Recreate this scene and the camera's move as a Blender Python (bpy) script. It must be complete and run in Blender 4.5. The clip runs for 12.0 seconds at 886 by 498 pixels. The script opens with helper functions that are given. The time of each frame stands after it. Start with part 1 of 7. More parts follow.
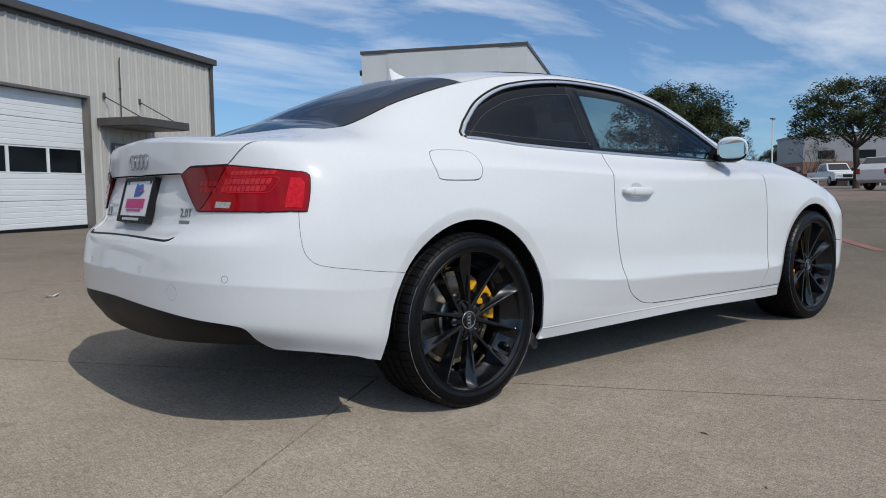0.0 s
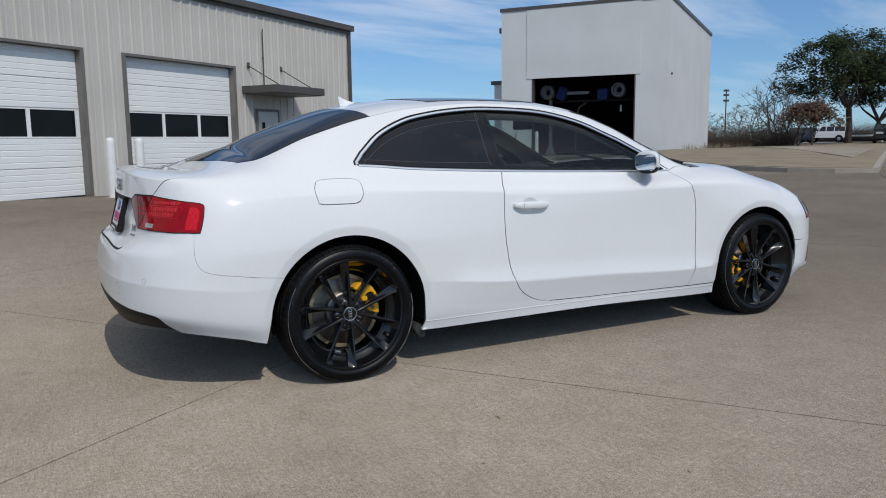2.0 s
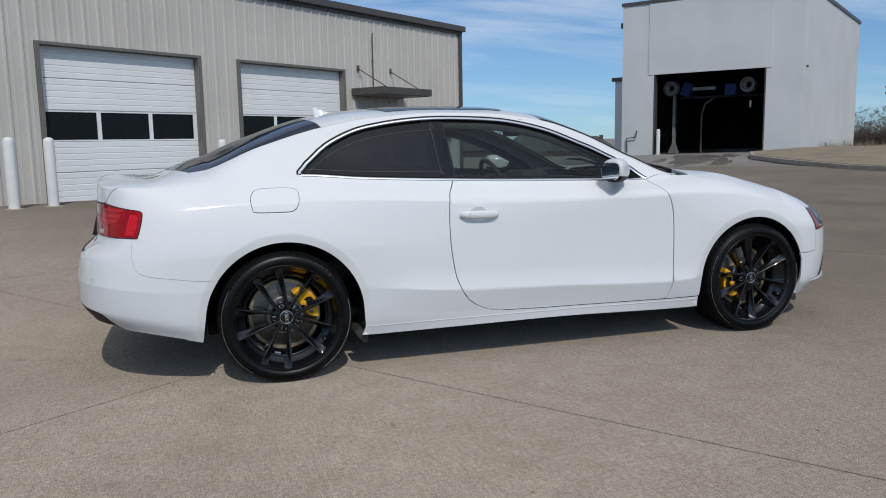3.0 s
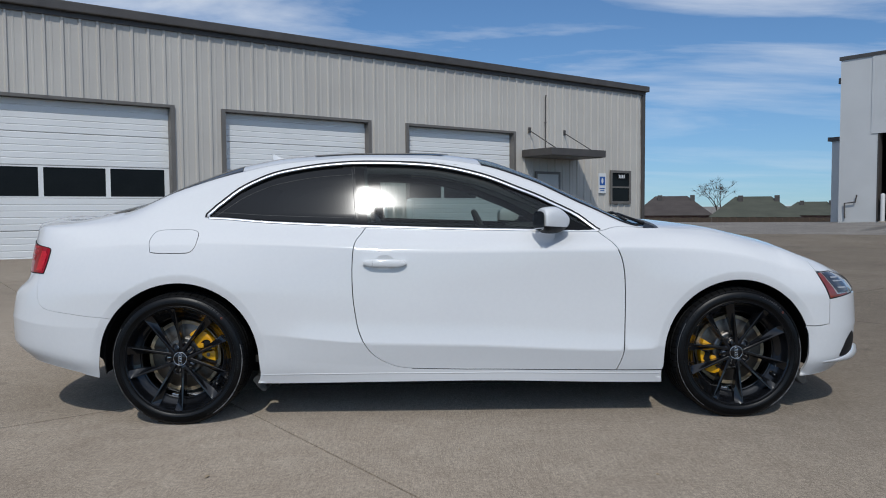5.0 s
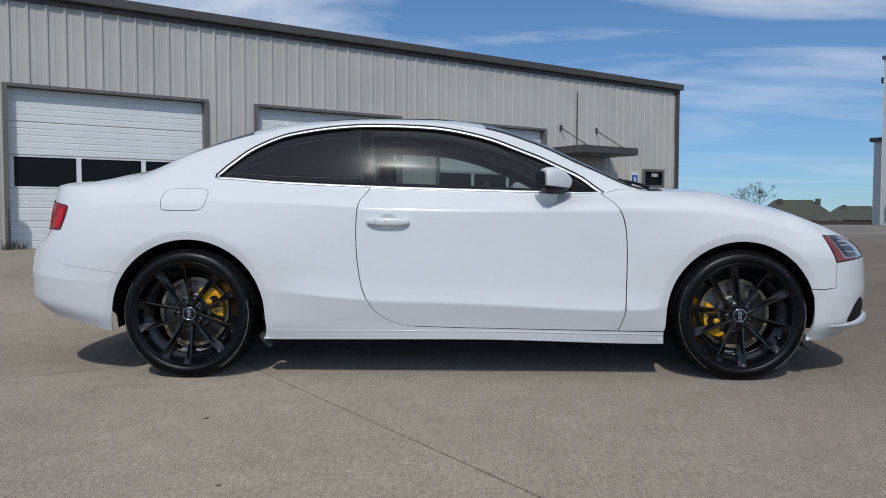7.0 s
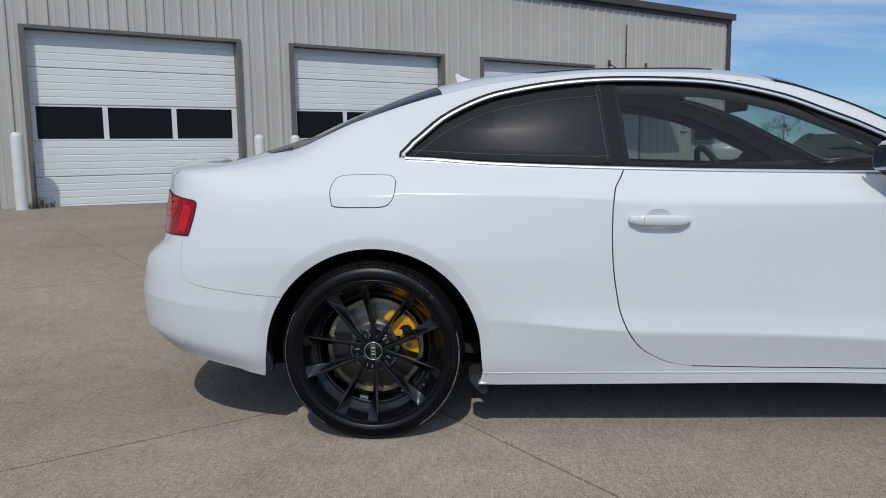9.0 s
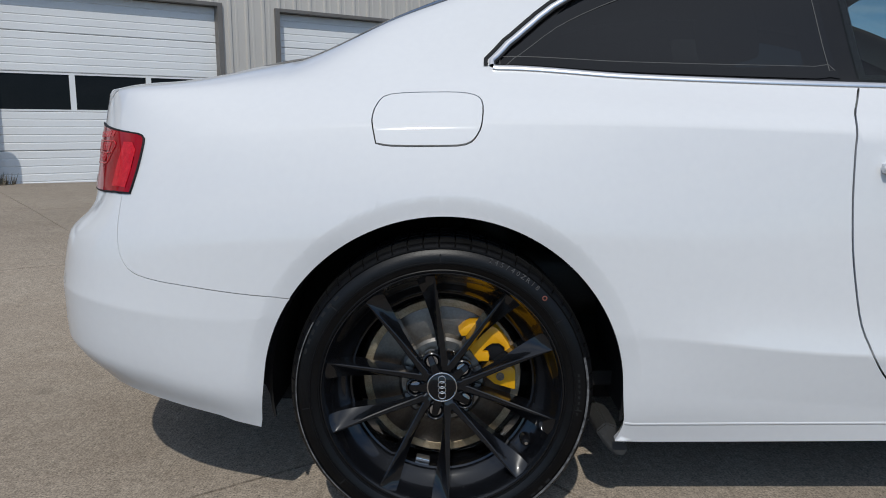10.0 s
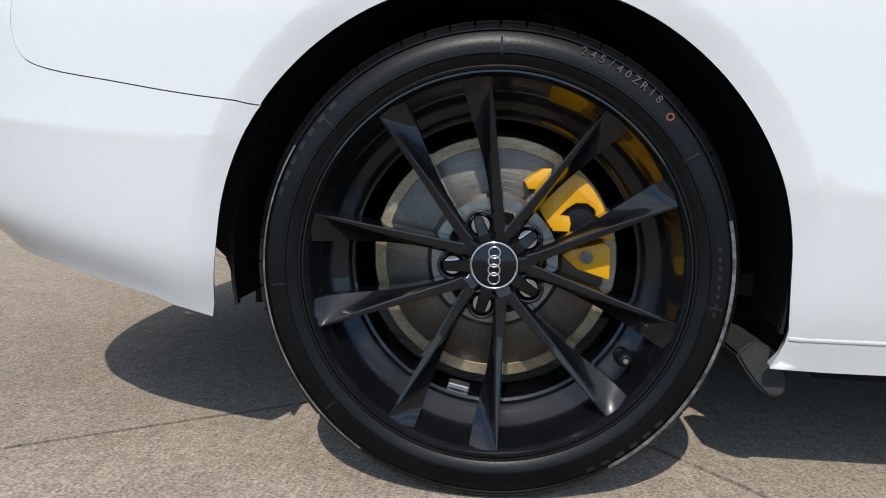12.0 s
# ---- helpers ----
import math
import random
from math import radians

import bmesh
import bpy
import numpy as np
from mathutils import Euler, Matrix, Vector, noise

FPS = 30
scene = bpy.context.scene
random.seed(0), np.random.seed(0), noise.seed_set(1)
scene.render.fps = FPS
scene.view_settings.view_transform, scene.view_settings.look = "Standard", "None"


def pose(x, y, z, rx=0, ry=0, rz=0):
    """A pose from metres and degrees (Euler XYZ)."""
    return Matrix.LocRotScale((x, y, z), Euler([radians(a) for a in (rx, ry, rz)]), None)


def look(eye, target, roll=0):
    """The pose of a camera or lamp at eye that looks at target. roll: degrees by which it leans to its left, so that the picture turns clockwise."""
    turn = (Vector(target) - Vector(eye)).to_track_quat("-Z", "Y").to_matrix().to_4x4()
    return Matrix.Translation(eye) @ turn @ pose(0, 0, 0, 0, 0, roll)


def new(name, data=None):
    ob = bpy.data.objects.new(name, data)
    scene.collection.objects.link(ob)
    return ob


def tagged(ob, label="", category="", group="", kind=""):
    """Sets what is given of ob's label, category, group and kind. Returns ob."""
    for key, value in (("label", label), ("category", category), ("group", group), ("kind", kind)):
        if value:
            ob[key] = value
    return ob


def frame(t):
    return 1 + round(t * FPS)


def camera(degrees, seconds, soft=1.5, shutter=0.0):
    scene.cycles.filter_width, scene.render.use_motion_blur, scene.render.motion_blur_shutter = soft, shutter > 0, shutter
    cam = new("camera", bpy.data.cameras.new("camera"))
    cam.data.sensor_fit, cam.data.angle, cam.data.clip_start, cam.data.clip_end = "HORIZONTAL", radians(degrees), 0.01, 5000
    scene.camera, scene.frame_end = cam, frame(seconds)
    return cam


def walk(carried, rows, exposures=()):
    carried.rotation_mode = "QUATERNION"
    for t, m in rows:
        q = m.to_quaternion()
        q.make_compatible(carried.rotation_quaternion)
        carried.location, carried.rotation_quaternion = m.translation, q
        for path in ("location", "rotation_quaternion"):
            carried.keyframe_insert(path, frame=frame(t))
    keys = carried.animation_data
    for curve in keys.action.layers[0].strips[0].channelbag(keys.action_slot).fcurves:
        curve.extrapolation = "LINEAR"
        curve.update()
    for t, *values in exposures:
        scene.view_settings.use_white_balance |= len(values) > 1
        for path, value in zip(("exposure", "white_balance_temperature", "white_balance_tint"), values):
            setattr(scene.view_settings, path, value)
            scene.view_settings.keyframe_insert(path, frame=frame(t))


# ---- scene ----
cam = camera(60.2, 12.0, soft=1.0)
PATH = [
    (0, (-1.879, -2.961, 0.808), (-0.594, -1.437, 0.65), -0.8),
    (0.5, (-1.819, -3.135, 0.862), (-0.589, -1.568, 0.684), -0.8),
    (1, (-1.753, -3.49, 0.984), (-0.598, -1.871, 0.774), -0.8),
    (1.5, (-1.584, -3.842, 1.056), (-0.524, -2.164, 0.807), -0.7),
    (2, (-1.266, -4.174, 1.114), (-0.332, -2.427, 0.836), -0.7),
    (2.5, (-0.859, -4.399, 1.141), (-0.077, -2.58, 0.855), -0.9),
    (3, (-0.396, -4.6, 1.161), (0.215, -2.716, 0.882), -1.0),
    (3.5, (0.09, -4.715, 1.169), (0.522, -2.778, 0.923), -1.1),
    (3.7, (0.268, -4.752, 1.184), (0.632, -2.799, 0.951), -1.0),
    (5.3, (1.297, -4.601, 0.968), (1.322, -2.603, 0.884), -0.3),
    (5.5, (1.351, -4.626, 0.906), (1.36, -2.628, 0.833), -0.3),
    (6, (1.396, -4.689, 0.806), (1.38, -2.69, 0.748), -0.1),
    (6.5, (1.406, -4.701, 0.771), (1.378, -2.702, 0.709), 0.0),
    (6.7, (1.393, -4.695, 0.788), (1.365, -2.696, 0.715), 0.1),
    (8.3, (0.724, -4.197, 1.01), (0.66, -2.209, 0.804), -0.7),
    (8.5, (0.59, -4.031, 1.025), (0.538, -2.044, 0.803), -0.6),
    (9, (0.323, -3.543, 1.033), (0.273, -1.56, 0.776), -0.8),
    (9.5, (0.132, -2.983, 0.978), (0.099, -1.003, 0.698), -0.8),
    (10, (0.009, -2.463, 0.859), (0.003, -0.485, 0.564), -0.4),
    (10.5, (-0.035, -2.126, 0.609), (0.007, -0.145, 0.336), 0.2),
    (11, (-0.058, -2.009, 0.487), (0.034, -0.029, 0.22), 1.1),
    (11.5, (-0.027, -1.955, 0.463), (-0.033, 0.026, 0.188), 1.5),
    (12, (0.001, -1.909, 0.463), (-0.136, 0.072, 0.228), 1.8),
]
EXPOSURES = [(0, 0.02, 6500, 10), (2, 0.0, 6450, 10), (3.5, -0.10, 6400, 10), (5.3, -0.18, 6250, 10), (6.7, -0.18, 6250, 10), (8.4, -0.16, 6350, 10), (9.5, -0.18, 6350, 10), (10, -0.12, 6400, 10), (10.6, 0.02, 6600, 10), (11.2, 0.36, 6700, 10), (12, 0.43, 6650, 10)]
walk(cam, [(t, look(eye, target, roll)) for t, eye, target, roll in PATH], EXPOSURES)

# ---- daylight ----
SUN_EL, SUN_AZ = 46.0, -95.0
world = bpy.data.worlds.new("sky")
scene.world = world
world.use_nodes = True


def sky():
    nt = world.node_tree
    N, L = nt.nodes, nt.links
    N.clear()
    out = N.new("ShaderNodeOutputWorld")
    bg = N.new("ShaderNodeBackground")
    bg.inputs["Strength"].default_value = 0.095
    tex = N.new("ShaderNodeTexSky")
    tex.sky_type = "NISHITA"
    tex.sun_disc = False
    tex.sun_elevation = radians(SUN_EL)
    tex.sun_rotation = radians(90 - SUN_AZ)
    tex.air_density, tex.dust_density, tex.ozone_density = 1.0, 0.6, 3.5
    co = N.new("ShaderNodeTexCoord")
    # thin streaky cloud: the direction is flattened onto a high layer
    sep = N.new("ShaderNodeSeparateXYZ")
    L.new(co.outputs["Generated"], sep.inputs[0])
    zz = N.new("ShaderNodeMath"); zz.operation = "MAXIMUM"; zz.inputs[1].default_value = 0.0
    L.new(sep.outputs["Z"], zz.inputs[0])
    za = N.new("ShaderNodeMath"); za.operation = "ADD"; za.inputs[1].default_value = 0.12
    L.new(zz.outputs[0], za.inputs[0])
    dx = N.new("ShaderNodeMath"); dx.operation = "DIVIDE"
    dy = N.new("ShaderNodeMath"); dy.operation = "DIVIDE"
    L.new(sep.outputs["X"], dx.inputs[0]); L.new(za.outputs[0], dx.inputs[1])
    L.new(sep.outputs["Y"], dy.inputs[0]); L.new(za.outputs[0], dy.inputs[1])
    com = N.new("ShaderNodeCombineXYZ")
    L.new(dx.outputs[0], com.inputs["X"]); L.new(dy.outputs[0], com.inputs["Y"])
    mp = N.new("ShaderNodeMapping")
    mp.inputs["Rotation"].default_value = (0, 0, radians(28))
    mp.inputs["Scale"].default_value = (0.55, 1.25, 1.0)
    mp.inputs["Location"].default_value = (0.35, 0.6, 0)
    L.new(com.outputs[0], mp.inputs[0])
    no = N.new("ShaderNodeTexNoise")
    no.inputs["Scale"].default_value = 1.15
    no.inputs["Detail"].default_value = 9.0
    no.inputs["Roughness"].default_value = 0.58
    no.inputs["Distortion"].default_value = 0.35
    L.new(mp.outputs[0], no.inputs["Vector"])
    ra = N.new("ShaderNodeValToRGB")
    ra.color_ramp.elements[0].position, ra.color_ramp.elements[1].position = 0.46, 0.74
    L.new(no.outputs["Fac"], ra.inputs[0])
    thin = N.new("ShaderNodeMath"); thin.operation = "MULTIPLY"; thin.inputs[1].default_value = 0.9
    L.new(ra.outputs["Color"], thin.inputs[0])
    # the low sky is clear
    low = N.new("ShaderNodeMapRange"); low.interpolation_type = "SMOOTHSTEP"
    for k, v in (("From Min", 0.07), ("From Max", 0.22), ("To Min", 0.25), ("To Max", 1.0)):
        low.inputs[k].default_value = v
    L.new(zz.outputs[0], low.inputs["Value"])
    streak = N.new("ShaderNodeMath"); streak.operation = "MULTIPLY"
    L.new(thin.outputs[0], streak.inputs[0]); L.new(low.outputs[0], streak.inputs[1])
    # an unseen veil of cloud is added overhead to whiten and fill the light
    veil = N.new("ShaderNodeMapRange"); veil.interpolation_type = "SMOOTHSTEP"
    for k, v in (("From Min", 0.38), ("From Max", 0.85), ("To Min", 0.0), ("To Max", 0.55)):
        veil.inputs[k].default_value = v
    L.new(zz.outputs[0], veil.inputs["Value"])
    amt = N.new("ShaderNodeMath"); amt.operation = "MAXIMUM"
    L.new(streak.outputs[0], amt.inputs[0]); L.new(veil.outputs[0], amt.inputs[1])
    # the blue deepens quickly above the horizon in dry winter air
    up = N.new("ShaderNodeMath"); up.operation = "ADD"; up.inputs[1].default_value = 0.045
    L.new(zz.outputs[0], up.inputs[0])
    lifted = N.new("ShaderNodeCombineXYZ")
    L.new(sep.outputs["X"], lifted.inputs["X"]); L.new(sep.outputs["Y"], lifted.inputs["Y"]); L.new(up.outputs[0], lifted.inputs["Z"])
    L.new(lifted.outputs[0], tex.inputs["Vector"])
    mix = N.new("ShaderNodeMixRGB")
    mix.inputs["Color2"].default_value = (9.5, 9.8, 10.2, 1)
    tint = N.new("ShaderNodeMixRGB"); tint.blend_type = "MULTIPLY"; tint.inputs["Fac"].default_value = 1.0
    tint.inputs["Color2"].default_value = (0.79, 0.99, 1.14, 1)
    L.new(tex.outputs[0], tint.inputs["Color1"])
    L.new(amt.outputs[0], mix.inputs["Fac"]); L.new(tint.outputs[0], mix.inputs["Color1"])
    L.new(mix.outputs[0], bg.inputs["Color"]); L.new(bg.outputs[0], out.inputs["Surface"])


sky()
sun_data = bpy.data.lights.new("sun", "SUN")
sun_data.energy, sun_data.angle, sun_data.color = 2.1, radians(0.53), (1.0, 0.965, 0.895)
sun = new("sun", sun_data)
sun.matrix_world = look((0, 0, 30), (-30 * math.cos(radians(SUN_EL)) * math.cos(radians(SUN_AZ)), -30 * math.cos(radians(SUN_EL)) * math.sin(radians(SUN_AZ)), 30 - 30 * math.sin(radians(SUN_EL))))

# ---- materials ----
def principled(name):
    m = bpy.data.materials.new(name)
    m.use_nodes = True
    return m, m.node_tree.nodes, m.node_tree.links, m.node_tree.nodes["Principled BSDF"]


def surface(name, a, b, rough=0.6, metal=0.0, scale=8.0, fine=120.0, bump=0.15, coat=0.0, rvar=0.1, fine_amt=0.35, stretch=(1, 1, 1), spec=0.5, dist=0.002):
    """Two colours blended by coarse and fine noise, with a fine relief."""
    m, N, L, P = principled(name)
    co = N.new("ShaderNodeTexCoord")
    mp = N.new("ShaderNodeMapping"); mp.inputs["Scale"].default_value = stretch
    L.new(co.outputs["Object"], mp.inputs[0])
    big = N.new("ShaderNodeTexNoise"); big.inputs["Scale"].default_value = scale; big.inputs["Detail"].default_value = 6
    small = N.new("ShaderNodeTexNoise"); small.inputs["Scale"].default_value = fine; small.inputs["Detail"].default_value = 4
    L.new(mp.outputs[0], big.inputs["Vector"]); L.new(mp.outputs[0], small.inputs["Vector"])
    mx = N.new("ShaderNodeMath"); mx.operation = "MULTIPLY_ADD"; mx.inputs[1].default_value = fine_amt
    sc = N.new("ShaderNodeMath"); sc.operation = "MULTIPLY_ADD"; sc.inputs[1].default_value = 1.0 - fine_amt; sc.inputs[2].default_value = 0.0
    L.new(big.outputs["Fac"], sc.inputs[0]); L.new(small.outputs["Fac"], mx.inputs[0]); L.new(sc.outputs[0], mx.inputs[2])
    rp = N.new("ShaderNodeValToRGB")
    rp.color_ramp.elements[0].position, rp.color_ramp.elements[1].position = 0.36, 0.64
    rp.color_ramp.elements[0].color, rp.color_ramp.elements[1].color = (*a, 1), (*b, 1)
    L.new(mx.outputs[0], rp.inputs[0]); L.new(rp.outputs["Color"], P.inputs["Base Color"])
    rr = N.new("ShaderNodeMapRange"); rr.inputs["To Min"].default_value, rr.inputs["To Max"].default_value = max(0.02, rough - rvar), min(1, rough + rvar)
    L.new(big.outputs["Fac"], rr.inputs["Value"]); L.new(rr.outputs[0], P.inputs["Roughness"])
    P.inputs["Metallic"].default_value = metal
    P.inputs["Coat Weight"].default_value = coat
    P.inputs["Coat Roughness"].default_value = 0.04
    P.inputs["Specular IOR Level"].default_value = spec
    if bump:
        bu = N.new("ShaderNodeBump"); bu.inputs["Strength"].default_value = bump; bu.inputs["Distance"].default_value = dist
        L.new(small.outputs["Fac"], bu.inputs["Height"]); L.new(bu.outputs[0], P.inputs["Normal"])
    return m


def glass(name, tint, rough=0.0, ior=1.45, haze=0.03):
    """Thin tinted pane: a see-through filter with a mirror coat that grows towards grazing."""
    m, N, L, P = principled(name)
    N.remove(P)
    out = N["Material Output"]
    tr = N.new("ShaderNodeBsdfTransparent"); tr.inputs[0].default_value = (*tint, 1)
    gl = N.new("ShaderNodeBsdfGlossy"); gl.inputs["Roughness"].default_value = rough
    # mirror share: a few hundredths face on, rising steeply at grazing angles, alike from both sides
    lw = N.new("ShaderNodeLayerWeight"); lw.inputs["Blend"].default_value = 0.5
    pw = N.new("ShaderNodeMath"); pw.operation = "POWER"; pw.inputs[1].default_value = 5.0
    f0 = ((ior - 1) / (ior + 1)) ** 2
    fr = N.new("ShaderNodeMath"); fr.operation = "MULTIPLY_ADD"; fr.inputs[1].default_value = 1 - f0; fr.inputs[2].default_value = f0
    L.new(lw.outputs["Facing"], pw.inputs[0]); L.new(pw.outputs[0], fr.inputs[0])
    mx = N.new("ShaderNodeMixShader")
    L.new(fr.outputs[0], mx.inputs[0]); L.new(tr.outputs[0], mx.inputs[1]); L.new(gl.outputs[0], mx.inputs[2])
    # a faint film of dust spreads the sun's reflection
    hz = N.new("ShaderNodeBsdfGlossy"); hz.inputs["Roughness"].default_value = 0.13
    m2 = N.new("ShaderNodeMixShader"); m2.inputs[0].default_value = haze
    L.new(mx.outputs[0], m2.inputs[1]); L.new(hz.outputs[0], m2.inputs[2]); L.new(m2.outputs[0], out.inputs["Surface"])
    return m


M_PAINT = surface("white_paint", (0.73, 0.73, 0.73), (0.76, 0.76, 0.755), 0.45, 0, 1.5, 60, 0, coat=1.0, rvar=0.05, spec=0.2)
M_PAINT.node_tree.nodes["Principled BSDF"].inputs["Coat Roughness"].default_value = 0.085
M_BRIGHT = surface("satin_aluminium", (0.80, 0.80, 0.81), (0.86, 0.86, 0.86), 0.30, 1.0, 10, 120, 0.01, rvar=0.04)
M_DARK = surface("black_plastic", (0.006, 0.006, 0.007), (0.011, 0.011, 0.012), 0.55, 0, 6, 300, 0.25, spec=0.25)
M_LINER = surface("wheel_liner_felt", (0.006, 0.006, 0.006), (0.014, 0.014, 0.013), 0.95, 0, 5, 200, 0.4)
M_RUBBER = surface("tyre_rubber", (0.002, 0.002, 0.0023), (0.0038, 0.0038, 0.0043), 0.38, 0, 14, 260, 0.12, rvar=0.10, spec=0.28)
M_TREAD = surface("tyre_tread", (0.004, 0.004, 0.004), (0.008, 0.008, 0.0078), 0.7, 0, 14, 260, 0.3, spec=0.2)
M_RIM = surface("gloss_black_alloy", (0.0040, 0.0044, 0.0056), (0.0065, 0.0070, 0.0086), 0.25, 0, 14, 120, 0.012, coat=0.9, rvar=0.05, spec=0.22)
M_RIM.node_tree.nodes["Principled BSDF"].inputs["Coat Roughness"].default_value = 0.03
M_FLAP = surface("grey_rubber_flap", (0.028, 0.028, 0.028), (0.05, 0.05, 0.048), 0.7, 0, 12, 160, 0.3)
M_CHROME = surface("chrome", (0.72, 0.73, 0.74), (0.82, 0.82, 0.83), 0.12, 1.0, 10, 120, 0.02, rvar=0.05)


def turned(name, a, b, rough):
    """Metal turned on a lathe: fine grooves round the y axis, with a stained tone."""
    m = surface(name, a, b, rough, 1.0, 16, 220, 0.0, rvar=0.1)
    N, L, P = m.node_tree.nodes, m.node_tree.links, m.node_tree.nodes["Principled BSDF"]
    co = N.new("ShaderNodeTexCoord")
    fl = N.new("ShaderNodeVectorMath"); fl.operation = "MULTIPLY"; fl.inputs[1].default_value = (1, 0, 1)
    ln = N.new("ShaderNodeVectorMath"); ln.operation = "LENGTH"
    no = N.new("ShaderNodeTexNoise"); no.noise_dimensions = "1D"; no.inputs["Scale"].default_value = 700; no.inputs["Detail"].default_value = 3
    L.new(co.outputs["Object"], fl.inputs[0]); L.new(fl.outputs[0], ln.inputs[0]); L.new(ln.outputs["Value"], no.inputs["W"])
    bu = N.new("ShaderNodeBump"); bu.inputs["Strength"].default_value = 0.5; bu.inputs["Distance"].default_value = 0.0006
    L.new(no.outputs["Fac"], bu.inputs["Height"]); L.new(bu.outputs[0], P.inputs["Normal"])
    return m


M_STEEL = turned("brake_disc_steel", (0.125, 0.111, 0.096), (0.205, 0.182, 0.157), 0.38)
M_HAT = surface("disc_hat_edge", (0.24, 0.23, 0.215), (0.42, 0.40, 0.37), 0.35, 1.0, 20, 120, 0.05)
M_RUST = surface("disc_edge", (0.26, 0.195, 0.115), (0.58, 0.48, 0.33), 0.45, 0.7, 22, 300, 0.25)
M_YELLOW = surface("yellow_caliper", (0.78, 0.36, 0.002), (0.86, 0.44, 0.004), 0.42, 0, 10, 120, 0.1, coat=0.3)
M_GLASS = glass("door_glass", (0.56, 0.63, 0.61), ior=1.5, haze=0.011)
M_PRIV = glass("privacy_glass", (0.020, 0.021, 0.022), rough=0.03, ior=1.55, haze=0.022)
M_WIND = glass("windscreen_glass", (0.70, 0.78, 0.76), ior=1.5, haze=0.015)
M_TRIM = surface("interior_trim", (0.018, 0.017, 0.016), (0.03, 0.028, 0.026), 0.7, 0, 6, 200, 0.2)
M_LEATHER = surface("seat_leather", (0.02, 0.019, 0.018), (0.034, 0.032, 0.03), 0.5, 0, 6, 160, 0.2)
M_BEIGE = surface("headliner", (0.27, 0.24, 0.195), (0.33, 0.295, 0.245), 0.9, 0, 6, 200, 0.2)
M_RED = surface("red_lens", (0.28, 0.001, 0.005), (0.35, 0.0015, 0.007), 0.08, 0, 20, 80, 0.0, coat=0.2, spec=0.2, rvar=0.02)
M_REDDK = surface("red_lens_inner", (0.14, 0.001, 0.004), (0.19, 0.0015, 0.006), 0.08, 0, 20, 80, 0.0, coat=0.2, spec=0.2, rvar=0.02)
M_REDLT = surface("red_light_bar", (0.50, 0.004, 0.012), (0.68, 0.014, 0.024), 0.15, 0, 90, 240, 0.3, coat=0.2, spec=0.2)
M_LED = surface("red_led", (0.46, 0.012, 0.018), (0.62, 0.035, 0.045), 0.15, 0, 60, 300, 0.1, coat=0.2, spec=0.2)
M_CLEAR = surface("clear_lens", (0.30, 0.29, 0.285), (0.62, 0.60, 0.58), 0.15, 0.2, 110, 190, 0.2, coat=1.0)
M_WHITE = surface("white_plastic", (0.72, 0.72, 0.72), (0.80, 0.80, 0.79), 0.45, 0, 4, 60, 0.05)
M_SILVER = surface("silver_letters", (0.55, 0.56, 0.58), (0.7, 0.71, 0.72), 0.22, 0.9, 20, 100, 0.02)
M_BLUE = surface("sign_blue", (0.02, 0.09, 0.33), (0.03, 0.12, 0.40), 0.5, 0, 6, 60, 0.05)
M_MAGENTA = surface("plate_print", (0.45, 0.03, 0.16), (0.55, 0.05, 0.2), 0.5, 0, 6, 60, 0.05)
M_PILLAR = surface("gloss_black_trim", (0.006, 0.006, 0.007), (0.01, 0.01, 0.01), 0.1, 0, 10, 90, 0.0, spec=0.4, rvar=0.03)
M_FRIT = surface("printed_glass_border", (0.05, 0.05, 0.048), (0.075, 0.075, 0.07), 0.5, 0, 20, 200, 0.0)

# ---- helpers for meshes ----
def mesh_of(bm, name, mat, smooth=False, angle=None):
    me = bpy.data.meshes.new(name)
    bm.to_mesh(me)
    bm.free()
    for m in (mat if isinstance(mat, (list, tuple)) else [mat]):
        me.materials.append(m)
    if smooth:
        me.polygons.foreach_set("use_smooth", [True] * len(me.polygons))
        if angle:
            me.set_sharp_from_angle(angle=radians(angle))
    return me


def part(name, bm, mat, parent, label="", smooth=False, angle=None, at=None):
    ob = new(name, mesh_of(bm, name, mat, smooth, angle))
    ob.parent = parent
    if at is not None:
        ob.matrix_local = at
    if label:
        ob["label"] = label
    return ob


def shared(name, me, parent, at):
    ob = new(name, me)
    ob.parent = parent
    ob.matrix_local = at
    return ob


def thing(name, label, category, at=None, group="", kind=""):
    ob = new(name)
    ob.empty_display_size = 0.1
    if at is not None:
        ob.matrix_world = at
    return tagged(ob, label, category, group, kind)


def box(bm, x0, x1, y0, y1, z0, z1, bevel=0.0):
    r = bmesh.ops.create_cube(bm, size=1.0)
    vs = r["verts"]
    for v in vs:
        v.co = Vector(((x0 + x1) / 2 + v.co.x * (x1 - x0), (y0 + y1) / 2 + v.co.y * (y1 - y0), (z0 + z1) / 2 + v.co.z * (z1 - z0)))
    if bevel:
        es = list({e for v in vs for e in v.link_edges})
        bmesh.ops.bevel(bm, geom=es, offset=bevel, segments=2, affect="EDGES", profile=0.6)
    return bm


def boxed(*a, **k):
    return box(bmesh.new(), *a, **k)


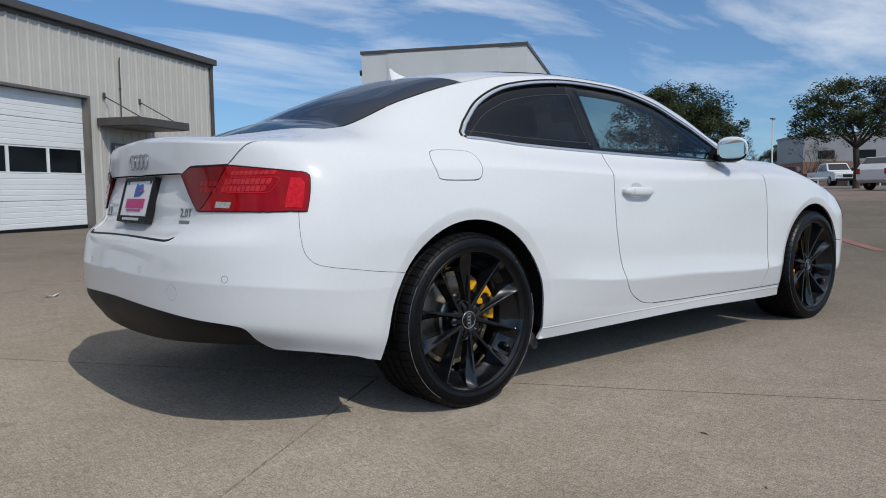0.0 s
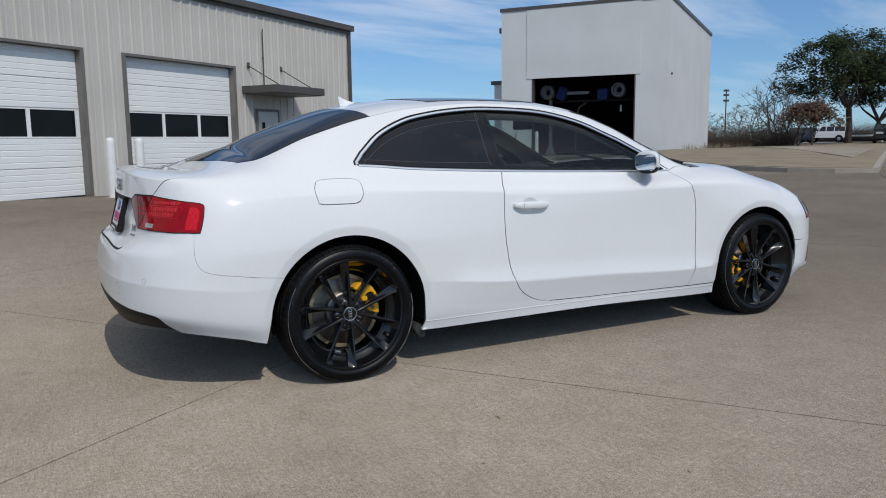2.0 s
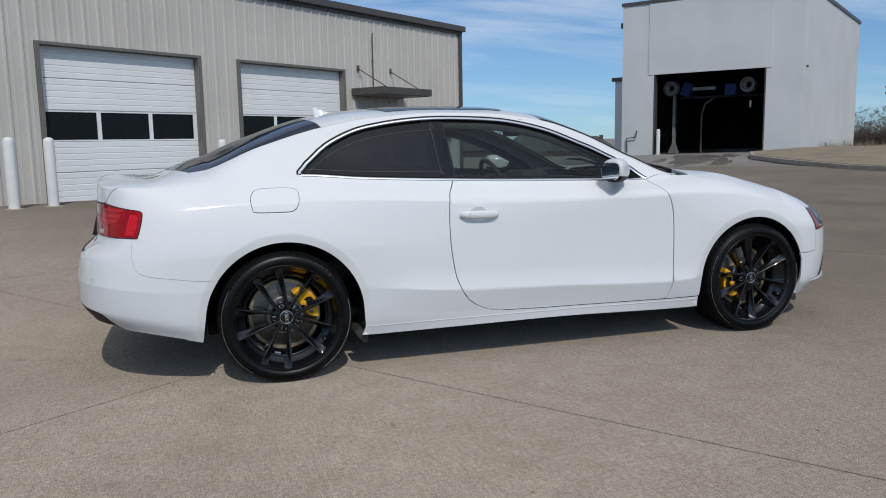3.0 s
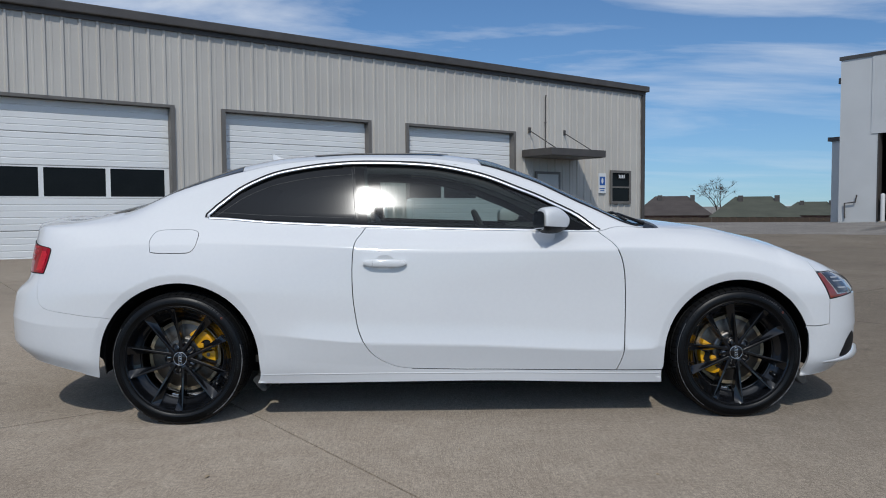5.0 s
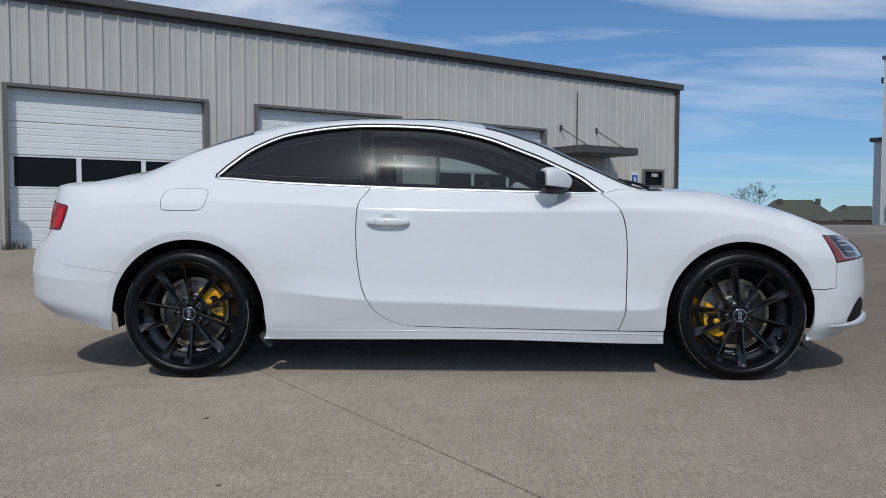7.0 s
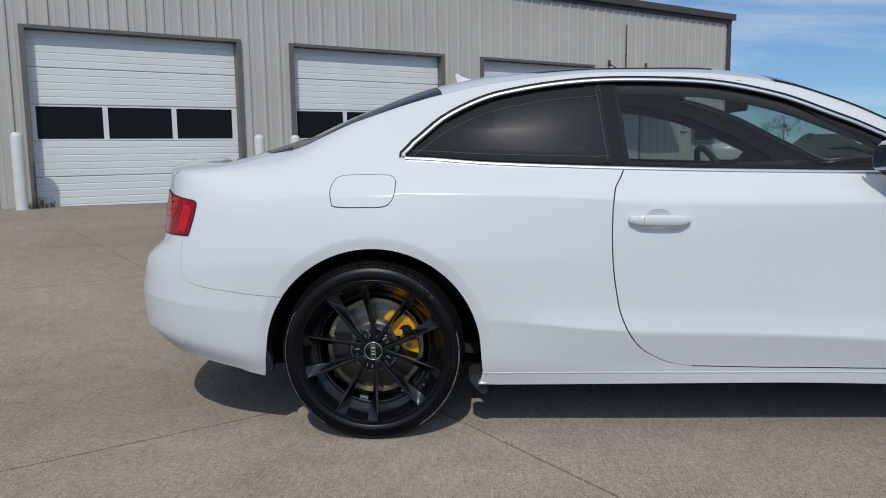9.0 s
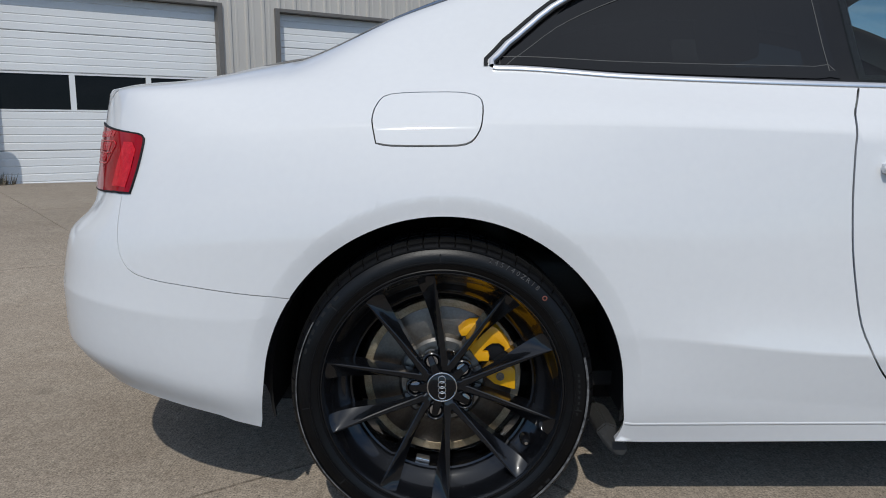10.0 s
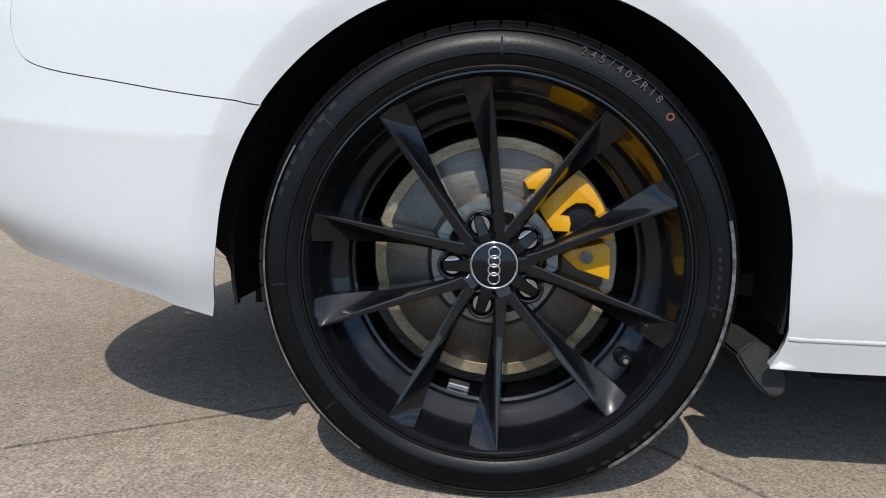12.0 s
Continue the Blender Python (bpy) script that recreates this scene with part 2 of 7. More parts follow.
def tube(bm, pts, r, n=8, cap=True):
    """A round bar along a line of points; r may be one radius or one for each point."""
    pts = [Vector(p) for p in pts]
    rs = r if isinstance(r, (list, tuple)) else [r] * len(pts)
    rings = []
    for i, p in enumerate(pts):
        d = (pts[min(i + 1, len(pts) - 1)] - pts[max(i - 1, 0)]).normalized()
        a = d.orthogonal().normalized() if i == 0 else (last - d * last.dot(d)).normalized()
        last = a
        b = d.cross(a)
        rings.append([bm.verts.new(p + rs[i] * (math.cos(t) * a + math.sin(t) * b)) for t in (2 * math.pi * k / n for k in range(n))])
    for p, q in zip(rings, rings[1:]):
        for k in range(n):
            bm.faces.new((p[k], p[(k + 1) % n], q[(k + 1) % n], q[k]))
    if cap:
        bm.faces.new(rings[0][::-1]); bm.faces.new(rings[-1])
    return bm


def revolve(bm, prof, n=64, axis="y", close=False):
    """Turn a profile of (radius, height) round an axis."""
    rings = []
    for k in range(n):
        t = 2 * math.pi * k / n
        c, s = math.cos(t), math.sin(t)
        rings.append([bm.verts.new((r * c, h, r * s) if axis == "y" else (r * c, r * s, h)) for r, h in prof])
    m = len(prof)
    for k in range(n):
        p, q = rings[k], rings[(k + 1) % n]
        for i in range(m if close else m - 1):
            j = (i + 1) % m
            bm.faces.new((p[i], p[j], q[j], q[i]))
    bmesh.ops.recalc_face_normals(bm, faces=bm.faces)
    return bm


def prism(bm, outline, d0, d1, axis="y"):
    """An outline of (a, b) points pushed from d0 to d1 along an axis."""
    def at(a, b, d):
        return {"y": (a, d, b), "z": (a, b, d), "x": (d, a, b)}[axis]
    f = [bm.verts.new(at(a, b, d0)) for a, b in outline]
    g = [bm.verts.new(at(a, b, d1)) for a, b in outline]
    bm.faces.new(f); bm.faces.new(g[::-1])
    for i in range(len(f)):
        j = (i + 1) % len(f)
        bm.faces.new((f[j], f[i], g[i], g[j]))
    bmesh.ops.recalc_face_normals(bm, faces=bm.faces)
    return bm


# ---- ground ----
GRID = 36.0            # the slabs and the buildings share this bearing
CU, SU = math.cos(radians(GRID)), math.sin(radians(GRID))
KNOWN = np.array([(0, 0, 0), (3, 0, 0), (0, -4, 0), (3, -4, 0), (-2, -3, 0), (1.4, -8, 0), (-7.3, 9.8, .12), (-2.8, 13, .04), (.9, 15.7, -.05), (3.8, 17.8, -.1), (9, 21.5, 0.0),
                  (19.3, 27.9, .36), (24, 21.5, .54), (58, 38, .6), (37, 14, .40), (9, 1, 0), (15, 6, .12), (-40, 0, .1), (0, -60, 0), (60, -40, .3), (24, 64, -2.4), (14, 44, .15), (34, 62, -1.5), (-40, 40, .2)])


def _weights():
    p = KNOWN[:, :2]
    A = np.sqrt(((p[:, None] - p[None]) ** 2).sum(-1)) + np.eye(len(p)) * 0.0
    n = len(p)
    B = np.zeros((n + 1, n + 1))
    B[:n, :n], B[n, :n], B[:n, n] = A, 1, 1
    return np.linalg.solve(B, np.append(KNOWN[:, 2], 0))


_W = _weights()


def lie(x, y):
    """Height of the ground: flat by the car, with a slight fall to the drain and a rise to the far lot."""
    r = np.sqrt((KNOWN[:, 0] - x) ** 2 + (KNOWN[:, 1] - y) ** 2)
    h = float((_W[:-1] * r).sum() + _W[-1])
    near = min(1.0, max(0.0, (math.hypot(x - 1.4, y + 1.5) - 4.5) / 5.0))
    far = min(1.0, max(0.0, (90.0 - math.hypot(x, y)) / 30.0))
    return h * near * far + 0.5 * (1 - far)


def concrete(name, lo, hi, lane=False):
    m, N, L, P = principled(name)
    co = N.new("ShaderNodeTexCoord")
    geo = N.new("ShaderNodeNewGeometry")
    def noise_at(scale, detail=5, rough=0.55, src=None, stretch=None):
        t = N.new("ShaderNodeTexNoise"); t.inputs["Scale"].default_value = scale; t.inputs["Detail"].default_value = detail; t.inputs["Roughness"].default_value = rough
        s = geo.outputs["Position"]
        if stretch:
            mp = N.new("ShaderNodeMapping"); mp.inputs["Rotation"].default_value = (0, 0, radians(-GRID)); mp.inputs["Scale"].default_value = stretch
            L.new(s, mp.inputs[0]); s = mp.outputs[0]
        L.new(s, t.inputs["Vector"])
        return t
    blot = noise_at(0.9, 8, 0.6)
    mid = noise_at(7.0, 6, 0.6)
    grit = noise_at(190.0, 4, 0.65)
    broom = noise_at(60.0, 3, 0.5, stretch=(3.0, 0.16, 1))
    stain = noise_at(0.28, 7, 0.62)
    speck = noise_at(48.0, 6, 0.75)
    def math_(op, a, b, c=None):
        n = N.new("ShaderNodeMath"); n.operation = op
        for i, v in enumerate((a, b, c)):
            if v is None: continue
            if isinstance(v, (int, float)): n.inputs[i].default_value = v
            else: L.new(v, n.inputs[i])
        return n.outputs[0]
    f = math_("MULTIPLY_ADD", blot.outputs["Fac"], 0.55, math_("MULTIPLY", mid.outputs["Fac"], 0.45))
    rp = N.new("ShaderNodeValToRGB")
    rp.color_ramp.elements[0].position, rp.color_ramp.elements[1].position = 0.36, 0.64
    rp.color_ramp.elements[0].color, rp.color_ramp.elements[1].color = (*lo, 1), (*hi, 1)
    L.new(f, rp.inputs[0])
    gr = N.new("ShaderNodeMapRange"); gr.inputs["From Min"].default_value, gr.inputs["From Max"].default_value = 0.3, 0.7
    gr.inputs["To Min"].default_value, gr.inputs["To Max"].default_value = 0.42, 1.55
    L.new(grit.outputs["Fac"], gr.inputs["Value"])
    br = N.new("ShaderNodeMapRange"); br.inputs["From Min"].default_value, br.inputs["From Max"].default_value = 0.3, 0.7
    br.inputs["To Min"].default_value, br.inputs["To Max"].default_value = 0.87, 1.11
    L.new(broom.outputs["Fac"], br.inputs["Value"])
    # oil spots and small stains
    vo = N.new("ShaderNodeTexVoronoi"); vo.inputs["Scale"].default_value = 1.3; vo.inputs["Randomness"].default_value = 1.0
    L.new(geo.outputs["Position"], vo.inputs["Vector"])
    sp = N.new("ShaderNodeMapRange"); sp.inputs["From Min"].default_value, sp.inputs["From Max"].default_value = 0.012, 0.075
    sp.inputs["To Min"].default_value, sp.inputs["To Max"].default_value = 0.72, 1.0
    L.new(vo.outputs["Distance"], sp.inputs["Value"])
    st = N.new("ShaderNodeMapRange"); st.inputs["From Min"].default_value, st.inputs["From Max"].default_value = 0.36, 0.62
    st.inputs["To Min"].default_value, st.inputs["To Max"].default_value = 0.88, 1.06
    L.new(stain.outputs["Fac"], st.inputs["Value"])
    sk = N.new("ShaderNodeMapRange"); sk.inputs["From Min"].default_value, sk.inputs["From Max"].default_value = 0.32, 0.68
    sk.inputs["To Min"].default_value, sk.inputs["To Max"].default_value = 0.70, 1.26
    L.new(speck.outputs["Fac"], sk.inputs["Value"])
    # dark pin holes and aggregate
    pit = N.new("ShaderNodeTexVoronoi"); pit.inputs["Scale"].default_value = 60.0
    L.new(geo.outputs["Position"], pit.inputs["Vector"])
    pt = N.new("ShaderNodeMapRange"); pt.inputs["From Min"].default_value, pt.inputs["From Max"].default_value = 0.05, 0.20
    pt.inputs["To Min"].default_value, pt.inputs["To Max"].default_value = 0.5, 1.0
    L.new(pit.outputs["Distance"], pt.inputs["Value"])
    k = math_("MULTIPLY", math_("MULTIPLY", gr.outputs[0], br.outputs[0]), sp.outputs[0])
    k = math_("MULTIPLY", math_("MULTIPLY", k, st.outputs[0]), math_("MULTIPLY", sk.outputs[0], pt.outputs[0]))
    if lane:
        # towards the drive lane the concrete darkens gradually, with an uneven edge
        al = N.new("ShaderNodeVectorMath"); al.operation = "DOT_PRODUCT"; al.inputs[1].default_value = (CU, SU, 0)
        L.new(geo.outputs["Position"], al.inputs[0])
        wob = math_("MULTIPLY_ADD", blot.outputs["Fac"], 2.4, al.outputs["Value"])
        ln = N.new("ShaderNodeMapRange"); ln.interpolation_type = "SMOOTHSTEP"
        for key, val in (("From Min", -0.2), ("From Max", 6.5), ("To Min", 1.0), ("To Max", 0.56)):
            ln.inputs[key].default_value = val
        L.new(wob, ln.inputs["Value"])
        k = math_("MULTIPLY", k, ln.outputs[0])
    mul = N.new("ShaderNodeMixRGB"); mul.blend_type = "MULTIPLY"; mul.inputs["Fac"].default_value = 1.0
    L.new(rp.outputs["Color"], mul.inputs["Color1"]); L.new(k, mul.inputs["Color2"])
    L.new(mul.outputs[0], P.inputs["Base Color"])
    P.inputs["Roughness"].default_value = 0.9
    P.inputs["Diffuse Roughness"].default_value = 1.0
    P.inputs["Specular IOR Level"].default_value = 0.08
    h = math_("MULTIPLY_ADD", grit.outputs["Fac"], 0.6, math_("MULTIPLY", broom.outputs["Fac"], 0.5))
    bu = N.new("ShaderNodeBump"); bu.inputs["Strength"].default_value = 0.6; bu.inputs["Distance"].default_value = 0.0007
    L.new(h, bu.inputs["Height"]); L.new(bu.outputs[0], P.inputs["Normal"])
    return m


M_CONC = concrete("broomed_concrete", (0.270, 0.222, 0.173), (0.340, 0.288, 0.228), True)
M_ASPH = concrete("worn_asphalt", (0.17, 0.155, 0.14), (0.24, 0.22, 0.20))
M_JOINT = surface("joint_sealant", (0.010, 0.009, 0.008), (0.026, 0.022, 0.019), 0.95, 0, 6, 200, 0.3, spec=0.1)
M_GRASS = surface("dry_winter_grass", (0.19, 0.152, 0.100), (0.29, 0.235, 0.158), 0.95, 0, 1.2, 40, 0.6, dist=0.02)
M_KERB = surface("kerb_concrete", (0.29, 0.25, 0.20), (0.37, 0.325, 0.265), 0.85, 0, 3, 80, 0.3)
M_REDPAINT = surface("faded_red_paint", (0.20, 0.075, 0.06), (0.30, 0.15, 0.12), 0.85, 0, 3, 60, 0.3)


def sheet(bm, xs, ys, turn=None, dz=0.0):
    vs = []
    for x in xs:
        row = []
        for y in ys:
            px, py = (x * CU - y * SU, x * SU + y * CU) if turn else (x, y)
            row.append(bm.verts.new((px, py, lie(px, py) + dz)))
        vs.append(row)
    for a, b in zip(vs, vs[1:]):
        for i in range(len(ys) - 1):
            bm.faces.new((a[i], b[i], b[i + 1], a[i + 1]))
    return bm


def ground():
    bm = bmesh.new()
    steps = [-2500, -900, -300, -120] + list(range(-80, 81, 4)) + [120, 300, 900, 2500]
    sheet(bm, steps, steps, dz=-0.03)
    ob = new("ground", mesh_of(bm, "ground", M_ASPH, True))
    tagged(ob, "worn grey-brown asphalt yard reaching to the horizon", "ground", kind="structure")
    return ob


GROUND = ground()

# slab joints: one line of joints crosses under the car, the other runs at right angles to it
LA, LB, SLAB = -0.172, -0.235, 5.6      # a joint along the bearing and one across it


def pavement():
    base = thing("pavement", "broomed tan concrete slabs with dark sealed joints", "pavement", kind="structure")
    bm = sheet(bmesh.new(), [LA + SLAB * i / 2 for i in range(-9, 8)], [LB + 3.9 * i / 2 for i in range(-5, 10)], True, -0.028)
    part("joint_bed", bm, M_JOINT, base)
    g = 0.0042
    for i in range(-5, 4):
        for j in range(-3, 6):
            x0, x1 = LA + SLAB * i + g, LA + SLAB * (i + 1) - g
            y0, y1 = LB + 3.9 * j + g, LB + 3.9 * (j + 1) - g
            if j == 5: y1 = y0 + 1.2
            bm = bmesh.new()
            xs = [x0, x0 + 0.0012] + [x0 + (x1 - x0) * k / 6 for k in range(1, 6)] + [x1 - 0.0012, x1]
            ys = [y0, y0 + 0.0012] + [y0 + (y1 - y0) * k / 5 for k in range(1, 5)] + [y1 - 0.0012, y1]
            vs = []
            for a, x in enumerate(xs):
                row = []
                for b, y in enumerate(ys):
                    px, py = x * CU - y * SU, x * SU + y * CU
                    edge = a in (0, len(xs) - 1) or b in (0, len(ys) - 1)
                    row.append(bm.verts.new((px, py, lie(px, py) - (0.030 if edge else 0.0))))
                vs.append(row)
            for p, q in zip(vs, vs[1:]):
                for b in range(len(ys) - 1):
                    bm.faces.new((p[b], q[b], q[b + 1], p[b + 1]))
            part("slab", bm, M_CONC, base)
    return base


PAVEMENT = pavement()

# ---- metal workshop ----
def ribbed(name, a, b, period=0.33, along="X"):
    m = surface(name, a, b, 0.48, 0.0, 0.7, 30, 0.05, rvar=0.08, fine_amt=0.2)
    return m


M_SIDING = ribbed("taupe_metal_siding", (0.53, 0.495, 0.445), (0.59, 0.555, 0.50))
M_EAVE = surface("bronze_trim", (0.075, 0.066, 0.06), (0.10, 0.09, 0.082), 0.45, 0.1, 3, 60, 0.05)
M_FRAME = surface("door_frame_trim", (0.15, 0.138, 0.124), (0.19, 0.175, 0.158), 0.5, 0.1, 3, 60, 0.05)
M_ROLL = surface("white_overhead_door", (0.82, 0.82, 0.80), (0.88, 0.88, 0.86), 0.45, 0, 0.8, 40, 0.06)
M_PANE = surface("dark_door_pane", (0.008, 0.009, 0.010), (0.012, 0.013, 0.014), 0.06, 0, 2, 40, 0.0, rvar=0.02, spec=0.12)
M_BAY_SHADE = surface("bay_shade", (0.015, 0.015, 0.016), (0.03, 0.03, 0.03), 0.9, 0, 2, 40, 0.1)
M_BOLLARD = surface("white_bollard", (0.70, 0.69, 0.66), (0.78, 0.77, 0.75), 0.5, 0, 5, 60, 0.1)
M_DOORWHITE = surface("white_steel_door", (0.52, 0.52, 0.50), (0.6, 0.6, 0.58), 0.5, 0, 3, 60, 0.05)

HALL_AT = pose(0, 15.1, 0, 0, 0, GRID)
HALL_L, HALL_R, HALL_H = -24.0, 10.93, 4.98
DOORS = [(-14.0, -10.06), (-9.0, -5.06), (-4.02, -0.08), (1.0, 4.94)]
DOOR_TOP = 3.29


def siding_strip(bm, x0, x1, z0, z1, period=0.33, depth=0.035):
    """Metal sheet with narrow standing ribs, facing -y."""
    x = math.floor(x0 / period) * period
    cols = [(x0, 0.0)]
    while x < x1:
        for dx, d in ((0.0, 0.0), (0.018, depth), (0.058, depth), (0.076, 0.0), (0.15, 0.0), (0.156, 0.006), (0.19, 0.006), (0.196, 0.0)):
            if x0 + 1e-4 < x + dx < x1 - 1e-4:
                cols.append((x + dx, d))
        x += period
    cols.append((x1, 0.0))
    prev = None
    for cx, d in cols:
        a, b = bm.verts.new((cx, -d, z0)), bm.verts.new((cx, -d, z1))
        if prev:
            bm.faces.new((prev[0], a, b, prev[1]))
        prev = (a, b)


def overhead_door(x0, x1, hall, n):
    d = thing("garage_door", "white sectional overhead door with a dark window band", "garage door", at=HALL_AT @ pose((x0 + x1) / 2, 0, 0), group="garage doors")
    w = (x1 - x0) / 2 - 0.09
    secs = 5
    hh = (DOOR_TOP - 0.06) / secs
    for k in range(secs):
        z0, z1 = k * hh + 0.004, (k + 1) * hh - 0.004
        bm = bmesh.new()
        if k == 2:
            # the band with three panes
            t = 0.05
            edges = [-w, -w + 0.10, -w / 3 - 0.045, -w / 3 + 0.045, w / 3 - 0.045, w / 3 + 0.045, w - 0.10, w]
            zt, zb = z1 - 0.03, z0 + 0.03
            for a, b in ((0, 1), (2, 3), (4, 5), (6, 7)):
                box(bm, edges[a], edges[b], 0.14, 0.19, z0, z1)
            for a, b in ((1, 2), (3, 4), (5, 6)):
                box(bm, edges[a], edges[b], 0.14, 0.19, zt, z1); box(bm, edges[a], edges[b], 0.14, 0.19, z0, zb)
            sec = part("window_section", bm, M_ROLL, d)
            for a, b in ((1, 2), (3, 4), (5, 6)):
                part("pane", boxed(edges[a] - 0.005, edges[b] + 0.005, 0.16, 0.172, zb - 0.005, zt + 0.005), M_PANE, sec, "dark reflecting pane")
        else:
            # a section pressed with four shallow ridges
            m = 5
            prof = []
            for i in range(m):
                a, b = z0 + (z1 - z0) * i / m, z0 + (z1 - z0) * (i + 1) / m
                prof += [(a, 0.150), (a + 0.012, 0.140), (b - 0.012, 0.140), (b, 0.150)]
            vs = [(bm.verts.new((-w, y, z)), bm.verts.new((w, y, z))) for z, y in prof]
            for p, q in zip(vs, vs[1:]):
                bm.faces.new((p[0], p[1], q[1], q[0]))
            part("section", bm, M_ROLL, d)
    part("seal", boxed(-w, w, 0.13, 0.19, -0.12, 0.006), M_DARK, d)
    return d


def workshop():
    h = thing("workshop_building", "long taupe ribbed-metal workshop with bronze eave trim", "building", at=HALL_AT)
    bm = bmesh.new()
    xs = [HALL_L] + [v for d in DOORS for v in d] + [HALL_R]
    for a, b in zip(xs[::2], xs[1::2]):
        siding_strip(bm, a, b, -0.4, DOOR_TOP)
    siding_strip(bm, HALL_L, HALL_R, DOOR_TOP, HALL_H)
    part("siding", bm, M_SIDING, h)
    bm = bmesh.new()
    box(bm, HALL_R - 0.2, HALL_R, 0.0, 18, -0.4, HALL_H)
    box(bm, HALL_L, HALL_L + 0.2, 0.0, 18, -0.4, HALL_H)
    box(bm, HALL_L, HALL_R, 17.8, 18, -0.4, HALL_H)
    box(bm, HALL_L, HALL_R, 0.2, 18, HALL_H - 0.25, HALL_H - 0.05)
    for a, b in zip(xs[::2], xs[1::2]):
        box(bm, a, b, 0.06, 0.2, -0.4, DOOR_TOP)
    box(bm, HALL_L, HALL_R, 0.06, 0.2, DOOR_TOP, HALL_H - 0.06)
    part("wall", bm, M_SIDING, h)
    part("gutter", boxed(HALL_L - 0.1, HALL_R + 0.12, -0.17, 0.05, HALL_H - 0.03, HALL_H + 0.16, bevel=0.02), M_EAVE, h, "dark bronze box gutter")
    part("fascia", boxed(HALL_L - 0.1, HALL_R + 0.06, -0.05, 0.05, HALL_H - 0.13, HALL_H - 0.034), M_EAVE, h)
    part("corner_trim", boxed(HALL_R - 0.11, HALL_R + 0.04, -0.055, 0.1, -0.4, HALL_H - 0.135), M_EAVE, h)
    for a, b in DOORS:
        part("jamb", boxed(a, a + 0.09, -0.05, 0.19, -0.3, DOOR_TOP - 0.002), M_FRAME, h)
        part("jamb", boxed(b - 0.09, b, -0.05, 0.19, -0.3, DOOR_TOP - 0.002), M_FRAME, h)
        part("header", boxed(a + 0.092, b - 0.092, -0.05, 0.19, DOOR_TOP - 0.06, DOOR_TOP), M_FRAME, h)
    for i, (a, b) in enumerate(DOORS):
        overhead_door(a, b, h, i)
    # canopy with two stays
    c = thing("door_canopy", "bronze flat metal canopy hung on two rods", "canopy", at=HALL_AT @ pose(6.55, 0, 0))
    part("deck", boxed(-1.35, 0.98, -1.25, -0.02, 2.55, 2.76, bevel=0.01), M_EAVE, c)
    part("soffit", boxed(-1.28, 0.91, -1.18, -0.04, 2.534, 2.546), M_FRAME, c)
    for x in (-1.05, 0.45):
        part("stay_rod", tube(bmesh.new(), [(x, -0.02, 3.36), (x, -1.12, 2.765)], 0.016), M_EAVE, c)
        part("bracket", boxed(x - 0.05, x + 0.05, -0.05, -0.036, 3.28, 3.44), M_EAVE, c)
    # conduit up the wall
    k = thing("wall_conduit", "thin dark conduit rising from the canopy", "conduit", at=HALL_AT @ pose(6.15, -0.06, 0))
    part("pipe", tube(bmesh.new(), [(0, 0, 2.78), (0, 0, 4.35), (0.0, -0.02, 4.45)], 0.018), M_EAVE, k)
    part("clip", boxed(-0.03, 0.03, -0.02, 0.03, 3.6, 3.63), M_EAVE, k)
    # personnel door
    d = thing("door_1", "white steel door with a narrow vision pane", "door", at=HALL_AT @ pose(6.25, 0, -0.1))
    d["kind"] = "structure"
    part("leaf", boxed(-0.46, 0.46, -0.075, -0.045, 0.02, 2.16, bevel=0.004), M_DOORWHITE, d)
    bm = bmesh.new()
    box(bm, -0.53, -0.465, -0.09, -0.04, 0.0, 2.24); box(bm, 0.465, 0.53, -0.09, -0.04, 0.0, 2.24); box(bm, -0.464, 0.464, -0.09, -0.04, 2.165, 2.24)
    part("frame", bm, M_FRAME, d)
    part("pane", boxed(-0.30, -0.16, -0.08, -0.077, 0.95, 1.85), M_PANE, d)
    part("handle", tube(bmesh.new(), [(0.34, -0.085, 1.0), (0.34, -0.13, 1.0), (0.22, -0.13, 1.0)], 0.012), M_CHROME, d)
    # small window with the number plate above
    w = thing("window_1", "small dark office window with a dark frame", "window", at=HALL_AT @ pose(9.68, 0, 0))
    w["kind"] = "structure"
    bm = bmesh.new()
    for a in ((-0.52, -0.44, 1.16, 2.26), (0.44, 0.52, 1.16, 2.26), (-0.438, 0.438, 2.18, 2.26), (-0.438, 0.438, 1.16, 1.24), (-0.438, 0.438, 1.68, 1.73)):
        box(bm, a[0], a[1], -0.085, -0.04, a[2], a[3])
    part("window_frame", bm, M_FRAME, w)
    for z0, z1 in ((1.242, 1.678), (1.732, 2.178)):
        part("pane", boxed(-0.437, 0.437, -0.06, -0.05, z0, z1), M_PANE, w)
    n = thing("number_plaque", "small black plaque with pale marks", "plaque", at=HALL_AT @ pose(9.72, -0.066, 2.06))
    part("board", boxed(-0.2, 0.2, -0.012, 0.0, -0.09, 0.09), M_DARK, n)
    for k in range(4):
        part("bar", boxed(-0.15 + k * 0.08, -0.10 + k * 0.08, -0.016, -0.0125, -0.055, 0.055), M_WHITE, n)
    s = thing("parking_sign", "blue and white parking sign on the wall", "sign", at=HALL_AT @ pose(8.76, -0.05, 0))
    part("panel", boxed(-0.18, 0.18, -0.012, 0.0, 1.50, 2.15, bevel=0.003), M_WHITE, s)
    part("blue_field", boxed(-0.13, 0.13, -0.016, -0.013, 1.76, 2.04), M_BLUE, s)
